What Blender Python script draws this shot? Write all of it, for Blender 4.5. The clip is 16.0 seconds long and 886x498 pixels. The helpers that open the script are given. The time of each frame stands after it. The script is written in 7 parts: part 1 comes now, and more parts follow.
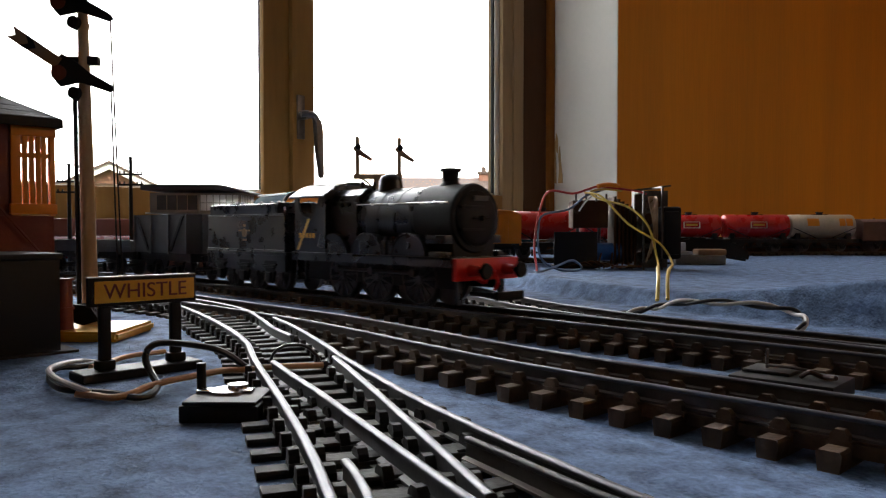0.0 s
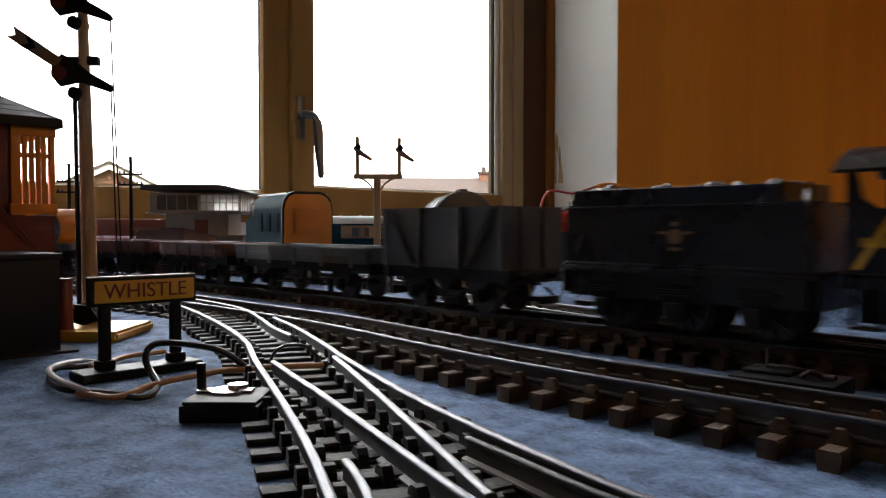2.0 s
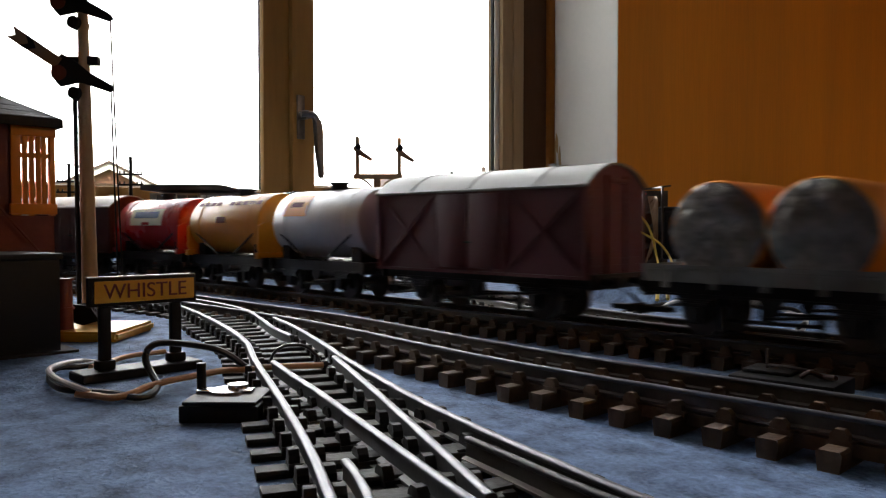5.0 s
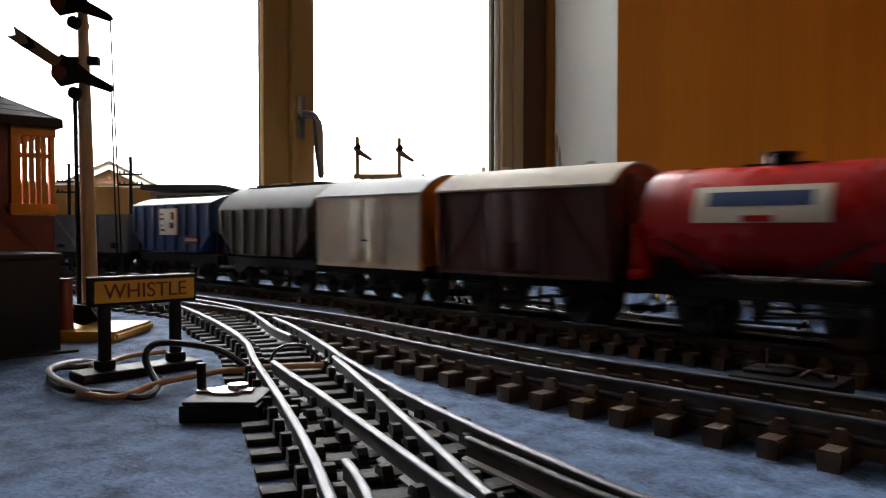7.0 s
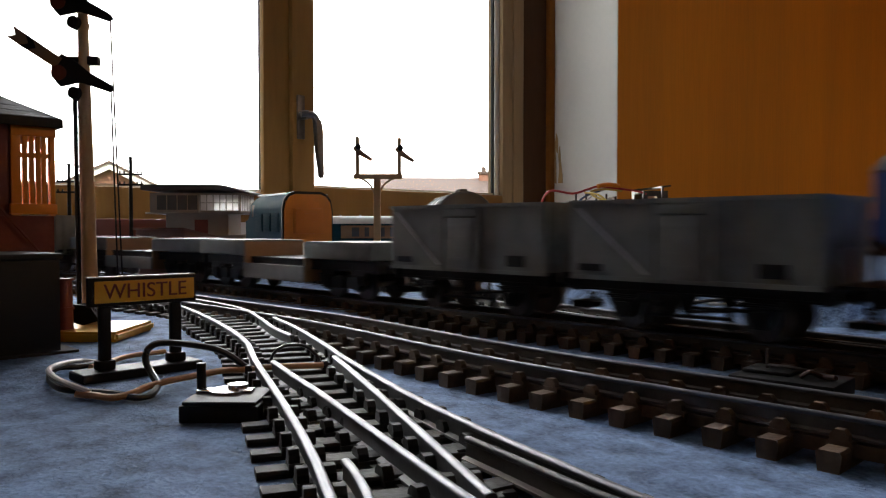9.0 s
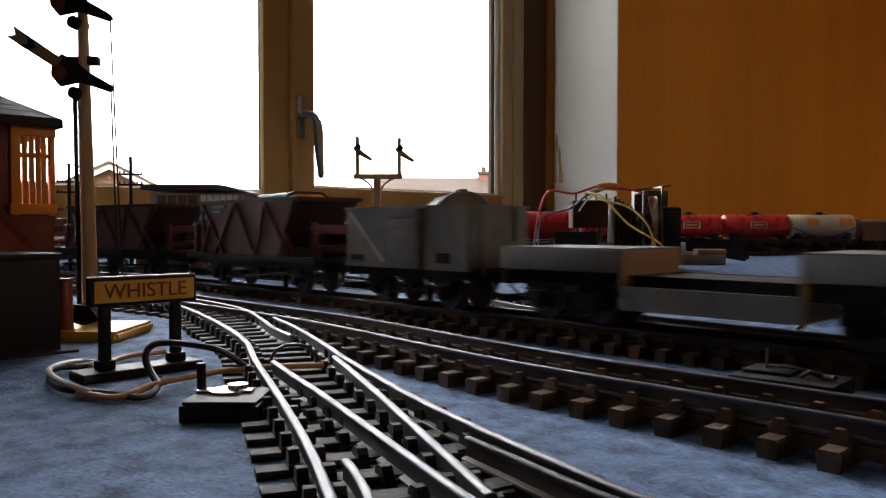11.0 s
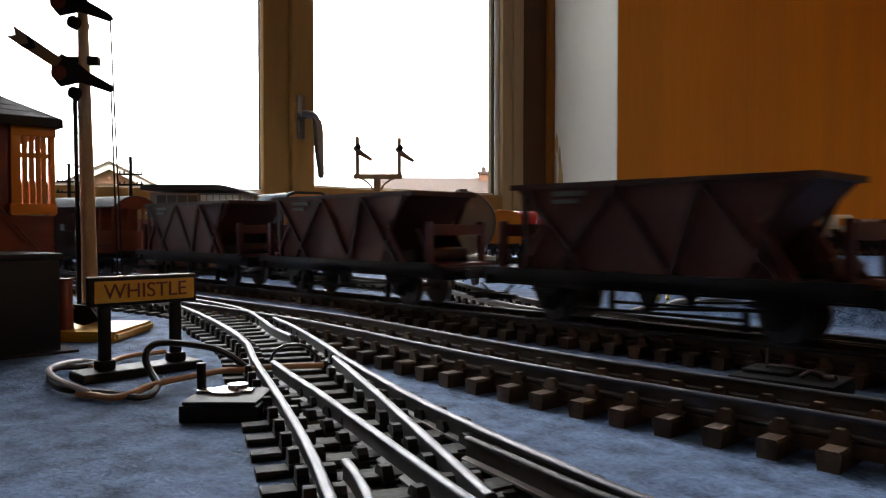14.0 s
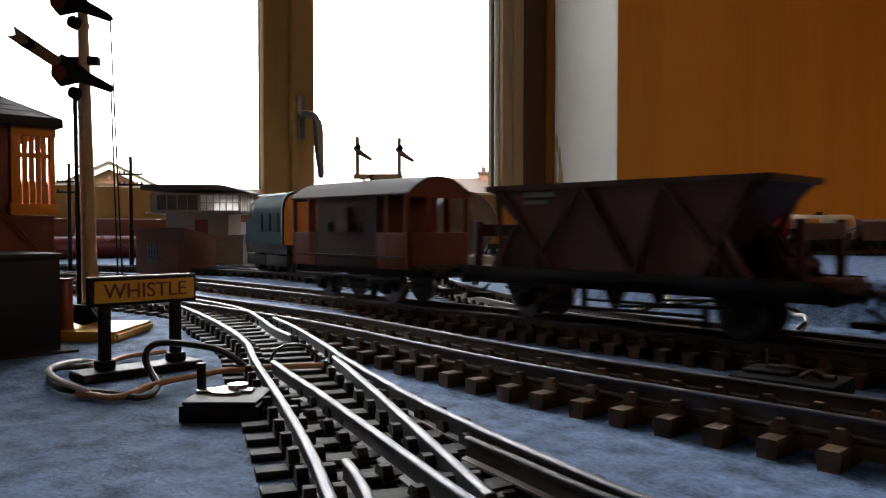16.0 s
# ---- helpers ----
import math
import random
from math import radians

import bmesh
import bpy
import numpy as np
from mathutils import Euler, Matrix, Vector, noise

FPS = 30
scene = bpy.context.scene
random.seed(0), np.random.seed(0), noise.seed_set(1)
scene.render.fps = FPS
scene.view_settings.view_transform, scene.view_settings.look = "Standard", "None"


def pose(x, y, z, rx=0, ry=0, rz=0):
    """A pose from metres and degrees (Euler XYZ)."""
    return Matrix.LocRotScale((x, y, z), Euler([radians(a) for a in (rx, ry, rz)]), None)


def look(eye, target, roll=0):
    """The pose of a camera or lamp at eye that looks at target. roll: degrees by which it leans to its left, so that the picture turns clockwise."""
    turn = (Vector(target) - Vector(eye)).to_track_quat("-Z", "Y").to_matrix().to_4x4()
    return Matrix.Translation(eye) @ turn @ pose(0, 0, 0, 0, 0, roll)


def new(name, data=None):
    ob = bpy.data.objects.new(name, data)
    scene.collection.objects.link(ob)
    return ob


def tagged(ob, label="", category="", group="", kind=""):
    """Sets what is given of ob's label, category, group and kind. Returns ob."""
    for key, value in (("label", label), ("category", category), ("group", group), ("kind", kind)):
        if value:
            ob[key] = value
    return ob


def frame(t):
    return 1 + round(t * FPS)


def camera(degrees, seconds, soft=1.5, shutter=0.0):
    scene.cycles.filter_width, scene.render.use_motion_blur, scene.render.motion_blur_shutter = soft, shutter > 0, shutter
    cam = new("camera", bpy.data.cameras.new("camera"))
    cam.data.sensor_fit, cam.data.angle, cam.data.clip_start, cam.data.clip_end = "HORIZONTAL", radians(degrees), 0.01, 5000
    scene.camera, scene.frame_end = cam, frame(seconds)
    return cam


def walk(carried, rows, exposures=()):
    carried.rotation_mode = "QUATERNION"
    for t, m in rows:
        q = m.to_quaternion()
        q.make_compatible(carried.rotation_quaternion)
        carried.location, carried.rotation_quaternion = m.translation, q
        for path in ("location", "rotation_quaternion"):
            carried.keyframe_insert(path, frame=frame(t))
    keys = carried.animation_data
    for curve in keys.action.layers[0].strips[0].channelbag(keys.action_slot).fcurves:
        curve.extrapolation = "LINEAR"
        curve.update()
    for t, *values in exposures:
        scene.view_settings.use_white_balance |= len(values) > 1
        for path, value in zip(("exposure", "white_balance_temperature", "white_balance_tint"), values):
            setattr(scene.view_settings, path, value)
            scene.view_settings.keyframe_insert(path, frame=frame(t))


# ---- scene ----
cam = camera(59.56, 16.0, soft=1.2, shutter=0.5)
STILL = pose(0, 0, 0.0334, 90 - 1.59, 0, 45.7)
walk(cam, [(0.0, STILL), (16.0, STILL)], exposures=[(0.0, 1.42), (16.0, 1.42)])

# ---------------------------------------------------------------- light
world = bpy.data.worlds.new("sky")
scene.world = world
world.use_nodes = True
wt = world.node_tree
sky = wt.nodes.new("ShaderNodeTexSky")
sky.sky_type, sky.sun_disc = "NISHITA", False
sky.sun_elevation, sky.sun_rotation = radians(52), radians(130)
sky.air_density, sky.dust_density, sky.ozone_density = 1.0, 8.0, 0.3
wt.links.new(sky.outputs["Color"], wt.nodes["Background"].inputs["Color"])
wt.nodes["Background"].inputs["Strength"].default_value = 0.15

sun_lamp = bpy.data.lights.new("sun", "SUN")
sun_lamp.energy, sun_lamp.angle, sun_lamp.color = 0.8, radians(15), (1.0, 0.96, 0.9)
sun = new("sun", sun_lamp)
sun.matrix_world = look((3, -2, 5), (0, 0.5, 0))


def area(name, size, size_y, watts, color, eye, target):
    lamp = bpy.data.lights.new(name, "AREA")
    lamp.shape, lamp.size, lamp.size_y, lamp.energy, lamp.color = "RECTANGLE", size, size_y, watts, color
    ob = new(name, lamp)
    ob.matrix_world = look(eye, target)
    return ob


# daylight through the window before the camera; behind it an added orange fill for bounced light
area("window_daylight", 1.25, 0.7, 1.75, (0.97, 0.98, 1.0), (-1.15, 0.59, 0.93), (0.0, 0.45, 0.3))
area("rear_orange_fill", 1.3, 1.1, 2.3, (1.0, 0.56, 0.2), (2.62, 2.5, 1.0), (-0.6, 1.0, 0.35))


# ---------------------------------------------------------------- materials
def paint(name, color, rough=0.5, metal=0.0, vary=0.25, scale=60.0, bump=0.05, fine=900.0, spec=0.5, island=0.0, dirt=0.0, dirt_color=(0.05, 0.04, 0.03), stretch=(1, 1, 1)):
    """A painted, moulded or woven surface: colour that varies at two scales, fine relief, optional grime."""
    m = bpy.data.materials.new(name)
    m.use_nodes = True
    nt = m.node_tree
    b = nt.nodes["Principled BSDF"]
    b.inputs["Roughness"].default_value = rough
    b.inputs["Metallic"].default_value = metal
    b.inputs["Specular IOR Level"].default_value = spec
    co = nt.nodes.new("ShaderNodeTexCoord")
    mp = nt.nodes.new("ShaderNodeMapping")
    mp.inputs["Scale"].default_value = stretch
    nt.links.new(co.outputs["Object"], mp.inputs["Vector"])
    n1 = nt.nodes.new("ShaderNodeTexNoise")
    n1.inputs["Scale"].default_value, n1.inputs["Detail"].default_value = scale, 5.0
    n2 = nt.nodes.new("ShaderNodeTexNoise")
    n2.inputs["Scale"].default_value, n2.inputs["Detail"].default_value = fine, 3.0
    for n in (n1, n2):
        nt.links.new(mp.outputs["Vector"], n.inputs["Vector"])
    add = nt.nodes.new("ShaderNodeMath")
    add.operation = "MULTIPLY_ADD"
    nt.links.new(n2.outputs["Fac"], add.inputs[0])
    add.inputs[1].default_value = 0.45
    nt.links.new(n1.outputs["Fac"], add.inputs[2])
    ramp = nt.nodes.new("ShaderNodeMapRange")
    ramp.inputs["From Min"].default_value, ramp.inputs["From Max"].default_value = 0.4, 1.05
    ramp.inputs["To Min"].default_value, ramp.inputs["To Max"].default_value = 1 - vary, 1 + vary
    nt.links.new(add.outputs[0], ramp.inputs["Value"])
    mul = nt.nodes.new("ShaderNodeVectorMath")
    mul.operation = "SCALE"
    mul.inputs[0].default_value = color
    nt.links.new(ramp.outputs["Result"], mul.inputs["Scale"])
    last = mul.outputs["Vector"]
    if island:
        info = nt.nodes.new("ShaderNodeObjectInfo")
        r2 = nt.nodes.new("ShaderNodeMapRange")
        r2.inputs["To Min"].default_value, r2.inputs["To Max"].default_value = 1 - island, 1 + island
        nt.links.new(info.outputs["Random"], r2.inputs["Value"])
        m2 = nt.nodes.new("ShaderNodeVectorMath")
        m2.operation = "SCALE"
        nt.links.new(last, m2.inputs[0])
        nt.links.new(r2.outputs["Result"], m2.inputs["Scale"])
        last = m2.outputs["Vector"]
    if dirt:
        n3 = nt.nodes.new("ShaderNodeTexNoise")
        n3.inputs["Scale"].default_value, n3.inputs["Detail"].default_value = scale * 2.3, 8.0
        nt.links.new(co.outputs["Object"], n3.inputs["Vector"])
        r3 = nt.nodes.new("ShaderNodeMapRange")
        r3.inputs["From Min"].default_value, r3.inputs["From Max"].default_value = 0.45, 0.75
        r3.inputs["To Max"].default_value = dirt
        nt.links.new(n3.outputs["Fac"], r3.inputs["Value"])
        mix = nt.nodes.new("ShaderNodeMix")
        mix.data_type = "RGBA"
        nt.links.new(r3.outputs["Result"], mix.inputs["Factor"])
        nt.links.new(last, mix.inputs["A"])
        mix.inputs["B"].default_value = (*dirt_color, 1)
        last = mix.outputs["Result"]
    nt.links.new(last, b.inputs["Base Color"])
    rr = nt.nodes.new("ShaderNodeMapRange")
    rr.inputs["To Min"].default_value, rr.inputs["To Max"].default_value = max(rough - 0.12, 0.04), min(rough + 0.12, 1)
    nt.links.new(n1.outputs["Fac"], rr.inputs["Value"])
    nt.links.new(rr.outputs["Result"], b.inputs["Roughness"])
    if bump:
        bp = nt.nodes.new("ShaderNodeBump")
        bp.inputs["Strength"].default_value, bp.inputs["Distance"].default_value = bump, 0.001
        nt.links.new(add.outputs[0], bp.inputs["Height"])
        nt.links.new(bp.outputs["Normal"], b.inputs["Normal"])
    return m


def glass(name, tint=(1, 1, 1)):
    m = bpy.data.materials.new(name)
    m.use_nodes = True
    b = m.node_tree.nodes["Principled BSDF"]
    b.inputs["Base Color"].default_value = (*tint, 1)
    b.inputs["Transmission Weight"].default_value = 1.0
    b.inputs["Roughness"].default_value = 0.0
    b.inputs["IOR"].default_value = 1.12
    return m


CLOTH = paint("blue_felt", (0.108, 0.158, 0.265), 0.95, vary=0.85, scale=150, bump=1.0, fine=1100, spec=0.12, dirt=0.45, dirt_color=(0.05, 0.075, 0.125))
RAIL = paint("nickel_silver", (0.09, 0.09, 0.10), 0.47, 0.95, vary=0.15, scale=150, bump=0.04)
# light caught by the turnout rail sides, put into a paler web colour
RAIL_LIT_WEB = paint("lit_rail_web", (0.09, 0.088, 0.085), 0.5, 0.8, vary=0.35, scale=200, bump=0.08)
RAIL_OLD = paint("tarnished_rail", (0.075, 0.058, 0.045), 0.55, 0.5, vary=0.3, scale=120, bump=0.06)
SLEEPER = paint("sleeper_plastic", (0.020, 0.017, 0.015), 0.72, vary=0.4, scale=300, bump=0.3, island=0.35, spec=0.25)
SLEEPER_OLD = paint("brown_sleeper_plastic", (0.078, 0.046, 0.027), 0.72, vary=0.4, scale=300, bump=0.3, island=0.3, spec=0.25)
BLACK = paint("satin_black_paint", (0.010, 0.011, 0.013), 0.29, spec=0.6, vary=0.3, scale=120, bump=0.0, dirt=0.02, dirt_color=(0.06, 0.055, 0.05))
DARK = paint("black_plastic", (0.007, 0.0065, 0.0065), 0.55, spec=0.3, vary=0.3, scale=120, bump=0.05)
WHEEL = paint("wheel_metal", (0.10, 0.09, 0.085), 0.35, 0.7, vary=0.3, scale=200)
STEEL = paint("bright_steel", (0.6, 0.6, 0.6), 0.25, 1.0, vary=0.15, scale=200)
RED = paint("buffer_beam_red", (0.78, 0.02, 0.015), 0.4, vary=0.15)
YELLOW = paint("warm_yellow_paint", (0.75, 0.38, 0.03), 0.45, vary=0.12)
ORANGE = paint("orange_yellow_paint", (0.74, 0.24, 0.012), 0.4, vary=0.12, dirt=0.1)
GREY = paint("wagon_grey", (0.18, 0.18, 0.165), 0.6, spec=0.3, vary=0.2, dirt=0.3)
LIGHTGREY = paint("pale_grey_paint", (0.42, 0.42, 0.40), 0.45, vary=0.15, dirt=0.2)
SIDING_GREY = paint("siding_tank_grey", (0.22, 0.21, 0.19), 0.4, vary=0.25, dirt=0.3)
CREAM = paint("cream_white_paint", (0.82, 0.74, 0.56), 0.55, vary=0.1, dirt=0.15, dirt_color=(0.25, 0.2, 0.15))
MAROON = paint("bauxite_maroon", (0.085, 0.022, 0.019), 0.55, spec=0.3, vary=0.2, dirt=0.2)
CRIMSON = paint("crimson_van", (0.085, 0.012, 0.018), 0.5, spec=0.35, vary=0.2, dirt=0.1)
BROWN = paint("hopper_brown", (0.052, 0.019, 0.015), 0.6, spec=0.25, vary=0.25, dirt=0.25)
# hopper sides paler than the BROWN ribs, their lit look put into the colour
HOPPER = paint("lit_hopper_panel", (0.115, 0.048, 0.04), 0.6, vary=0.3, dirt=0.25, spec=0.25)
RUST = paint("rust_orange", (0.17, 0.036, 0.013), 0.65, spec=0.25, vary=0.25)
OLIVE = paint("olive_grey_paint", (0.125, 0.12, 0.10), 0.6, vary=0.2, dirt=0.2, spec=0.3)
ROOFDARK = paint("dark_roof_grey", (0.045, 0.05, 0.048), 0.5, vary=0.15, dirt=0.2)
YELLOWTANK = paint("lubricant_yellow", (0.70, 0.27, 0.008), 0.35, vary=0.12, dirt=0.08)
CREAMROOF = paint("pale_cream_roof", (0.44, 0.36, 0.25), 0.55, vary=0.15, dirt=0.2)
ROOF = paint("van_roof_grey", (0.17, 0.17, 0.16), 0.5, vary=0.12, dirt=0.15)
TANKRED = paint("tank_red", (0.48, 0.016, 0.013), 0.28, vary=0.1)
TANKGREY = paint("tank_silver_grey", (0.5, 0.5, 0.49), 0.35, 0.2, vary=0.12, dirt=0.12)
BLUE = paint("rail_blue", (0.024, 0.062, 0.185), 0.5, vary=0.15, dirt=0.15)
TEAL = paint("diesel_blue", (0.007, 0.036, 0.052), 0.62, spec=0.04, vary=0.15)
UMBER = paint("umber_panel", (0.30, 0.17, 0.08), 0.5, vary=0.15)
FOIL = paint("crumpled_foil", (0.22, 0.21, 0.19), 0.34, 0.9, vary=0.4, scale=260, bump=1.0, fine=500)
TIMBER = paint("pale_timber_post", (0.50, 0.33, 0.16), 0.55, vary=0.15, scale=90)
WALL_ORANGE = paint("orange_wall_paint", (0.74, 0.295, 0.024), 0.75, vary=0.16, scale=5, bump=0.15, fine=160, stretch=(1, 1, 0.06))
PLASTER = paint("white_plaster", (0.72, 0.70, 0.65), 0.8, vary=0.05, scale=8, bump=0.15, fine=120)
STAIN = paint("brown_wall_stain", (0.45, 0.30, 0.14), 0.8, vary=0.2, scale=60)
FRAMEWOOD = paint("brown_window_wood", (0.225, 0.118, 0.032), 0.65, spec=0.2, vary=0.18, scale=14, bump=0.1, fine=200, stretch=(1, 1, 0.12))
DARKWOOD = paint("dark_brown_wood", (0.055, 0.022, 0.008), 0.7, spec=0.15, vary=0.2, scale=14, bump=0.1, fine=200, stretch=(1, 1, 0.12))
REDBOARD = paint("dark_red_board", (0.16, 0.035, 0.022), 0.55, vary=0.2, scale=25, bump=0.1)
BRICK = paint("model_red_brick", (0.17, 0.035, 0.022), 0.65, vary=0.25, scale=120, bump=0.2)
SLATE = paint("slate_roof", (0.06, 0.055, 0.05), 0.6, vary=0.3, scale=200, bump=0.3, island=0.3)
HUT = paint("brown_hut_card", (0.17, 0.085, 0.06), 0.75, vary=0.2, scale=120, bump=0.2)
CONCRETE = paint("grey_card_wall", (0.34, 0.29, 0.23), 0.75, vary=0.15, scale=100, bump=0.15)
WHITE = paint("white_print", (0.75, 0.73, 0.68), 0.5, vary=0.08)
COAL = paint("coal", (0.012, 0.012, 0.013), 0.45, vary=0.4, scale=300, bump=0.6)
CARPET = paint("carpet", (0.12, 0.10, 0.09), 0.95, vary=0.2, scale=20, bump=0.4, fine=300)
TILE = paint("clay_roof_tile", (0.085, 0.062, 0.05), 0.8, vary=0.2, scale=1.5, bump=0.2, fine=12, island=0.15)
HOUSEBRICK = paint("house_brick", (0.20, 0.10, 0.065), 0.85, vary=0.15, scale=1.0, bump=0.1, fine=10)
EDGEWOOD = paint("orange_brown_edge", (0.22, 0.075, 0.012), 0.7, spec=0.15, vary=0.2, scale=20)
WOODPALE = paint("pale_window_wood", (0.27, 0.185, 0.10), 0.65, spec=0.2, vary=0.18, scale=14, bump=0.1, fine=200, stretch=(1, 1, 0.12))
RENDER = paint("white_barge_board", (0.78, 0.77, 0.74), 0.7, vary=0.06, scale=2)
GRASS = paint("lawn", (0.07, 0.11, 0.035), 0.95, vary=0.3, scale=0.6, bump=0.2, fine=10)
WIRE_RED = paint("red_wire", (0.45, 0.02, 0.02), 0.4, vary=0.08)
WIRE_BLUE = paint("blue_grey_wire", (0.09, 0.14, 0.24), 0.4, vary=0.08)
WIRE_YELLOW = paint("yellow_wire", (0.62, 0.42, 0.06), 0.4, vary=0.08)
WIRE_BLACK = paint("black_wire", (0.012, 0.012, 0.013), 0.35, vary=0.08)
WIRE_WHITE = paint("white_wire", (0.6, 0.58, 0.55), 0.4, vary=0.08)
WIRE_TAN = paint("tan_wire", (0.50, 0.24, 0.10), 0.4, vary=0.08)
DEEPBLUE = paint("blue_plastic", (0.02, 0.10, 0.28), 0.4, vary=0.1)
PANE = glass("window_glass")
TINT = paint("dull_glazing", (0.10, 0.11, 0.11), 0.12, vary=0.2)
FROST = paint("white_glazing", (0.85, 0.86, 0.86), 0.45, vary=0.08)
FROST.node_tree.nodes["Principled BSDF"].inputs["Transmission Weight"].default_value = 0.85


# ---------------------------------------------------------------- mesh tools (millimetres)
def box(bm, x0, x1, y0, y1, z0, z1, bevel=0.0):
    m = Matrix.LocRotScale(((x0 + x1) / 2, (y0 + y1) / 2, (z0 + z1) / 2), None, (x1 - x0, y1 - y0, z1 - z0))
    vs = bmesh.ops.create_cube(bm, size=1, matrix=m)["verts"]
    if bevel:
        es = list({e for v in vs for e in v.link_edges})
        bmesh.ops.bevel(bm, geom=es, offset=bevel, segments=2, affect="EDGES", profile=0.6)
    return bm


def rod(bm, a, b, r, r2=None, seg=12):
    a, b = Vector(a), Vector(b)
    m = Matrix.Translation((a + b) / 2) @ (b - a).to_track_quat("Z", "Y").to_matrix().to_4x4()
    bmesh.ops.create_cone(bm, cap_ends=True, segments=seg, radius1=r, radius2=r if r2 is None else r2, depth=(b - a).length, matrix=m)
    return bm


def ball(bm, c, r, scale=(1, 1, 1), u=14, v=8):
    bmesh.ops.create_uvsphere(bm, u_segments=u, v_segments=v, radius=r, matrix=Matrix.LocRotScale(c, None, scale))
    return bm


def prism(bm, pts, axis, a0, a1):
    """A closed outline swept from a0 to a1 along an axis: 'x' outlines are (y, z), 'y' outlines (x, z), 'z' outlines (x, y)."""
    def at(p, a):
        return {"x": (a, p[0], p[1]), "y": (p[0], a, p[1]), "z": (p[0], p[1], a)}[axis]
    lo, hi = [bm.verts.new(at(p, a0)) for p in pts], [bm.verts.new(at(p, a1)) for p in pts]
    k = len(pts)
    for i in range(k):
        bm.faces.new((lo[i], lo[(i + 1) % k], hi[(i + 1) % k], hi[i]))
    bm.faces.new(lo[::-1])
    bm.faces.new(hi)
    return bm


def tube(bm, pts, r, seg=8, steps=5):
    """A round wire through points, smoothed."""
    P = [Vector(p) for p in pts]
    Q = smooth(P, steps)
    rings = []
    for i, p in enumerate(Q):
        d = (Q[min(i + 1, len(Q) - 1)] - Q[max(i - 1, 0)]).normalized()
        side = d.cross(Vector((0.13, 0.21, 1))).normalized()
        up = side.cross(d)
        rings.append([bm.verts.new(p + r * (math.cos(a) * side + math.sin(a) * up)) for a in (2 * math.pi * j / seg for j in range(seg))])
    for A, B in zip(rings, rings[1:]):
        for j in range(seg):
            bm.faces.new((A[j], A[(j + 1) % seg], B[(j + 1) % seg], B[j])).smooth = True
    bm.faces.new(rings[0][::-1])
    bm.faces.new(rings[-1])
    return bm


def smooth(P, steps):
    Q = []
    for i in range(len(P) - 1):
        a, b, c, d = P[max(i - 1, 0)], P[i], P[i + 1], P[min(i + 2, len(P) - 1)]
        for j in range(steps):
            t = j / steps
            Q.append(0.5 * ((2 * b) + (c - a) * t + (2 * a - 5 * b + 4 * c - d) * t * t + (3 * b - a - 3 * c + d) * t ** 3))
    return Q + [P[-1]]


def mesh_of(name, bm, material, soft=False):
    bmesh.ops.recalc_face_normals(bm, faces=bm.faces)
    bmesh.ops.scale(bm, vec=(0.001, 0.001, 0.001), verts=bm.verts)
    me = bpy.data.meshes.new(name)
    bm.to_mesh(me)
    bm.free()
    me.materials.append(material)
    if soft:
        me.shade_smooth()
        me.set_sharp_from_angle(angle=radians(38))
    return me


def part(name, bm, material, parent, label="", soft=True):
    ob = new(name, mesh_of(name, bm, material, soft))
    ob.parent = parent
    return tagged(ob, label=label)


def single(name, bm, material, label, category, soft=True, kind="", group=""):
    return tagged(new(name, mesh_of(name, bm, material, soft)), label, category, group, kind)


def thing(name, label, category, m=None, group="", kind=""):
    ob = new(name)
    ob.empty_display_size = 0.01
    if m is not None:
        ob.matrix_world = m
    return tagged(ob, label, category, group, kind)


def B():
    return bmesh.new()


def lettering(name, text, size, material, parent, m, depth=0.00012):
    cu = bpy.data.curves.new(name, "FONT")
    cu.body, cu.size, cu.extrude, cu.align_x, cu.align_y = text, size, depth, "CENTER", "CENTER"
    tmp = bpy.data.objects.new(name + "_outline", cu)
    scene.collection.objects.link(tmp)
    bpy.context.view_layer.update()
    me = bpy.data.meshes.new_from_object(tmp.evaluated_get(bpy.context.evaluated_depsgraph_get()))
    bpy.data.objects.remove(tmp)
    me.materials.clear()
    me.materials.append(material)
    ob = new(name, me)
    ob.parent = parent
    ob.matrix_local = m
    return ob


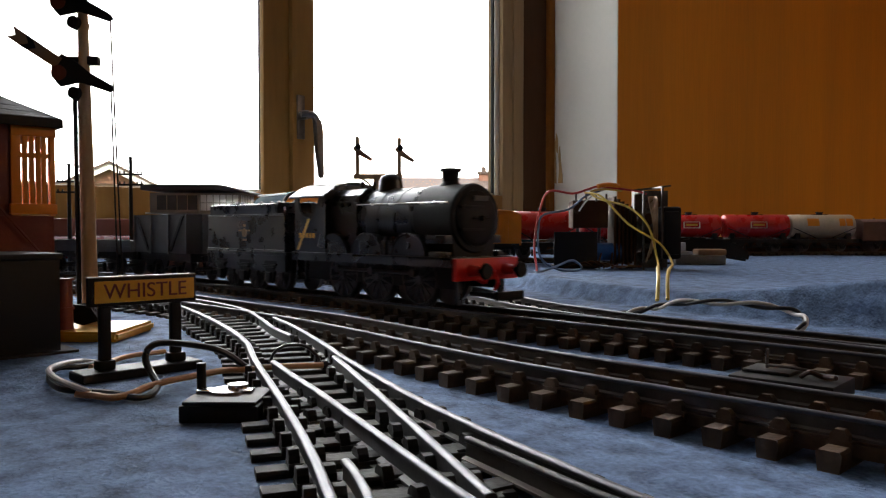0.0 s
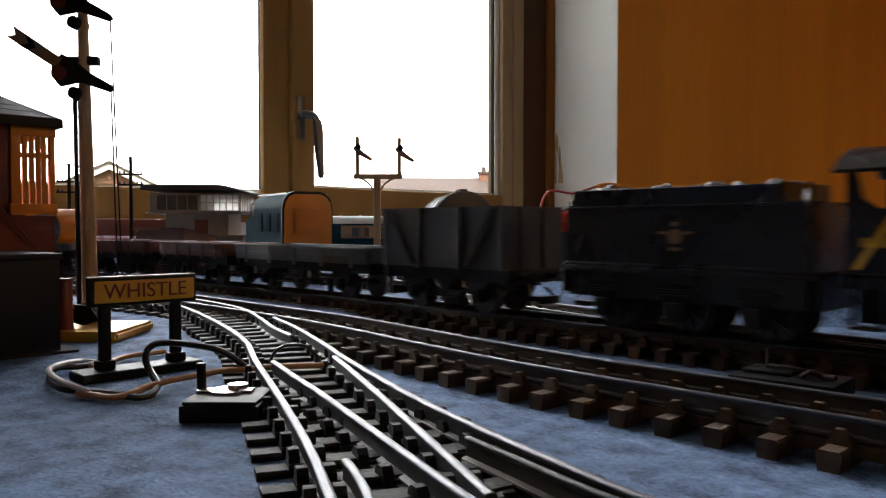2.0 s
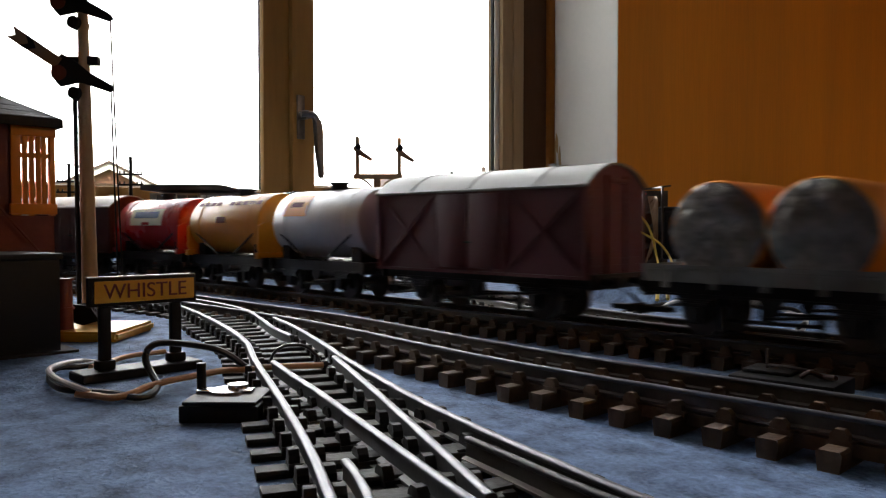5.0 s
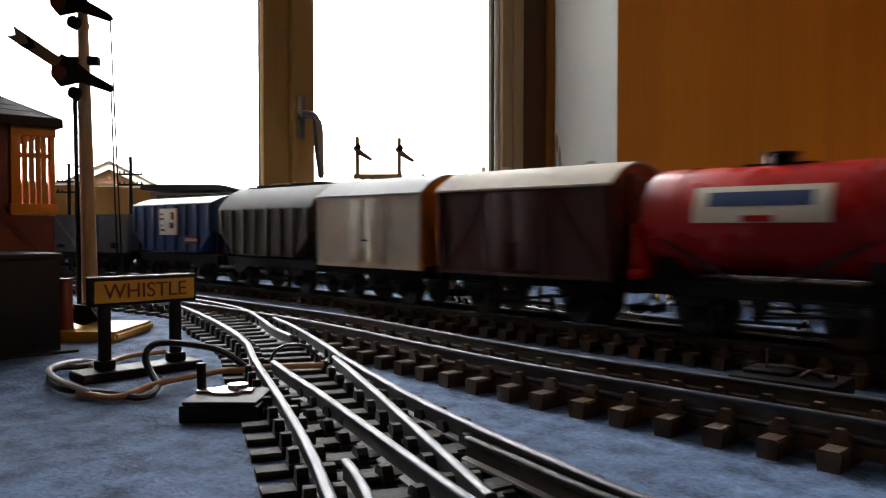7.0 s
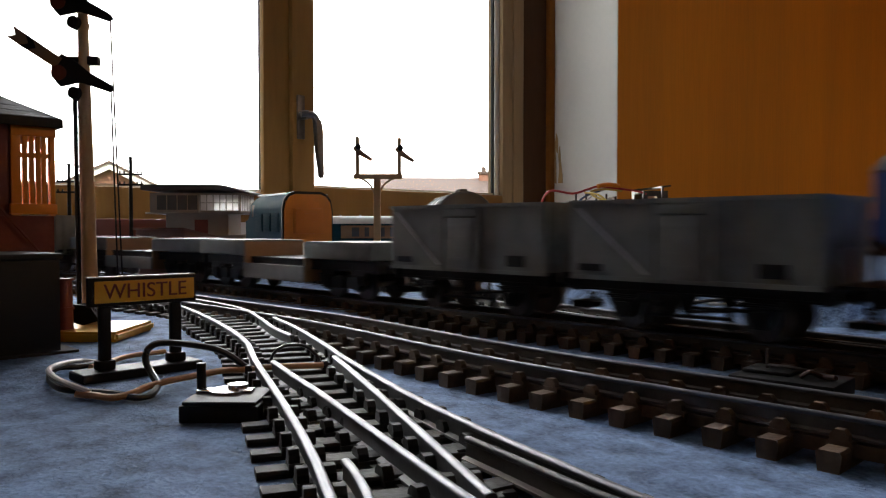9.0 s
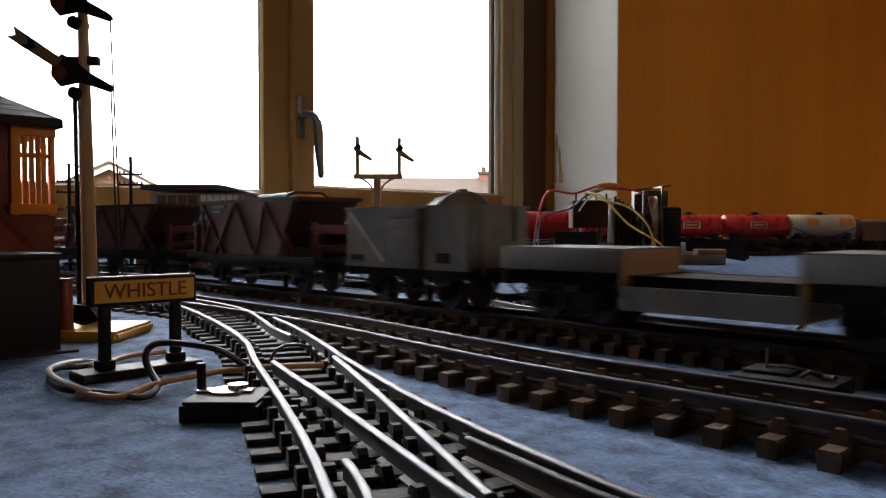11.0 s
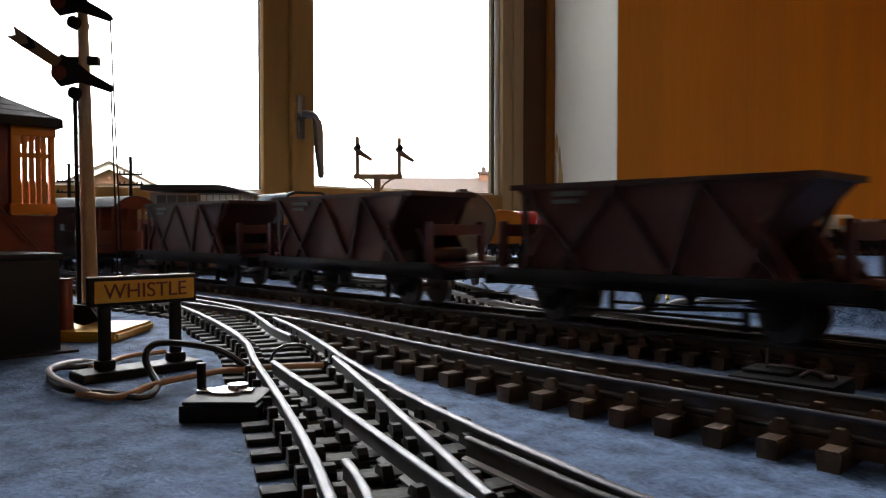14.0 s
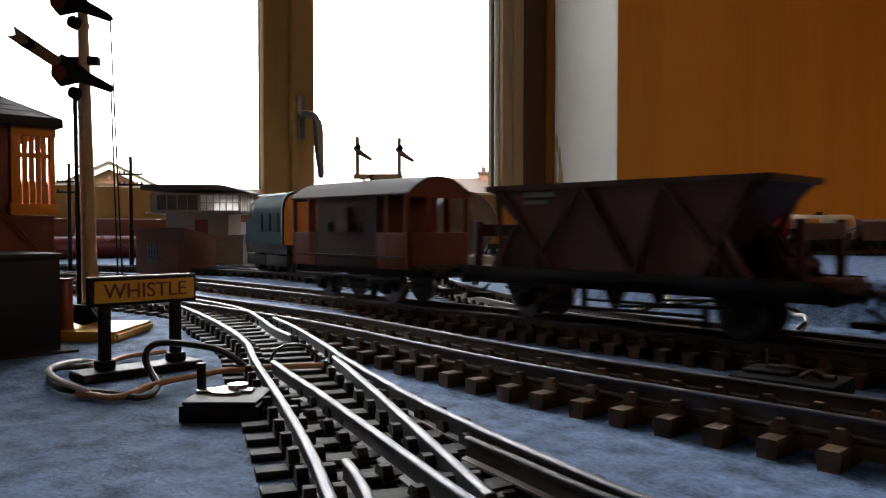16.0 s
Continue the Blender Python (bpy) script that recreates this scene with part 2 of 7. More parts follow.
# ---------------------------------------------------------------- the room
def room():
    """Layout room: x runs along the main line, the window wall stands across it at the far end."""
    wx, face = -1084.0, -892.0
    # window wall below, above and beside the opening
    bm = B()
    box(bm, -1250, face, -3300, 1370, -900, 40)
    box(bm, -1250, face, -3300, 1370, 1330, 1600)
    box(bm, -1250, face, -3300, -90, 40, 1330)
    single("wall_window", bm, PLASTER, "plastered wall with the window opening", "wall", False, "structure")
    bm = B()
    box(bm, -1250, face, 1373, 4300, -900, 1600)
    single("wall_orange", bm, WALL_ORANGE, "plain orange painted wall beside the window", "wall", False, "structure")
    bm = B()
    box(bm, -1250, face - 1, 1370, 1373, 40, 1330)
    single("reveal", bm, PLASTER, "white plastered window reveal", "wall", False, "structure")
    # unseen walls, coloured orange so that the light they bounce is warm
    bm = B()
    box(bm, -1250, 2700, 4300, 4420, -900, 1600)
    single("wall_side", bm, WALL_ORANGE, "unseen side wall of the room, orange for warm bounce light", "wall", False, "structure")
    bm = B()
    box(bm, -1250, 2700, -3420, -3300, -900, 1600)
    single("wall_far_side", bm, WALL_ORANGE, "unseen side wall of the room, orange for warm bounce light", "wall", False, "structure")
    bm = B()
    box(bm, 2700, 2820, -3420, 1850, -900, 1600)
    box(bm, 2700, 2820, 3150, 4420, -900, 1600)
    box(bm, 2700, 2820, 1850, 3150, -900, 450)
    box(bm, 2700, 2820, 1850, 3150, 1500, 1600)
    single("wall_rear", bm, WALL_ORANGE, "unseen rear wall with an added opening, orange for warm bounce light", "wall", False, "structure")
    bm = B()
    box(bm, -1250, 2820, -3420, 4420, 1600, 1700)
    single("ceiling", bm, PLASTER, "white plastered ceiling", "ceiling", False, "structure")
    bm = B()
    box(bm, -1250, 2820, -3420, 4420, -1000, -900)
    single("floor", bm, CARPET, "dark carpeted floor of the room", "floor", False, "structure")
    # the dry stain on the reveal
    bm = B()
    for pts in ([(-1052, 132), (-1046, 130), (-1047, 175), (-1049, 215), (-1052, 236), (-1054, 205)], [(-1041, 131), (-1029, 130), (-1030, 150), (-1034, 178), (-1037, 212), (-1041, 190), (-1038, 160)], [(-1046, 200), (-1042, 196), (-1042, 226), (-1046, 240), (-1049, 222)]):
        prism(bm, pts, "y", 1368.0, 1369.6)
    single("wall_stain", bm, STAIN, "dried brown stain on the white window reveal", "stain", False, "structure")

    w = thing("window_1", "brown wooden casement window with two panes", "window", kind="structure")
    bm = B()
    box(bm, wx - 6, wx + 10, 657, 724, 40, 1330)
    box(bm, wx + 10, wx + 22, 646, 694, 40, 1330, 3)
    box(bm, wx + 10, wx + 30, 694, 736, 40, 1330, 3)
    part("mullion", bm, FRAMEWOOD, w)
    for y0, y1, zb in ((-30, 657, 89), (724, 1218, 100)):
        bm = B()
        box(bm, wx - 25, wx + 21, y0, y1, 40, zb, 3)
        part("bottom_rail", bm, FRAMEWOOD, w)
        bm = B()
        box(bm, wx - 25, wx + 21, y0, y1, 1290, 1330, 3)
        part("top_rail", bm, FRAMEWOOD, w)
        bm = B()
        box(bm, wx - 3, wx + 1, y0, y1, zb, 1290)
        p = part("pane", bm, PANE, w, "clear glass pane", False)
        p.visible_shadow = False
        edge = (653, 657) if y0 < 600 else (1199, 1217)
        bm = B()
        box(bm, wx + 1, wx + 9, edge[0], edge[1], zb, 1290)
        box(bm, wx + 1, wx + 7, y0 + 4, edge[0] - 4, zb, zb + 4)
        part("glazing_bead", bm, WHITE, w, "pale glazing bead")
        bm = B()
        box(bm, wx + 1, wx + 6, edge[0] - 4, edge[0], zb, 1290)
        part("glazing_gasket", bm, DARK, w, "black glazing gasket")
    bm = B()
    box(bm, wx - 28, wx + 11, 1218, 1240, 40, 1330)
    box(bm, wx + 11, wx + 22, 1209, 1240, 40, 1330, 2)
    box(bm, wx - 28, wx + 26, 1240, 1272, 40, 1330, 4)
    part("stile", bm, WOODPALE, w, "pale brown stile")
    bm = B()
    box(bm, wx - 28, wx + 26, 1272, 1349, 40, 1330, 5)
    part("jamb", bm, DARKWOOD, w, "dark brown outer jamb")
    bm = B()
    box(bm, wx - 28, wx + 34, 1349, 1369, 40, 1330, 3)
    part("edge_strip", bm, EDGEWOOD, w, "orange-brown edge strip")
    bm = B()
    box(bm, wx - 28, wx + 26, -90, -30, 40, 1330, 4)
    part("stile", bm, FRAMEWOOD, w)
    h = thing("window_handle", "worn metal casement handle on the window", "window handle", pose(wx / 1000 + 0.03, 0.707, 0.175))
    bm = B()
    box(bm, 0, 3, -14, 6, -8, 58, 1.5)
    part("backplate", bm, FRAMEWOOD, h, "brown painted backplate")
    bm = B()
    box(bm, 2.5, 5, -8, 7, 0, 70, 1.5)
    part("lock_plate", bm, WHEEL, h, "dark worn lock plate")
    bm = B()
    rod(bm, (4, 0, 37), (24, 0, 37), 7)
    tube(bm, [(22, -12, 37), (25, -2, 38), (27, 8, 36), (28, 13, 30)], 5.5)
    part("knuckle", bm, WHEEL, h, "dark metal knuckle")
    bm = B()
    prism(bm, [(8, 34), (20, 32), (25, 20), (27, -60), (24, -64), (19, -62), (14, -20)], "x", 21, 31)
    bmesh.ops.bevel(bm, geom=bm.edges[:], offset=2.2, segments=2, affect="EDGES")
    part("lever", bm, WHEEL, h, "worn metal lever")
    # dark red board and rounded edging at the back of the layout
    bm = B()
    box(bm, -891, -872, -1500, 480, 0, 43, 1)
    single("back_board", bm, REDBOARD, "dark red painted board along the window wall", "board")
    bm = B()
    rod(bm, (-859, -1500, 12.5), (-859, 470, 12.5), 12.5, seg=24)
    single("edge_roll", bm, paint("glossy_maroon", (0.14, 0.02, 0.02), 0.25, vary=0.1), "glossy maroon round edging lying on the layout", "edging")


def ground_height(x, y):
    """Gentle swells of the felt, strongest beyond the tracks (millimetres)."""
    foot = 274 + 0.0014 * max(0.0, -78 - x) ** 2
    u = (y - foot) / 7
    swell = 0.0 if u <= 0 else (3 * u * u - 2 * u ** 3 if u < 1 else max(0.0, 1 - ((u - 1) / 30.0)) ** 1.3)
    swell *= max(0.0, min(1.0, (x + 430) / 150))
    rise = 6.5 + 10.5 * max(0.0, min(1.0, (x + 150) / 75))
    v = noise.noise((x * 0.011, y * 0.011, 3.1)) * 5.0 + noise.noise((x * 0.03, y * 0.03, 7.7)) * 1.6
    bed = min(1.0, max(0.0, (y - 108) / 7)) * min(1.0, max(0.0, (262 - y) / 10)) * min(1.0, max(0.0, (x + 250) / 40))
    return -3.0 * bed + swell * max(3.0, rise + v * 0.6) + 1.6 * min(1.0, max(0.0, u / 3)) * noise.noise((x * 0.02, y * 0.02, 1.7))


def baseboard():
    bm = B()
    box(bm, -891, 2500, -2600, 2600, -30, -14)
    single("baseboard", bm, DARKWOOD, "dark timber baseboard under the layout", "baseboard", False, "structure")
    # felt: fine near the camera, coarse elsewhere
    def axis(a, lo, hi, b, fine, coarse):
        xs = [a + (lo - a) * i / coarse for i in range(coarse)]
        xs += [lo + (hi - lo) * i / fine for i in range(fine)]
        return xs + [hi + (b - hi) * i / coarse for i in range(coarse + 1)]
    xs, ys = axis(-891, -560, 20, 2500, 150, 10), axis(-2600, 20, 620, 2600, 240, 14)
    me = bpy.data.meshes.new("felt")
    vs = [(x / 1000, y / 1000, ground_height(x, y) / 1000) for y in ys for x in xs]
    k = len(xs)
    fs = [(j * k + i, j * k + i + 1, (j + 1) * k + i + 1, (j + 1) * k + i) for j in range(len(ys) - 1) for i in range(k - 1)]
    me.from_pydata(vs, [], fs)
    me.materials.append(CLOTH)
    me.shade_smooth()
    tagged(new("ground", me), "blue felt cloth covering the layout", "ground", kind="structure")


def fuzz():
    """Loose fibres standing out of the felt near the edge of the layout."""
    rng = np.random.default_rng(7)
    k = 46000
    x = -30 - 330 * rng.random(k) ** 0.8
    y = 20 + 280 * rng.random(k)
    a, lean, ln = rng.random(k) * 6.283, rng.random(k) * 0.7 + 0.8, rng.random(k) ** 4 * 2.6 + 0.35
    vs = np.zeros((k, 3, 3))
    dx, dy = np.cos(a), np.sin(a)
    base = np.array([ground_height(p, q) for p, q in zip(x, y)])
    w = 0.03
    vs[:, 0] = np.stack([x - w * dy, y + w * dx, base - 0.05], 1)
    vs[:, 1] = np.stack([x + w * dy, y - w * dx, base - 0.05], 1)
    vs[:, 2] = np.stack([x + dx * ln * np.sin(lean), y + dy * ln * np.sin(lean), base + ln * np.cos(lean)], 1)
    me = bpy.data.meshes.new("felt_fibres")
    me.from_pydata((vs.reshape(-1, 3) / 1000).tolist(), [], np.arange(3 * k).reshape(-1, 3).tolist())
    me.materials.append(CLOTH)
    tagged(new("felt_fibres", me), "loose fibres of the blue felt", "fibres", kind="stuff")


# ---------------------------------------------------------------- track
LINE_Y, BEND_X, BEND_R = 202.0, -395.0, 371.0


def main_line(s, offset=0.0):
    """Point and heading on the main line at s millimetres; straight, then a quarter turn along the window wall."""
    if s >= BEND_X:
        return Vector((s, LINE_Y + offset)), Vector((1, 0))
    a = (BEND_X - s) / BEND_R
    r = BEND_R + offset
    if a <= math.pi / 2:
        return Vector((BEND_X - r * math.sin(a), LINE_Y - BEND_R + r * math.cos(a))), Vector((math.cos(a), math.sin(a)))
    rest = (a - math.pi / 2) * BEND_R
    return Vector((BEND_X - r, LINE_Y - BEND_R - rest)), Vector((0, 1))


SLEEPER_MESH = {}


def sleeper_mesh(kind, length):
    key = (kind, round(length))
    if key not in SLEEPER_MESH:
        bm = B()
        h = length / 2
        # trapezoid bar, lower at its ends outside the chairs
        prism(bm, [(-1.6, -3.4), (1.6, -3.4), (1.95, 0.6), (1.7, 1.0), (-1.7, 1.0), (-1.95, 0.6)], "y", -h + 4.2, h - 4.2)
        for e in (-1, 1):
            prism(bm, [(-1.5, -3.4), (1.5, -3.4), (1.9, -0.2), (1.5, 0.25), (-1.5, 0.25), (-1.9, -0.2)], "y", min(e * h, e * (h - 4.2)), max(e * h, e * (h - 4.2)))
        for y in (-8.25, 8.25) if length < 33 else ():
            o = 1 if y > 0 else -1
            for d, w in ((-1.7, 1.7), (1.75, 1.5)):
                prism(bm, [(-w, 0.2), (w, 0.2), (w * 0.9, 1.9), (w * 0.45, 2.7), (-w * 0.45, 2.7), (-w * 0.9, 1.9)], "y", y + o * d - 0.75, y + o * d + 0.75)
            box(bm, 1.7, 7.6, y - 1.1, y + 1.1, -1.6, 0.6)
        SLEEPER_MESH[key] = mesh_of("sleeper", bm, kind)
    return SLEEPER_MESH[key]


def rail(name, pts, parent, material, top=4.5, web=None, wide=1.0):
    """A flat-bottomed rail swept along plan points (x, y)."""
    sec = [(-1.1, 1.1), (1.1, 1.1), (1.1, 1.5), (0.32, 1.8), (0.32, top - 0.9), (0.6, top - 0.7), (0.62, top - 0.32), (0.5, top - 0.1), (0.2, top), (-0.2, top), (-0.5, top - 0.1), (-0.62, top - 0.32), (-0.6, top - 0.7), (-0.32, top - 0.9), (-0.32, 1.8), (-1.1, 1.5)]
    bm = B()
    rings = []
    sec = [(y * wide, z) for y, z in sec]
    for i, p in enumerate(pts):
        d = (pts[min(i + 1, len(pts) - 1)] - pts[max(i - 1, 0)]).normalized()
        n = Vector((-d.y, d.x))
        rings.append([bm.verts.new((p.x + n.x * y, p.y + n.y * y, z)) for y, z in sec])
    k = len(sec)
    for A, C in zip(rings, rings[1:]):
        for j in range(k):
            f = bm.faces.new((A[j], A[(j + 1) % k], C[(j + 1) % k], C[j]))
            f.material_index = 0 if 5 <= j <= 11 else 1
            f.smooth = 6 <= j <= 10
    bm.faces.new(rings[0][::-1])
    bm.faces.new(rings[-1])
    ob = part(name, bm, material, parent, soft=False)
    ob.data.materials.append(web or RAIL_OLD)
    return ob


def offset_line(pts, o):
    out = []
    for i, p in enumerate(pts):
        d = (pts[min(i + 1, len(pts) - 1)] - pts[max(i - 1, 0)]).normalized()
        out.append(p + Vector((-d.y, d.x)) * o)
    return out


def along(pts, pitch, meet=None):
    """Points and headings at even steps along a plan line; one step falls where the line passes x = meet."""
    out, carry = [], 0.0
    if meet is not None:
        k = next(i for i in range(len(pts) - 1) if pts[i].x < meet <= pts[i + 1].x and pts[i].y > 60)
        run = sum((b - a).length for a, b in zip(pts[:k], pts[1:k + 1])) + (meet - pts[k].x)
        carry = run % pitch
    for a, b in zip(pts, pts[1:]):
        L = (b - a).length
        while carry < L:
            out.append((a + (b - a) * (carry / L), (b - a).normalized()))
            carry += pitch
        carry -= L
    return out


def track(label, pts, rail_mat, sleeper_mat, near=None, pitch=9.5, rails=True, length=30.0, dz=0.0, meet=None):
    tr = thing("track", label, "railway track", kind="structure", group="tracks of the layout")
    if rails:
        rail("rail", offset_line(pts, 8.25), tr, rail_mat)
        rail("rail", offset_line(pts, -8.25), tr, rail_mat)
    me, far = sleeper_mesh(sleeper_mat, length), B()
    for p, d in along(pts, pitch, meet):
        a = math.atan2(d.y, d.x) + random.uniform(-0.012, 0.012)
        if near is None or near(p):
            ob = new("sleeper", me)
            ob.parent = tr
            ob.matrix_local = Matrix.Translation((p.x / 1000, p.y / 1000, dz)) @ Matrix.Rotation(a, 4, "Z")
        else:
            n = Vector((-d.y, d.x)) * 15
            e = d * 1.8
            lo = [far.verts.new((q.x, q.y, z)) for z in (-3.4, 1.1) for q in (p - n - e, p - n + e, p + n + e, p + n - e)]
            for f in ((4, 5, 6, 7), (0, 1, 5, 4), (1, 2, 6, 5), (2, 3, 7, 6), (3, 0, 4, 7)):
                far.faces.new([lo[i] for i in f])
    if far.verts:
        tagged(part("sleepers", far, sleeper_mat, tr, soft=False), kind="stuff")
    else:
        far.free()
    return tr


def tracks():
    inside = lambda p: -640 < p.x < 30 and p.y > 60
    V2 = lambda a: [Vector(p) for p in a]
    span = [main_line(s)[0] for s in np.arange(-3600, 2440, 12.0)]
    track("main line track with dark sleepers and bright rails", span, RAIL, SLEEPER_OLD, inside, pitch=8.13, meet=-181.0)
    ease = lambda s: 12 * (lambda u: 3 * u * u - 2 * u ** 3)(min(1.0, max(0.0, (-90 - s) / 130)))
    span = [main_line(s, -66.5 + ease(s))[0] for s in np.arange(-1500, 900, 12.0)]
    track("second running line with brown sleepers", span, RAIL, SLEEPER_OLD, inside, pitch=9.15, meet=-142.0)
    siding = smooth(V2([(420, 202.5), (60, 204), (-63, 214), (-126, 218), (-161, 224), (-188, 232), (-220, 246), (-262, 268), (-320, 304), (-380, 342)]), 8)
    track("siding turning out of the main line", siding, RAIL, SLEEPER, lambda p: -640 < p.x < -60)
    track("straight siding beside the huts", smooth(V2([(-300, 268), (-410, 281), (-500, 293), (-690, 312)]), 8), RAIL, SLEEPER, lambda p: True)
    outer = [main_line(s, 82)[0] for s in np.arange(-1500, -400, 12.0)]
    track("outer curved track beside the window wall", outer, RAIL, SLEEPER, inside)
    # branch that leaves the second line and splits before the camera
    left = smooth(V2([(-330, 133), (-277, 140), (-246, 133), (-204, 120.5), (-172, 109), (-148, 97), (-110, 79.5), (-83, 66.5), (-63, 56), (-20, 30), (60, -25)]), 8)
    right = smooth(V2([(-176, 112), (-160, 106), (-139, 97), (-114.5, 86.5), (-94, 80.3), (-74, 73.2), (-59, 69.6), (-41, 65.5), (20, 54), (140, 36)]), 8)
    tr = track("turnout with long dark sleepers and bright rails", left, RAIL, SLEEPER, None, 8.4, rails=False, length=30, dz=0.0008)
    for name, pts in (("stock_rail", [(-330, 140), (-280, 132), (-248, 124.7), (-207, 112.8), (-176.5, 101.8), (-151, 89.3), (-113.7, 72.1), (-86.8, 59.2), (-66.9, 48.7), (-20, 23), (60, -26)]),
                      ("closure_rail", [(-300, 147.5), (-272, 146), (-244, 141), (-214, 129.5), (-196, 122), (-177, 116)]),
                      ("closure_rail", [(-142, 104.2), (-118.8, 93.2), (-94.2, 81.1), (-60.8, 64.4), (-56, 62)]),
                      ("stock_rail", [(-217, 135.4), (-194.2, 127.8), (-160.2, 114.2), (-141.2, 105.8), (-115.7, 95.6), (-95, 87.8), (-75.5, 81.6), (-61, 77.6), (-43, 73.2), (20, 61), (140, 43)]),
                      ("closure_rail", [(-146, 90.8), (-130, 85.2), (-114.8, 80.2), (-92.2, 72.2), (-62.6, 61.6), (-56, 59.4)]),
                      ("wing_rail", [(-51, 60.5), (-30, 49), (60, -8)]),
                      ("wing_rail", [(-51, 58.5), (-30, 53), (20, 44), (140, 26)])):
        rail(name, smooth(V2(pts), 8), tr, RAIL, web=RAIL_LIT_WEB, wide=1.15)
    me = sleeper_mesh(SLEEPER, 30)
    for p, d in along(right[22:], 8.4):
        ob = new("sleeper", me)
        ob.parent = tr
        ob.matrix_local = Matrix.Translation((p.x / 1000, p.y / 1000, 0.0004)) @ Matrix.Rotation(math.atan2(d.y, d.x), 4, "Z")
    # check rails
    for pts in (V2([(-74, 77), (-66, 75.2), (-52, 71.8), (-40, 69.6)]), V2([(-77.5, 58.5), (-74, 57), (-66, 52.8), (-58, 47.6)])):
        rail("check_rail", smooth(pts, 5), tr, DARK if pts[0].y > 75 else RAIL)
    return tr


room()
baseboard()
fuzz()
tracks()


# ---------------------------------------------------------------- rolling stock (x forward, z = 0 on the rail top)
WHEELS = []   # wheel part, radius


def wheelset(parent, x, r=6.0, spokes=0, name="wheelset"):
    bm = B()
    for y in (-7.9, 7.9):
        o = 1 if y > 0 else -1
        rod(bm, (0, y - 0.9, 0), (0, y + 0.9, 0), r, seg=24)
        rod(bm, (0, y - o * 1.3, 0), (0, y - o * 0.8, 0), r + 0.7, seg=24)
        if spokes:
            for i in range(spokes):
                a = 2 * math.pi * i / spokes
                rod(bm, (1.2 * math.cos(a), y + o * 1.1, 1.2 * math.sin(a)), ((r - 1) * math.cos(a), y + o * 1.1, (r - 1) * math.sin(a)), 0.45, seg=6)
            rod(bm, (0, y + o * 0.8, 0), (0, y + o * 2.0, 0), 1.6, seg=12)
            for i in range(20):
                a, b = 2 * math.pi * i / 20, 2 * math.pi * (i + 1) / 20
                rod(bm, ((r - .5) * math.cos(a), y + o * 1.1, (r - .5) * math.sin(a)), ((r - .5) * math.cos(b), y + o * 1.1, (r - .5) * math.sin(b)), 0.5, seg=5)
        else:
            rod(bm, (0, y + o * 0.9, 0), (0, y + o * 1.3, 0), r * 0.35, seg=12)
    rod(bm, (0, -10, 0), (0, 10, 0), 1.0, seg=8)
    w = part(name, bm, WHEEL, parent)
    w.location = (x / 1000, 0, r / 1000)
    WHEELS.append((w, x, r))
    return w


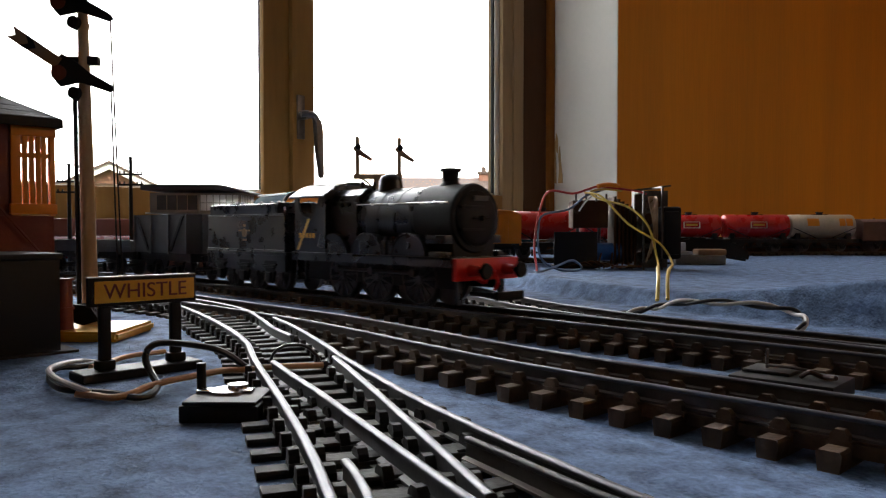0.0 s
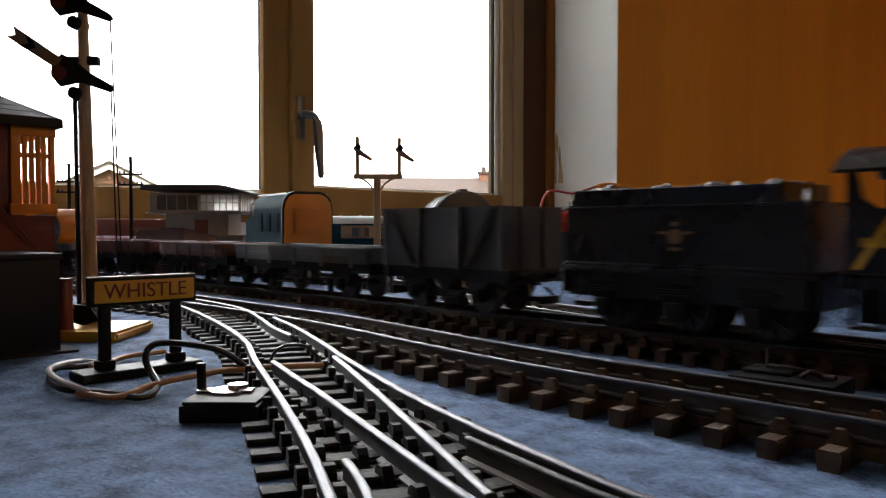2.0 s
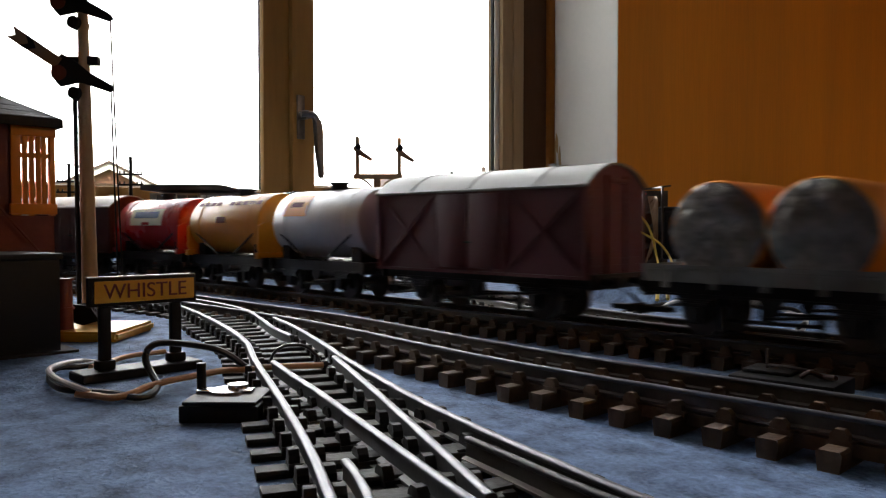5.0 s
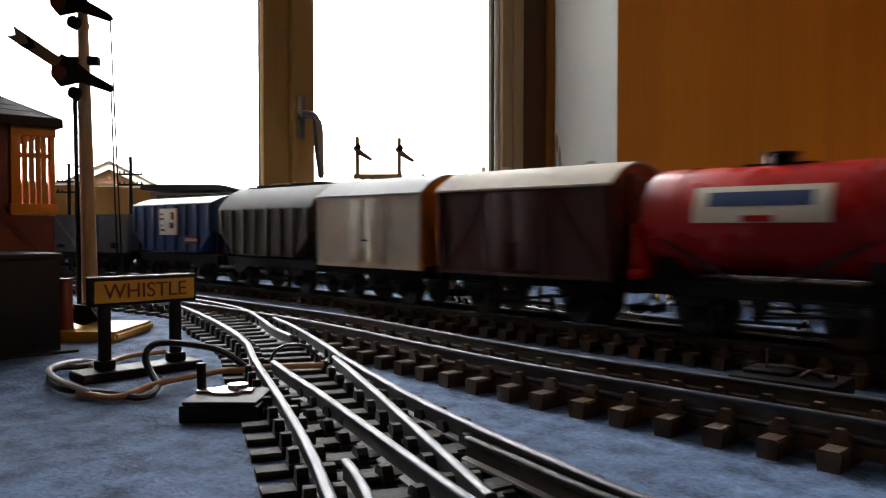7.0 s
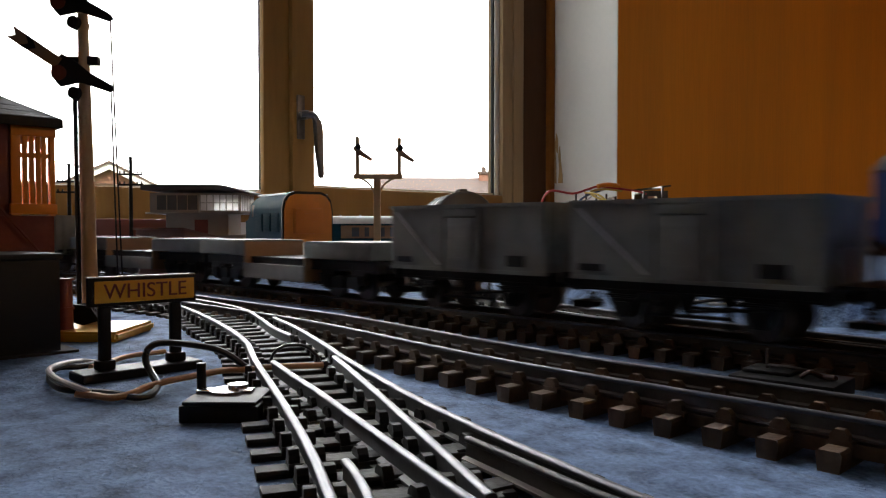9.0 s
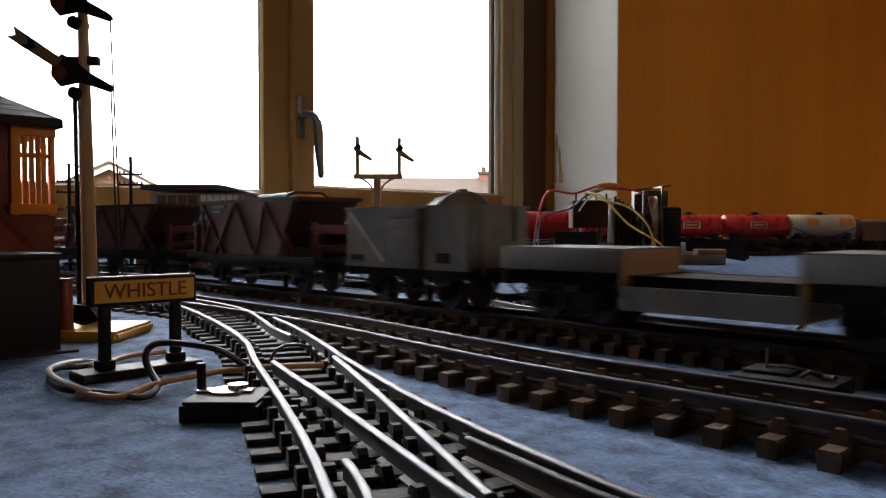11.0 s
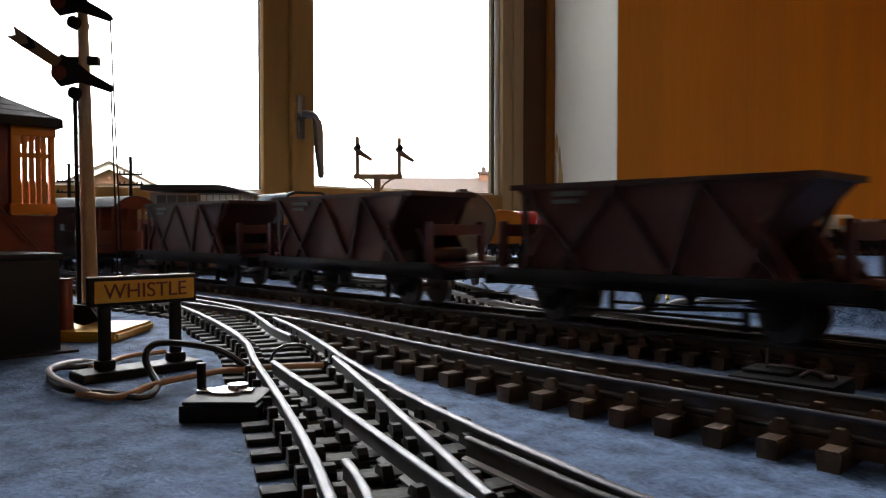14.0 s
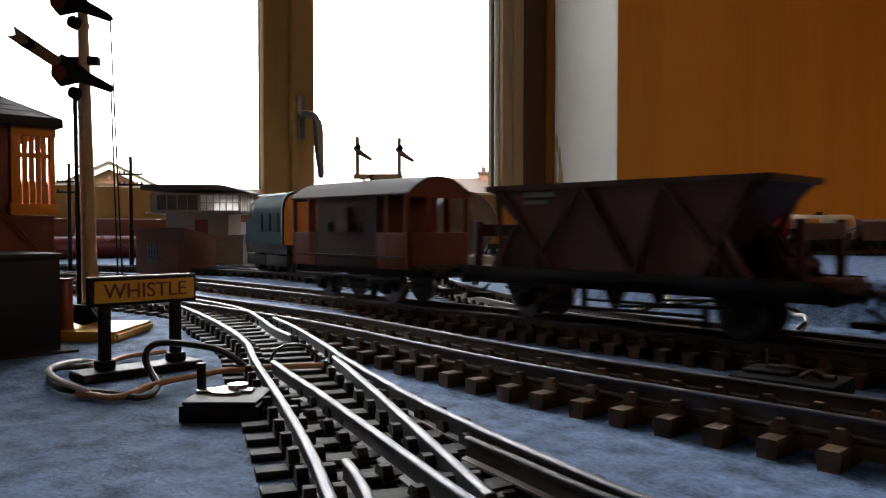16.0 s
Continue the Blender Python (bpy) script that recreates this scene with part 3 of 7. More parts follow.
def running_gear(v, L, wb, W=30.0, frame_mat=None, bogie=False, axles=None, floor=15.0):
    """Solebars, headstocks, axle guards, brake gear, wheels, buffers and couplings of a wagon of length L."""
    fm = frame_mat or DARK
    for y in (-W / 2 + 2.5, W / 2 - 3.5):
        bm = B()
        prism(bm, [(y - 0.4, floor), (y + 1.6, floor), (y + 1.6, floor - 0.7), (y + 1.2, floor - 0.7), (y + 1.2, floor - 3.6), (y + 1.6, floor - 3.6), (y + 1.6, floor - 4.2), (y - 0.4, floor - 4.2), (y - 0.4, floor - 3.6), (y, floor - 3.6), (y, floor - 0.7), (y - 0.4, floor - 0.7)], "x", -L / 2 + 1, L / 2 - 1)
        part("solebar", bm, fm, v, soft=False)
    bm = B()
    box(bm, -L / 2 + 1, L / 2 - 1, -W / 2 + 4.2, W / 2 - 4.2, floor - 1.2, floor - 0.1)
    part("underframe", bm, fm, v)
    for e in (-1, 1):
        bm = B()
        box(bm, e * L / 2 - 1, e * L / 2 + 1, -W / 2 + 1, W / 2 - 1, floor - 4.6, floor, 0.3)
        part("headstock", bm, fm, v)
        bm = B()
        box(bm, e * L / 2, e * (L / 2 + 7), -1.8, 1.8, 4.5, 6, 0.2) if e > 0 else box(bm, e * (L / 2 + 7), e * L / 2, -1.8, 1.8, 4.5, 6, 0.2)
        box(bm, e * (L / 2 + 7) - 0.6, e * (L / 2 + 7) + 0.6, -5, 5, 4, 6.5, 0.2)
        rod(bm, (e * (L / 2 + 7), 3, 6), (e * (L / 2 + 3), 3, 9), 0.5, seg=6)
        part("coupling", bm, DARK, v)
        for y in (-7.6, 7.6):
            bm = B()
            rod(bm, (e * L / 2, y, floor - 2.4), (e * (L / 2 + 3.2), y, floor - 2.4), 1.1, seg=10)
            rod(bm, (e * (L / 2 + 3.2), y, floor - 2.4), (e * (L / 2 + 5), y, floor - 2.4), 0.6, seg=8)
            shank = part("buffer", bm, DARK, v)
            bm = B()
            rod(bm, (e * (L / 2 + 5), y, floor - 2.4), (e * (L / 2 + 5.8), y, floor - 2.4), 2.0, 1.7, seg=14)
            part("buffer_head", bm, DARK, shank)
    for x in axles or (-wb / 2, wb / 2):
        wheelset(v, x)
        for y in (-W / 2 + 2.6, W / 2 - 2.6):
            o = 1 if y > 0 else -1
            bm = B()
            prism(bm, [(x - 5.5, floor - 4), (x + 5.5, floor - 4), (x + 2, 3.6), (x - 2, 3.6)], "y", y - 0.4, y + 0.4)
            box(bm, x - 1.6, x + 1.6, min(y, y + o * 1.6), max(y, y + o * 1.6), 4.2, 8, 0.3)
            for i in range(3):
                box(bm, x - 5.6 + i, x + 5.6 - i, min(y, y + o * 1.1), max(y, y + o * 1.1), 9.6 - 0.55 * i, 10.1 - 0.55 * i)
            part("axle_guard", bm, DARK, v)
    if not axles:
        for y in (-W / 2 + 3, W / 2 - 3):
            bm = B()
            prism(bm, [(-3.5, floor - 4), (3.5, floor - 4), (1, 5.5), (-1, 5.5)], "y", y - 0.4, y + 0.4)
            rod(bm, (-wb / 2 + 6.5, y, 5), (wb / 2 - 6.5, y, 5.5), 0.5, seg=6)
            o = 1 if y > 0 else -1
            rod(bm, (0, y + o, 6.5), (wb / 2 + 6, y + o * 1.4, 9), 0.45, seg=6)
            for e in (-1, 1):
                box(bm, e * (wb / 2 - 7.4) - 0.8, e * (wb / 2 - 7.4) + 0.8, y - 1, y + 1, 2.5, 8.5, 0.2)
            part("brake_gear", bm, DARK, v)


def planks(v, mat, L, W, z0, z1, n, gap=0.25):
    h = (z1 - z0) / n
    for i in range(n):
        a, b = z0 + i * h + gap / 2, z0 + (i + 1) * h - gap / 2
        for o in (-1, 1):
            bm = B()
            y0, y1 = sorted((o * W / 2, o * (W / 2 - 0.9)))
            box(bm, -L / 2, L / 2, y0, y1, a, b)
            part("plank", bm, mat, v, soft=False)
            bm = B()
            x0, x1 = sorted((o * L / 2, o * (L / 2 - 0.9)))
            box(bm, x0, x1, -W / 2 + 0.9, W / 2 - 0.9, a, b)
            part("plank", bm, mat, v, soft=False)


def vehicle(name, label, category="wagon"):
    return thing(name, label, category, group="wagons of the moving train")


def open_wagon(L, label, mat, z1=36.0, n=7, load=None):
    v = vehicle("open_wagon", label)
    running_gear(v, L, L * 0.55)
    W = 31.0
    planks(v, mat, L, W, 15, z1, n)
    bm = B()
    box(bm, -L / 2 + 0.8, L / 2 - 0.8, -W / 2 + 0.8, W / 2 - 0.8, 15, 16)
    for y in (-W / 2 + 0.5, W / 2 - 0.5):
        box(bm, -L / 2 + 0.6, L / 2 - 0.6, y - 0.25, y + 0.25, 15.5, z1 - 0.3)
    for x in (-L / 2 + 0.5, L / 2 - 0.5):
        box(bm, x - 0.25, x + 0.25, -W / 2 + 0.6, W / 2 - 0.6, 15.5, z1 - 0.3)
    part("body", bm, mat, v, soft=False)
    for y in (-W / 2 - 0.35, W / 2 + 0.35):
        for x in (-L * 0.17, L * 0.17):
            bm = B()
            box(bm, x - 0.9, x + 0.9, y - 0.4, y + 0.4, 14.5, z1 - 0.2)
            part("door_post", bm, mat, v)
        for e in (-1, 1):
            bm = B()
            prism(bm, [(e * (L / 2 - 2.5), z1 - 1), (e * (L / 2 - 5), z1 - 1), (e * (L * 0.2 - 0.5), 16), (e * (L * 0.2 + 1.6), 16)], "y", y - 0.3, y + 0.3)
            part("diagonal_strap", bm, DARK, v)
            bm = B()
            x0, x1 = sorted((e * L / 2, e * (L / 2 - 1.2)))
            box(bm, x0, x1, y - 0.3, y + 0.3, 15, z1)
            part("corner_plate", bm, mat, v)
    for x in (-L / 2 - 0.4, L / 2 + 0.4):
        for y in (-6, 6):
            bm = B()
            box(bm, x - 0.5, x + 0.5, y - 1, y + 1, 12, z1 - 0.5)
            part("end_post", bm, mat, v)
    return v


def low_wagon(L, label, mat, z1=21.0, W=31.0, inner=None, stiff=5):
    v = vehicle("dropside_wagon", label)
    running_gear(v, L, L * 0.58)
    for e in (-1, 1):
        bm = B()
        y0, y1 = sorted((e * W / 2, e * (W / 2 - 1)))
        box(bm, -L / 2, L / 2, y0, y1, 14.5, z1, 0.15)
        part("dropside", bm, mat, v)
        bm = B()
        box(bm, e * L / 2 - 0.5, e * L / 2 + 0.5, -W / 2 + 1, W / 2 - 1, 14.5, z1, 0.15)
        part("end", bm, mat, v)
    k = int(L / 5.2)
    for i in range(k):
        bm = B()
        x = -L / 2 + 1 + (L - 2) * i / k
        box(bm, x, x + (L - 2) / k - 0.3, -W / 2 + 1.1, W / 2 - 1.1, 14.6, 15.4)
        part("floor_plank", bm, inner or mat, v)
    for y in (-W / 2 - 0.3, W / 2 + 0.3):
        for i in range(stiff):
            x = -L / 2 + L * (i + 0.5) / stiff
            bm = B()
            box(bm, x - 0.8, x + 0.8, y - 0.35, y + 0.35, 13, z1 - 0.4)
            part("stanchion", bm, mat, v)
        for z, t in ((17.6, 0.3), (z1 - 0.3, 0.42)):
            bm = B()
            box(bm, -L / 2, L / 2, y - t, y + t, z - t, z + t)
            part("side_rail", bm, mat, v)
    return v


def arched(W, z_eave, rise, n=14, over=0.0):
    pts = []
    R = ((W / 2) ** 2 + rise ** 2) / (2 * rise)
    for i in range(n + 1):
        y = (W / 2 + over) * (1 - 2 * i / n)
        yy = min(abs(y), W / 2)
        pts.append((y, z_eave + math.sqrt(max(R * R - yy * yy, 0)) - (R - rise) - (abs(y) - yy) * 0.6))
    return pts


def van(L, name, label, side_mat, end_mat, roof_mat, rise=6.5, eave=42.0, ribs="x", z0=13.5, plank_n=0, W=31.0):
    v = vehicle(name, label)
    running_gear(v, L, L * 0.56)
    for y in (-W / 2, W / 2):
        o = 1 if y > 0 else -1
        bm = B()
        box(bm, -L / 2, L / 2, min(y, y - o), max(y, y - o), z0, eave)
        part("side", bm, side_mat, v, soft=False)
        for i in range(plank_n):
            h = (eave - z0) / plank_n
            bm = B()
            box(bm, -L / 2 + 0.3, L / 2 - 0.3, min(y, y + o * 0.3), max(y, y + o * 0.3), z0 + i * h + 0.34, z0 + (i + 1) * h - 0.34)
            part("side_plank", bm, side_mat, v, soft=False)
    for e in (-1, 1):
        bm = B()
        prism(bm, arched(W - 0.4, eave, rise) + [(-W / 2 + 0.2, z0), (W / 2 - 0.2, z0)], "x", e * L / 2 - 0.6, e * L / 2 + 0.1)
        part("end", bm, end_mat, v, soft=False)
        n = 13
        for i in range(n):
            h = (eave - z0) / n
            bm = B()
            box(bm, e * L / 2 - 0.3, e * L / 2 + 0.4, -W / 2 + 0.8, W / 2 - 0.8, z0 + i * h + 0.25, z0 + (i + 1) * h - 0.25)
            part("end_plank", bm, end_mat, v, soft=False)
        for y in (-5, 5):
            bm = B()
            box(bm, e * L / 2 - 0.5, e * L / 2 + 0.9, y - 0.7, y + 0.7, z0 - 1, eave + rise * 0.4)
            part("end_post", bm, end_mat, v)
        bm = B()
        box(bm, e * L / 2 - 0.3, e * L / 2 + 1.0, -4, 4, eave + rise * 0.05, eave + rise * 0.25, 0.2)
        part("end_vent", bm, end_mat, v)
    bm = B()
    top = arched(W, eave, rise, 18, 0.9)
    prism(bm, top + [(y, z - 0.7) for y, z in reversed(top)], "x", -L / 2 - 0.9, L / 2 + 0.9)
    for x in (-L * 0.3, 0, L * 0.3):
        if ribs == "x":
            arc = arched(W, eave, rise, 18, 0.5)
            prism(bm, [(y, z + 0.35) for y, z in arc] + [(y, z - 0.2) for y, z in reversed(arc)], "x", x - 0.4, x + 0.4)
    for x in (-L * 0.25, L * 0.25):
        rod(bm, (x, 0, eave + rise - 0.2), (x, 0, eave + rise + 1.1), 1.6, 1.2, 12)
    part("roof", bm, roof_mat, v)
    for y in (-W / 2 - 0.35, W / 2 + 0.35):
        xs = (-L / 2 + 0.8, -L / 6, L / 6, L / 2 - 0.8)
        for x in xs:
            bm = B()
            box(bm, x - 0.7, x + 0.7, y - 0.35, y + 0.35, z0, eave - 0.3)
            part("side_post", bm, side_mat, v)
        for za, zb in ((eave - 1.4, eave - 0.4), (z0, z0 + 1)):
            bm = B()
            box(bm, -L / 2, L / 2, y - 0.3, y + 0.3, za, zb)
            part("side_rail", bm, side_mat, v)
        if ribs == "x":
            for a, b in ((xs[0], xs[1]), (xs[2], xs[3])):
                for p, q in ((a, b), (b, a)):
                    bm = B()
                    prism(bm, [(p - 0.6, z0 + 1), (p + 0.6, z0 + 1), (q + 0.6, eave - 1), (q - 0.6, eave - 1)], "y", y - 0.2, y + 0.2)
                    part("cross_brace", bm, side_mat, v)
        if ribs == "z":
            for a, b in ((xs[1], xs[0]), (xs[2], xs[3])):
                bm = B()
                prism(bm, [(a - 0.7, eave - 1), (a + 0.7, eave - 1), (b + 0.7, z0 + 1), (b - 0.7, z0 + 1)], "y", y - 0.2, y + 0.2)
                part("diagonal_brace", bm, side_mat, v)
        for x0, x1 in ((-L / 6 + 1, -0.3), (0.3, L / 6 - 1)):
            bm = B()
            box(bm, x0, x1, y - 0.45, y + 0.45, z0 + 2, eave - 2, 0.2)
            part("door", bm, side_mat, v)
        bm = B()
        rod(bm, (-1.5, y * 1.02, 24), (1.5, y * 1.02, 24), 0.4, seg=6)
        part("door_bar", bm, DARK, v)
    return v


def tank_wagon(L, label, mat, end_mat=None, band=None, plate=None, r=14.6, zc=30.6, ends=False):
    v = vehicle("tank_wagon", label)
    running_gear(v, L, L * 0.55)
    bm = B()
    prof = [(-L / 2 + 0.5, 0.0), (-L / 2 + 0.7, r * 0.5), (-L / 2 + 1.4, r * 0.85), (-L / 2 + 2.4, r * 0.97), (-L / 2 + 3.7, r)]
    prof = prof + [(-x, q) for x, q in reversed(prof)]
    seg = 36
    rings = []
    for x, q in prof:
        rings.append([bm.verts.new((x, q * math.cos(2 * math.pi * j / seg), zc + q * math.sin(2 * math.pi * j / seg))) for j in range(seg)] if q else [bm.verts.new((x, 0, zc))])
    for A, C in zip(rings, rings[1:]):
        for j in range(seg):
            k = (j + 1) % seg
            bm.faces.new((A[j], A[k], C[k], C[j]) if len(A) > 1 and len(C) > 1 else ((A[0], C[k], C[j]) if len(A) == 1 else (A[j], A[k], C[0])))
    part("tank", bm, mat, v)
    for x in (-L * 0.32, L * 0.32):
        bm = B()
        rod(bm, (x - 0.5, 0, zc), (x + 0.5, 0, zc), r + 0.25, seg=36)
        part("strap", bm, end_mat or mat, v)
    bm = B()
    rod(bm, (0, 0, zc + r - 1), (0, 0, zc + r + 2.2), 3.8, seg=20)
    dome = part("manhole", bm, DARK, v, "black manhole")
    bm = B()
    rod(bm, (0, 0, zc + r + 2.2), (0, 0, zc + r + 3), 4.4, seg=20)
    part("lid", bm, DARK, dome)
    bm = B()
    box(bm, -9, 9, -3, 3, zc + r - 0.4, zc + r + 0.2)
    part("walkway", bm, DARK, v)
    for e in (-1, 1):
        bm = B()
        box(bm, e * L * 0.38 - 3, e * L * 0.38 + 3, -11, 11, 14.8, zc - r * 0.6, 0.4)
        part("saddle", bm, DARK, v)
    if ends:
        for e in (-1, 1):
            bm = B()
            prism(bm, [(-13, 15), (13, 15), (15.2, 19), (15.2, zc - 1), (10, zc + 1.5), (-10, zc + 1.5), (-15.2, zc - 1), (-15.2, 19)], "x", e * (L / 2 - 1.6) - 0.7, e * (L / 2 - 1.6) + 0.7)
            part("end_frame", bm, mat, v, soft=False)
            bm = B()
            box(bm, e * (L / 2 - 1.6) - 1.6, e * (L / 2 - 1.6) + 1.6, -15.8, 15.8, 14.6, 17.4, 0.3)
            part("end_sill", bm, mat, v)
    for y in (-11.5, 11.5):
        for e in (-1, 1):
            bm = B()
            rod(bm, (e * (L / 2 - 3), y * 1.18, zc - 2), (e * 6, y * 1.1, 15), 0.55, seg=6)
            part("stay", bm, DARK, v)
    if plate:
        for o in (-1, 1):
            for col, x0, x1, a0, a1, lift in plate:
                bm = B()
                n = 10
                q = r + lift
                lo = [[bm.verts.new((x, o * q * math.cos(a), zc + q * math.sin(a))) for a in (radians(a0 + (a1 - a0) * i / n) for i in range(n + 1))] for x in (x0, x1)]
                hi = [[bm.verts.new((x, o * (q - 0.3) * math.cos(a), zc + (q - 0.3) * math.sin(a))) for a in (radians(a0 + (a1 - a0) * i / n) for i in range(n + 1))] for x in (x0, x1)]
                for i in range(n):
                    bm.faces.new((lo[0][i], lo[0][i + 1], lo[1][i + 1], lo[1][i]))
                    bm.faces.new((hi[0][i], hi[1][i], hi[1][i + 1], hi[0][i + 1]))
                part("emblem_panel", bm, col, v)
    return v


def grain_wagon(L, label, mat, roof_mat, ribs_mat=None, plate=False, rise=9.0, eave=40.0):
    v = vehicle("grain_wagon", label)
    W = 32.0
    running_gear(v, L, L * 0.6)
    bm = B()
    hw, hb = L / 2 - 1, L / 2 - L * 0.17
    for y in (-W / 2, W / 2):
        o = 1 if y > 0 else -1
        prism(bm, [(-hw, 27), (-hb, 16), (hb, 16), (hw, 27), (hw, eave), (-hw, eave)], "y", min(y, y - o * 1.2), max(y, y - o * 1.2))
    part("side", bm, mat, v, soft=False)
    for e in (-1, 1):
        bm = B()
        prism(bm, [(e * hw, 27), (e * (hw - 1), 27), (e * (hb - 1), 16), (e * hb, 16)], "y", -W / 2 + 1.2, W / 2 - 1.2)
        prism(bm, arched(W - 0.6, eave, rise) + [(-W / 2 + 0.3, 27), (W / 2 - 0.3, 27)], "x", e * hw - 0.8, e * hw)
        part("end", bm, mat, v, soft=False)
        bm = B()
        for y in (-12, 12):
            box(bm, e * hw - 1.5, e * hw, y - 0.6, y + 0.6, 15, 28)
        box(bm, e * hw - 9, e * hw, -W / 2 + 1, W / 2 - 1, 14.8, 15.6)
        part("end_platform", bm, DARK, v)
    bm = B()
    top = arched(W, eave, rise, 22, 0.3)
    prism(bm, top + [(y, z - 0.8) for y, z in reversed(top)], "x", -L / 2 + 0.2, L / 2 - 0.2)
    part("roof", bm, roof_mat, v)
    bm = B()
    box(bm, -L / 2 + 3, L / 2 - 3, -2.4, 2.4, eave + rise - 0.1, eave + rise + 0.6)
    for x in (-L * 0.3, -L * 0.1, L * 0.1, L * 0.3):
        box(bm, x - 3, x + 3, -3.4, 3.4, eave + rise + 0.3, eave + rise + 1.3, 0.3)
    part("hatch_walkway", bm, DARK, v)
    for y in (-W / 2 - 0.5, W / 2 + 0.5):
        k = 8
        for i in range(k):
            x = -L / 2 + 3 + (L - 6) * i / (k - 1)
            lo = 16.5 if abs(x) < hb else 16.5 + (abs(x) - hb) * (11 / (hw - hb))
            bm = B()
            box(bm, x - 1.1, x + 1.1, y - 0.6, y + 0.6, lo, eave - 0.6, 0.2)
            part("rib", bm, ribs_mat or mat, v)
        if plate:
            bm = B()
            box(bm, -9, 10, y * 1.03 - 0.6, y * 1.03 + 0.6, 25, 39, 0.2)
            part("notice_panel", bm, CREAM, v, "cream notice panel")
            bm = B()
            for x, z, w, h in ((-6, 36, 3, 1), (-6, 33.5, 4, 1), (-6, 30, 2, 1), (6, 35, 3, 4), (5, 30, 4, 3), (-5, 27.5, 5, 1)):
                box(bm, x - w / 2, x + w / 2, y * 1.03 - 0.75, y * 1.03 + 0.75, z - h / 2, z + h / 2)
            part("print", bm, RUST, v)
            bm = B()
            box(bm, 19, 33, y * 1.03 - 0.6, y * 1.03 + 0.6, 20.5, 24.5, 0.2)
            part("label_plate", bm, RUST, v, "rust red label plate")
            bm = B()
            for i in range(5):
                box(bm, 20.5 + i * 2.4, 22 + i * 2.4, y * 1.03 - 0.75, y * 1.03 + 0.75, 21.8, 23.4)
            part("print", bm, WHITE, v)
    return v


def mineral_wagon(L, label):
    v = vehicle("mineral_wagon", label)
    W, z1 = 31.0, 36.5
    running_gear(v, L, L * 0.55)
    for y in (-W / 2, W / 2):
        o = 1 if y > 0 else -1
        bm = B()
        box(bm, -L / 2, L / 2, min(y, y - o), max(y, y - o), 14, z1)
        side = part("side_panel", bm, GREY, v, soft=False)
        bm = B()
        box(bm, -L / 2 - 0.4, L / 2 + 0.4, y - 0.7, y + 0.7, z1 - 0.9, z1 + 0.2)
        part("top_rim", bm, GREY, side, soft=False)
        bm = B()
        box(bm, -L / 2, L / 2, min(y, y + o * 0.5), max(y, y + o * 0.5), 14, 15.2)
        part("bottom_rib", bm, GREY, side, soft=False)
    for e in (-1, 1):
        bm = B()
        box(bm, e * L / 2 - 0.5, e * L / 2 + 0.5, -W / 2 + 1, W / 2 - 1, 14, z1)
        end = part("end_panel", bm, GREY, v, soft=False)
        bm = B()
        box(bm, e * L / 2 - 0.9, e * L / 2 + 0.9, -W / 2 + 0.7, W / 2 - 0.7, z1 - 1.2, z1 + 0.15)
        part("top_rim", bm, GREY, end, soft=False)
    bm = B()
    box(bm, -L / 2 + 0.5, L / 2 - 0.5, -W / 2 + 1, W / 2 - 1, 14.1, 15)
    part("wagon_floor", bm, GREY, v, soft=False)
    for e in (-1, 1):
        bm = B()
        for y in (-9, 9):
            box(bm, e * L / 2 - 0.6, e * L / 2 + 1.3, y - 0.8, y + 0.8, 12, z1 - 0.4)
        box(bm, e * L / 2 - 0.6, e * L / 2 + 1.1, -W / 2 + 0.5, W / 2 - 0.5, 23, 24)
        part("end_stanchion", bm, GREY, v)
    for y in (-W / 2 - 0.3, W / 2 + 0.3):
        bm = B()
        box(bm, -7, 7, y - 0.5, y + 0.5, 15, z1 - 4.5, 0.3)
        door = part("side_door", bm, GREY, v)
        for z in (18, 21.5, 25, 28.5):
            bm = B()
            box(bm, -6.3, 6.3, y - 0.8, y + 0.8, z, z + 0.8)
            part("pressing", bm, GREY, door)
        for x in (-8.2, 8.2):
            bm = B()
            box(bm, x - 0.6, x + 0.6, y - 0.7, y + 0.7, 14, z1 - 1)
            part("side_post", bm, GREY, v)
        bm = B()
        box(bm, -7.5, 7.5, y - 0.6, y + 0.6, z1 - 4, z1 - 1.5, 0.3)
        part("top_flap", bm, GREY, v)
        bm = B()
        prism(bm, [(-L / 2 + 2, z1 - 2), (-L / 2 + 3.2, z1 - 2), (-9.8, 16), (-11, 16)], "y", y - 0.12, y + 0.12)
        part("stripe", bm, LIGHTGREY, v, "faded white diagonal stripe")
        bm = B()
        box(bm, L / 2 - 15, L / 2 - 8, y - 0.15, y + 0.15, 16.5, 20)
        part("number_patch", bm, DARK, v, "black number patch")
        bm = B()
        box(bm, -L / 2 + 3, -L / 2 + 11, y - 0.15, y + 0.15, 16.5, 18.5)
        part("number_patch", bm, DARK, v, "black number patch")
    return v


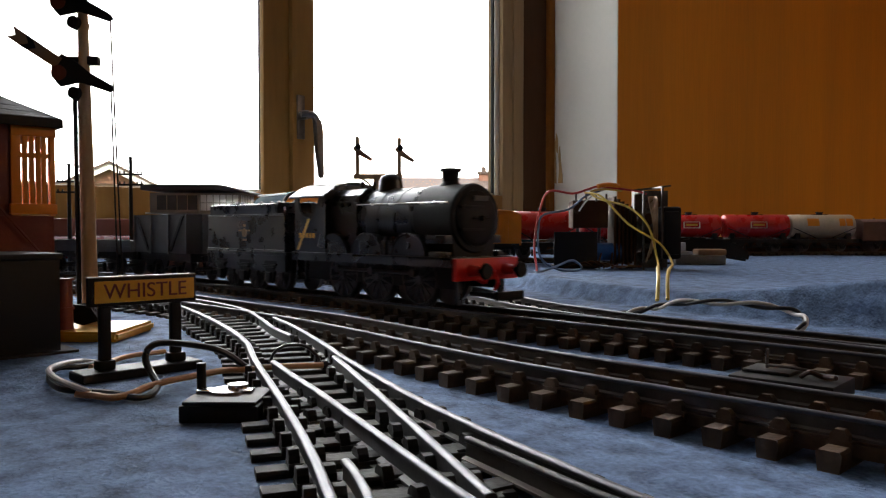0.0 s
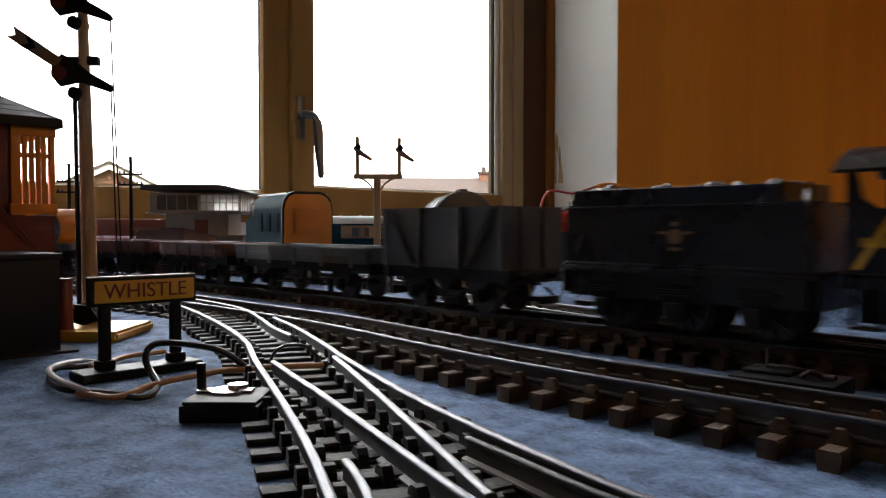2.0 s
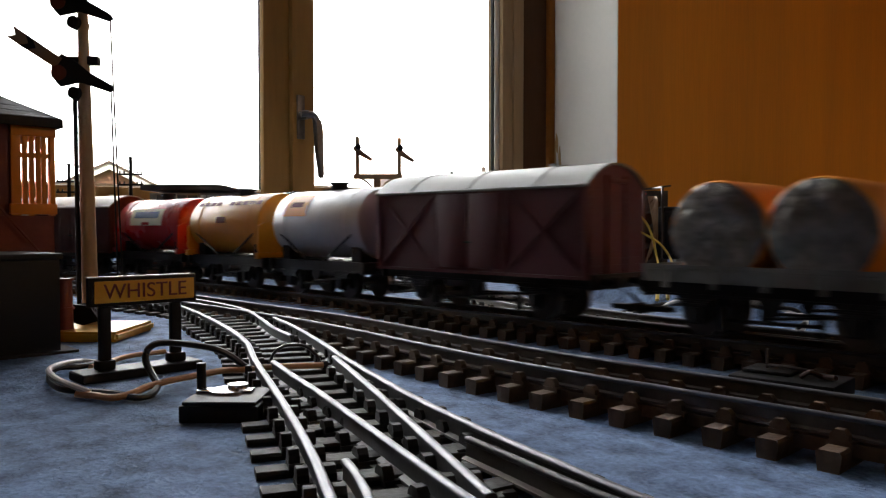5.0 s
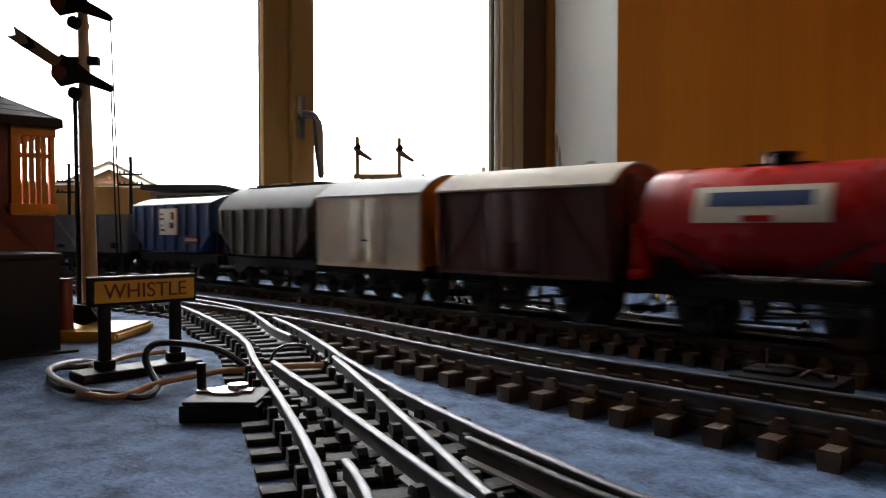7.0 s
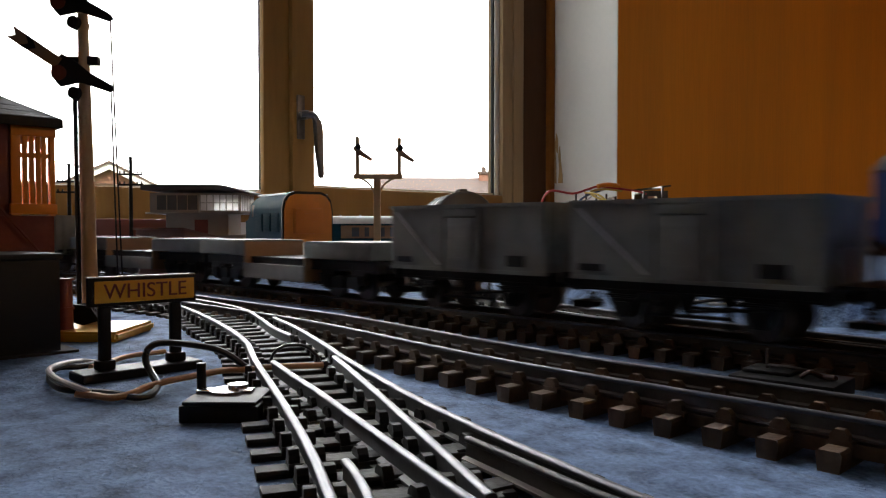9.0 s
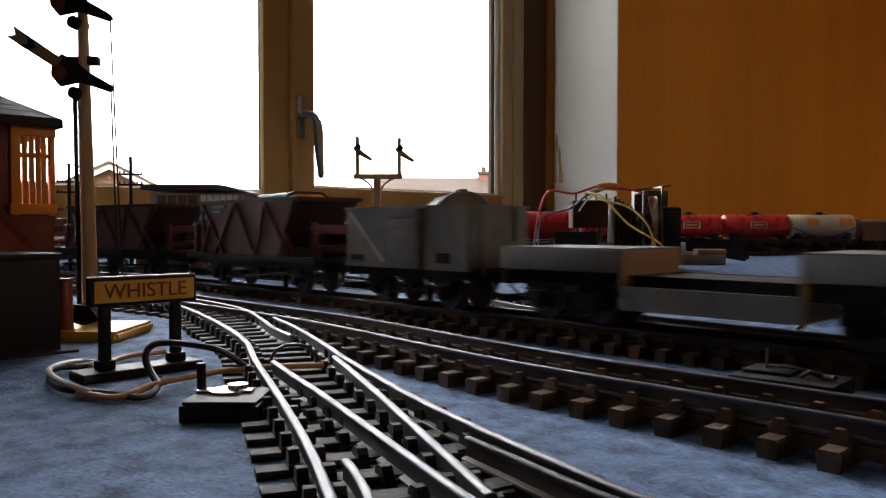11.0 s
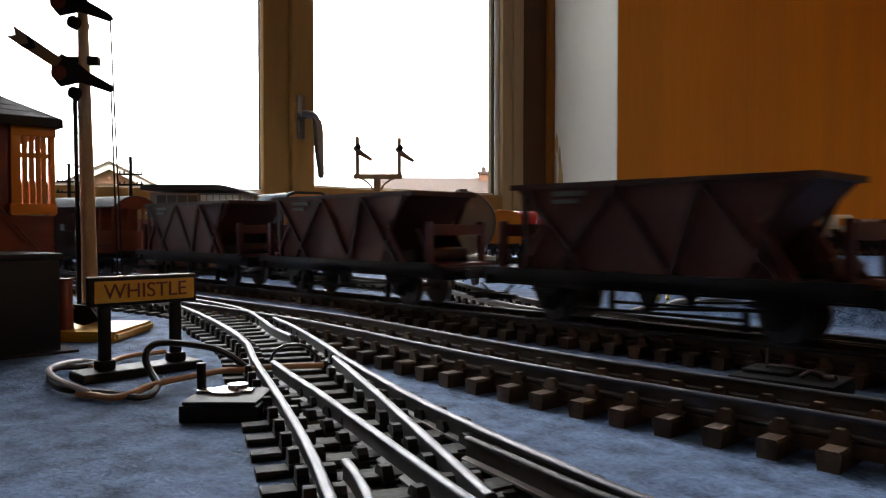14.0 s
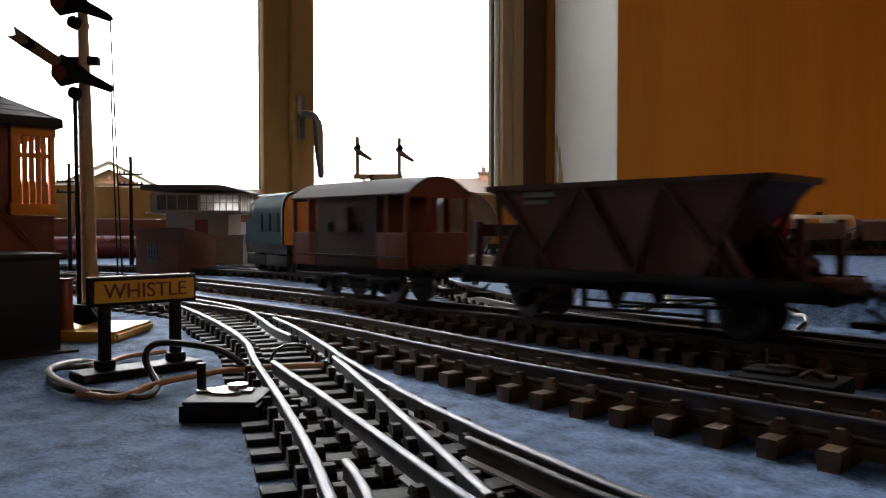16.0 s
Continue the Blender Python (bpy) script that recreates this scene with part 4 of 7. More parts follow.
def hopper_wagon(label):
    v = vehicle("hopper_wagon", label)
    L, W, z1 = 118.0, 32.0, 41.8
    running_gear(v, L, 70, floor=15)
    top, waist, bot = 46.0, 32.0, 41.0
    for y in (-1, 1):
        bm = B()
        prism(bm, [(-top, z1), (top, z1), (waist, 30), (bot, 16), (-bot, 16), (-waist, 30)], "y", min(y * W / 2, y * (W / 2 - 0.9)), max(y * W / 2, y * (W / 2 - 0.9)))
        part("hopper_side", bm, HOPPER, v, soft=False)
        bm = B()
        box(bm, -top - 0.6, top + 0.6, y * W / 2 - 0.6, y * W / 2 + 0.6, z1 - 1.4, z1 + 0.3)
        part("side_rim", bm, BROWN, v)
    for e in (-1, 1):
        bm = B()
        prism(bm, [(e * top, z1), (e * (top - 1), z1), (e * 23, 20), (e * 24, 20)], "y", -W / 2 + 0.9, W / 2 - 0.9)
        part("end_sheet", bm, BROWN, v, soft=False)
        bm = B()
        prism(bm, [(e * (top + .6), z1 + 0.3), (e * (top - 1), z1 + 0.3), (e * (top - 1), z1 - 1.4), (e * (top + .6), z1 - 1.4)], "y", -W / 2 + 0.6, W / 2 - 0.6)
        part("end_rim", bm, BROWN, v)
    bm = B()
    box(bm, -24, 24, -W / 2 + 1, W / 2 - 1, 15.2, 20)
    part("hopper_floor", bm, DARK, v)
    for y in (-W / 2 - 0.5, W / 2 + 0.5):
        for p, q in ((-top + 5, -waist - 7), (-top + 5, -19), (-9, -28), (-9, 9), (17, 9), (17, bot - 4), (top - 5, waist - 3)):
            bm = B()
            prism(bm, [(p - 1, z1 - 1), (p + 1, z1 - 1), (q + 1, 16), (q - 1, 16)], "y", y - 0.5, y + 0.5)
            part("rib", bm, BROWN, v)
        for e in (-1, 1):
            bm = B()
            prism(bm, [(e * waist, 30), (e * (waist + 1.2), 30), (e * (bot + 1.2), 16), (e * bot, 16)], "y", y - 0.8, y + 0.8)
            part("gusset_flange", bm, MAROON, v)
        bm = B()
        box(bm, -L / 2 + 2, L / 2 - 2, y - 0.5, y + 0.5, 14, 16.4)
        part("side_sill", bm, DARK, v)
        bm = B()
        box(bm, -30, -18, y - 0.35, y + 0.35, 38.2, 39.6)
        box(bm, -30, -21, y - 0.35, y + 0.35, 36, 37.2)
        part("number_mark", bm, GREY, v)
    for e in (-1, 1):
        for y in (-13.5, 13.5):
            bm = B()
            box(bm, e * 52 - 1.2, e * 52 + 1.2, y - 1.2, y + 1.2, 15, 31, 0.3)
            part("end_post", bm, MAROON, v)
        bm = B()
        box(bm, min(e * 40, e * 58), max(e * 40, e * 58), -14, 14, 15, 16)
        box(bm, e * 52 - 1, e * 52 + 1, -14, 14, 26, 30, 0.3)
        part("end_platform", bm, MAROON, v)
        bm = B()
        for y in (-9, 9):
            prism(bm, [(e * 40, 28.5), (e * 42, 28.5), (e * 50, 16), (e * 47.5, 16)], "y", y - 0.6, y + 0.6)
        rod(bm, (e * 46, -10, 19), (e * 46, 10, 19), 2.4, seg=12)
        part("end_bracket", bm, BROWN, v)
    return v


def well_wagon(L, label):
    v = vehicle("well_wagon", label)
    bx = L / 2 - 22
    running_gear(v, L, 0, axles=(-bx - 10, -bx + 10, bx - 10, bx + 10), floor=15.5)
    W = 33.0
    for e in (-1, 1):
        bm = B()
        x0, x1 = sorted((e * (L / 2 - 44), e * L / 2))
        box(bm, x0, x1, -W / 2, W / 2, 16, 22.5, 0.3)
        deck = part("deck", bm, GREY, v, "grey planked deck over the bogie")
        for i in range(9):
            x = x0 + (x1 - x0) * i / 9
            bm = B()
            box(bm, x + 0.2, x + (x1 - x0) / 9 - 0.2, -W / 2 + 0.2, W / 2 - 0.2, 22.4, 23)
            part("plank", bm, GREY, deck)
        bm = B()
        xe = e * (L / 2 - 44)
        box(bm, xe - 0.6, xe + 0.6, -W / 2 + 0.3, W / 2 - 0.3, 6, 22.3, 0.2)
        part("step_end", bm, UMBER, v, "brown step end")
        for y in (-12.5, 12.5):
            bm = B()
            cx = e * bx
            prism(bm, [(cx - 15, 9), (cx + 15, 9), (cx + 15, 6.5), (cx + 6, 4.5), (cx - 6, 4.5), (cx - 15, 6.5)], "y", y - 0.8, y + 0.8)
            for x in (cx - 10, cx, cx + 10):
                box(bm, x - 2.4, x + 2.4, y - 1.6, y + 1.6, 4.5, 9.6, 0.4)
            part("bogie_side", bm, DARK, v)
    bm = B()
    box(bm, -L / 2 + 44, L / 2 - 44, -W / 2, W / 2, 7, 11.5, 0.3)
    for y in (-W / 2, W / 2):
        box(bm, -L / 2 + 44, L / 2 - 44, y - 0.5, y + 0.5, 6, 12.6)
    part("well", bm, GREY, v, "low grey well between the decks")
    return v


def brake_van(L, label):
    v = vehicle("brake_van", label)
    W, z0, eave = 31.0, 13.5, 42.0
    running_gear(v, L, L * 0.55)
    c = L * 0.27
    for y in (-W / 2, W / 2):
        o = 1 if y > 0 else -1
        bm = B()
        box(bm, -c, c, min(y, y - o), max(y, y - o), z0, eave)
        part("cabin_side", bm, BROWN, v, soft=False)
        n = 10
        for i in range(n):
            h = (eave - z0) / n
            bm = B()
            box(bm, -c + 0.3, c - 0.3, min(y, y + o * 0.3), max(y, y + o * 0.3), z0 + i * h + 0.15, z0 + (i + 1) * h - 0.15)
            part("plank", bm, BROWN, v, soft=False)
        bm = B()
        box(bm, -3.2, 3.2, min(y, y + o * 2), max(y, y + o * 2), 27, 37, 0.3)
        part("ducket", bm, BROWN, v, "brown lookout ducket")
        for e in (-1, 1):
            bm = B()
            x0, x1 = sorted((e * c, e * L / 2))
            box(bm, x0, x1, y - 0.5, y + 0.5, z0, 27, 0.2)
            for x in (e * (L / 2 - 1), e * (c + 5)):
                box(bm, x - 0.9, x + 0.9, y - 0.6, y + 0.6, z0, eave, 0.2)
            part("verandah_side", bm, RUST, v, "bright red-brown verandah side")
        bm = B()
        for x in (-10, 9):
            for i in range(2):
                box(bm, x - 1.4, x + 1.4, y * 1.0 - 0.45 + o * 0.3, y + 0.45 + o * 0.3, 27 + 0.1, 31)
        part("lettering_mark", bm, LIGHTGREY, v)
        bm = B()
        rod(bm, (-L / 2 + 3, y * 1.03, 18), (L / 2 - 3, y * 1.03, 18), 0.35, seg=6)
        rod(bm, (-L / 2 + 3, y * 1.03, 10), (L / 2 - 3, y * 1.03, 10), 0.6, seg=6)
        part("handrail", bm, DARK, v)
    # end faces: orange light on them is put into their red-brown colour
    for e in (-1, 1):
        bm = B()
        prism(bm, arched(W - 2, eave, 6) + [(-W / 2 + 1, z0), (W / 2 - 1, z0)], "x", e * c - 0.5, e * c + 0.5)
        part("cabin_end", bm, RUST, v, soft=False)
        bm = B()
        box(bm, e * L / 2 - 0.5, e * L / 2 + 0.5, -W / 2 + 0.6, W / 2 - 0.6, z0, 27, 0.2)
        prism(bm, arched(W - 2, eave, 6) + [(-W / 2 + 1, eave - 2), (W / 2 - 1, eave - 2)], "x", e * L / 2 - 0.5, e * L / 2 + 0.5)
        for y in (-5.2, 5.2):
            box(bm, e * L / 2 - 0.6, e * L / 2 + 0.6, y - 0.8, y + 0.8, 27, eave, 0.2)
        part("verandah_end", bm, RUST, v, "verandah end coloured red-brown as if lit orange")
    bm = B()
    box(bm, -L / 2, L / 2, -W / 2 + 1, W / 2 - 1, z0 + 0.1, z0 + 1.2)
    part("floor", bm, DARK, v)
    bm = B()
    top = arched(W, eave, 6.2, 18, 0.9)
    prism(bm, top + [(y, z - 0.7) for y, z in reversed(top)], "x", -L / 2 - 0.8, L / 2 + 0.8)
    rod(bm, (-8, 4, eave + 5), (-8, 4, eave + 9), 1.2, seg=10)
    part("roof", bm, paint("grey_van_roof", (0.05, 0.05, 0.048), 0.75, spec=0.2, vary=0.15, dirt=0.2), v, "grey curved roof")
    return v


def drum_load(parent):
    """Two foil-ended orange drums lying across a flat wagon."""
    made = []
    for x in (-13.0, 12.4):
        d = vehicle("drum", "orange wrapped drum with crumpled foil ends on the flat wagon", "drum")
        bm = B()
        r = 12.6
        rings = []
        for i in range(45):
            q = r + (0.3 if i % 2 else 0.0)
            rings.append([bm.verts.new((q * math.cos(2 * math.pi * k / 40), -14.5 + 29 * i / 44, r + q * math.sin(2 * math.pi * k / 40))) for k in range(40)])
        for A, C in zip(rings, rings[1:]):
            for k in range(40):
                bm.faces.new((A[k], A[(k + 1) % 40], C[(k + 1) % 40], C[k]))
        bm.faces.new(rings[0][::-1])
        bm.faces.new(rings[-1])
        part("wrapping", bm, ORANGE, d, "orange ribbed wrapping")
        for e in (-1, 1):
            bm = B()
            ball(bm, (0, e * 14.4, r), r * 0.98, (1, 0.07, 1), 32, 16)
            for vtx in bm.verts:
                vtx.co += Vector((noise.noise(vtx.co * 0.35), e * abs(noise.noise(vtx.co * 0.5)) * 2.2, noise.noise(vtx.co * 0.4 + Vector((9, 3, 1))))) * 0.8
            part("foil_end", bm, FOIL, d, "crumpled silver foil end")
        bm = B()
        box(bm, 5, 14, -13, 13, 0, 3, 0.3)
        box(bm, -14, -5, -13, 13, 0, 3, 0.3)
        part("chock", bm, UMBER, d)
        made.append((d, x))
    return made


def locomotive():
    v = thing("steam_locomotive", "black six-wheeled steam locomotive with red buffer beam", "locomotive", group="wagons of the moving train")
    L, W = 98.0, 33.0
    zb = 32.2
    bm = B()
    box(bm, -L / 2, L / 2 - 1, -W / 2, W / 2, 17.5, 18.6, 0.2)
    for y in (-W / 2, W / 2):
        box(bm, -L / 2, L / 2 - 1, min(y, y * 0.96), max(y, y * 0.96), 15.2, 18.3)
    part("footplate", bm, BLACK, v)
    bm = B()
    for y in (-8.5, 8.5):
        box(bm, -L / 2 + 2, L / 2 - 3, y - 0.6, y + 0.6, 7, 18)
    box(bm, -L / 2 + 2, L / 2 - 3, -8, 8, 10, 17)
    part("frames", bm, DARK, v)
    # boiler, smokebox, firebox
    bm = B()
    rod(bm, (-9, 0, zb), (24, 0, zb), 12.0, seg=40)
    for x in (-8, 3, 13, 22):
        rod(bm, (x - 0.4, 0, zb), (x + 0.4, 0, zb), 12.25, seg=40)
    part("boiler", bm, BLACK, v)
    bm = B()
    rod(bm, (24, 0, zb), (43, 0, zb), 12.6, seg=40)
    rod(bm, (43, 0, zb), (44, 0, zb), 12.6, 12.0, seg=40)
    prism(bm, [(-12.6, zb), (12.6, zb), (10, 18.5), (-10, 18.5)], "x", 25, 43)
    part("smokebox", bm, DARK, v)
    bm = B()
    rod(bm, (44, 0, zb), (44.9, 0, zb), 10.2, seg=36)
    ball(bm, (44.8, 0, zb), 10, (0.16, 1, 1), 30, 14)
    rod(bm, (46, 0, zb), (48, 0, zb), 0.9, seg=8)
    rod(bm, (46.8, -4, zb), (46.8, 4, zb), 0.4, seg=6)
    for z in (zb - 4, zb + 4):
        box(bm, 44, 46.3, -9.5, 2, z - 0.5, z + 0.5, 0.15)
    part("smokebox_door", bm, DARK, v)
    bm = B()
    box(bm, 46, 46.8, -3.6, 3.6, zb + 6.2, zb + 8.0, 0.1)
    part("number_plate", bm, GREY, v)
    bm = B()
    fire = [(-12.4, 20), (-12.6, zb + 4), (-11, zb + 9.5), (-7, zb + 12.3), (7, zb + 12.3), (11, zb + 9.5), (12.6, zb + 4), (12.4, 20)]
    prism(bm, fire, "x", -27, -9)
    part("firebox", bm, BLACK, v)
    bm = B()
    for pts in [((31, zb + 11.5), (31, zb + 13.6), 4.6, 3.1), ((31, zb + 13.6), (31, zb + 17.4), 3.1, 3.3), ((31, zb + 17.4), (31, zb + 18.4), 4.3, 4.0)]:
        rod(bm, (pts[0][0], 0, pts[0][1]), (pts[1][0], 0, pts[1][1]), pts[2], pts[3], 24)
    part("chimney", bm, DARK, v)
    bm = B()
    rod(bm, (-3, 0, zb + 10), (-3, 0, zb + 14.8), 5.4, 4.7, 24)
    ball(bm, (-3, 0, zb + 14.8), 4.7, (1, 1, 0.75), 24, 12)
    part("dome", bm, BLACK, v)
    bm = B()
    for y in (-3, 3):
        rod(bm, (-17, y, zb + 11.5), (-17, y, zb + 15.5), 1.2, 0.9, 10)
    part("safety_valve", bm, BLACK, v)
    # cab
    for y in (-W / 2 + 1.5, W / 2 - 1.5):
        bm = B()
        prism(bm, [(-L / 2 + 1, 18.4), (-26, 18.4), (-26, 43), (-30.5, 43), (-31.5, 38), (-34.5, 33.6), (-41, 33), (-44.5, 35.5), (-46, 42.6), (-L / 2 + 1, 42.6)][:], "y", y - 0.5, y + 0.5)
        part("cab_side", bm, BLACK, v, soft=False)
        bm = B()
        yy = y + (0.62 if y > 0 else -0.62)
        prism(bm, [(-46.5, 19.5), (-44.8, 19.5), (-36.5, 32.6), (-38.2, 32.6)], "y", yy - 0.1, yy + 0.1)
        part("stripe", bm, YELLOW, v, "yellow diagonal cab stripe")
        bm = B()
        for i in range(5):
            box(bm, -44.5 + i * 2.4, -43.0 + i * 2.4, yy - 0.16, yy + 0.16, 24.5, 26.6)
        part("number_mark", bm, YELLOW, v)
        bm = B()
        rod(bm, (-8, y * 0.86, zb + 5.5), (42, y * 0.86, zb + 5.5), 0.4, seg=8)
        for x in (-6, 10, 26, 40):
            rod(bm, (x, y * 0.78, zb + 5), (x, y * 0.87, zb + 5.5), 0.35, seg=6)
        part("handrail", bm, STEEL, v)
        bm = B()
        for x in (-22, 0.0, 24):
            n = 12
            arc = [(x + 9.2 * math.cos(math.pi * i / n), 18 + 8.6 * math.sin(math.pi * i / n)) for i in range(n + 1)]
            prism(bm, arc, "y", min(y, y * 0.72), max(y, y * 0.72))
            inner = [(x + 7.9 * math.cos(math.pi * i / n), 18 + 7.3 * math.sin(math.pi * i / n)) for i in range(n + 1)]
        part("splasher", bm, BLACK, v)
        o = 1 if y > 0 else -1
        for x in (0.0, 24.0):
            bm = B()
            rod(bm, (x, y, 22.4), (x, y + o * 0.7, 22.4), 1.3, seg=14)
            part("splasher_boss", bm, BLACK, v)
            bm = B()
            n = 12
            for i in range(n):
                a, b = math.pi * i / n, math.pi * (i + 1) / n
                rod(bm, (x + 9.2 * math.cos(a), y + o * 0.1, 18 + 8.6 * math.sin(a)), (x + 9.2 * math.cos(b), y + o * 0.1, 18 + 8.6 * math.sin(b)), 0.4, seg=6)
            part("splasher_rim", bm, BLACK, v)
        for x in (10.0, 14.0):
            bm = B()
            box(bm, x - 1.2, x + 1.2, min(y * 0.8, y), max(y * 0.8, y), 18.5, 24, 0.4)
            rod(bm, (x, y * 0.9, 24), (x, y * 0.9, 25.6), 0.8, seg=10)
            part("lubricator", bm, BLACK, v)
        bm = B()
        box(bm, 33, 43, min(y * 0.72, y * 0.98), max(y * 0.72, y * 0.98), 23.2, 26.2, 0.4)
        box(bm, 35, 44, min(y * 0.8, y), max(y * 0.8, y), 18.5, 20.4, 0.3)
        part("sandbox", bm, BLACK, v)
        bm = B()
        for x in (-23.5, -19.5, -15.5):
            rod(bm, (x, y * 0.72, zb + 6.2), (x, y * 0.88, zb + 6.2), 1.0, seg=12)
        part("washout_plug", bm, DARK, v)
    bm = B()
    prism(bm, [(-15, 18.4), (15, 18.4), (15, 43), (10, 46.4), (-10, 46.4), (-15, 43)], "x", -27.3, -26.3)
    part("cab_front", bm, BLACK, v, soft=False)
    bm = B()
    top = arched(32, 42.4, 5.6, 18, 0.8)
    prism(bm, top + [(y, z - 0.8) for y, z in reversed(top)], "x", -L / 2 - 1.5, -25.5)
    part("cab_roof", bm, BLACK, v)
    # front end
    bm = B()
    box(bm, L / 2 - 1, L / 2 + 1, -W / 2 + 0.5, W / 2 - 0.5, 10.5, 18.2, 0.3)
    part("buffer_beam", bm, RED, v, "red buffer beam")
    for y in (-9, 9):
        bm = B()
        rod(bm, (L / 2 + 1, y, 14), (L / 2 + 5.5, y, 14), 2.1, 1.5, 14)
        part("buffer_housing", bm, RED, v, "red buffer housing")
        bm = B()
        rod(bm, (L / 2 + 5.5, y, 14), (L / 2 + 8, y, 14), 0.9, seg=10)
        rod(bm, (L / 2 + 8, y, 14), (L / 2 + 9, y, 14), 2.9, 2.5, 18)
        part("buffer", bm, DARK, v)
    bm = B()
    rod(bm, (L / 2 + 1, 0, 14), (L / 2 + 5, 0, 13), 0.8, seg=8)
    tube(bm, [(L / 2 + 4, 0, 13), (L / 2 + 5.5, 0, 10), (L / 2 + 4, 0, 7)], 0.6)
    tube(bm, [(L / 2, -5, 11), (L / 2 + 4, -5, 10), (L / 2 + 4.5, -5, 15)], 0.7)
    part("draw_hook", bm, RED, v)
    bm = B()
    box(bm, L / 2 - 6, L / 2 + 11, -2.5, 2.5, 4.5, 6, 0.2)
    box(bm, L / 2 + 10, L / 2 + 11.5, -6.5, 6.5, 4, 7, 0.2)
    part("coupling", bm, DARK, v)
    for y in (-11, 11):
        bm = B()
        box(bm, L / 2 - 3.8, L / 2 - 2.2, y - 1, y + 1, 2, 11)
        part("guard_iron", bm, BLACK, v)
        bm = B()
        box(bm, -L / 2 + 2, -L / 2 + 9, y * 1.35 - 1.2, y * 1.35 + 1.2, 6, 6.8)
        box(bm, -L / 2 + 2, -L / 2 + 3, y * 1.35 - 0.5, y * 1.35 + 0.5, 6, 16)
        box(bm, -L / 2 + 8, -L / 2 + 9, y * 1.35 - 0.5, y * 1.35 + 0.5, 6, 16)
        part("cab_step", bm, BLACK, v)
    for x in (-22, 0, 24):
        wheelset(v, x, 9.6, 14, "driving_wheel")
    rods = []
    for y in (-11, 11):
        bm = B()
        rod(bm, (-22, y, 0), (24, y, 0), 0.7, seg=8)
        for x in (-22, 0, 24):
            rod(bm, (x, y - 0.9, 0), (x, y + 0.9, 0), 1.5, seg=12)
        r = part("coupling_rod", bm, WHEEL, v, "dull steel coupling rod")
        rods.append(r)
    return v, rods


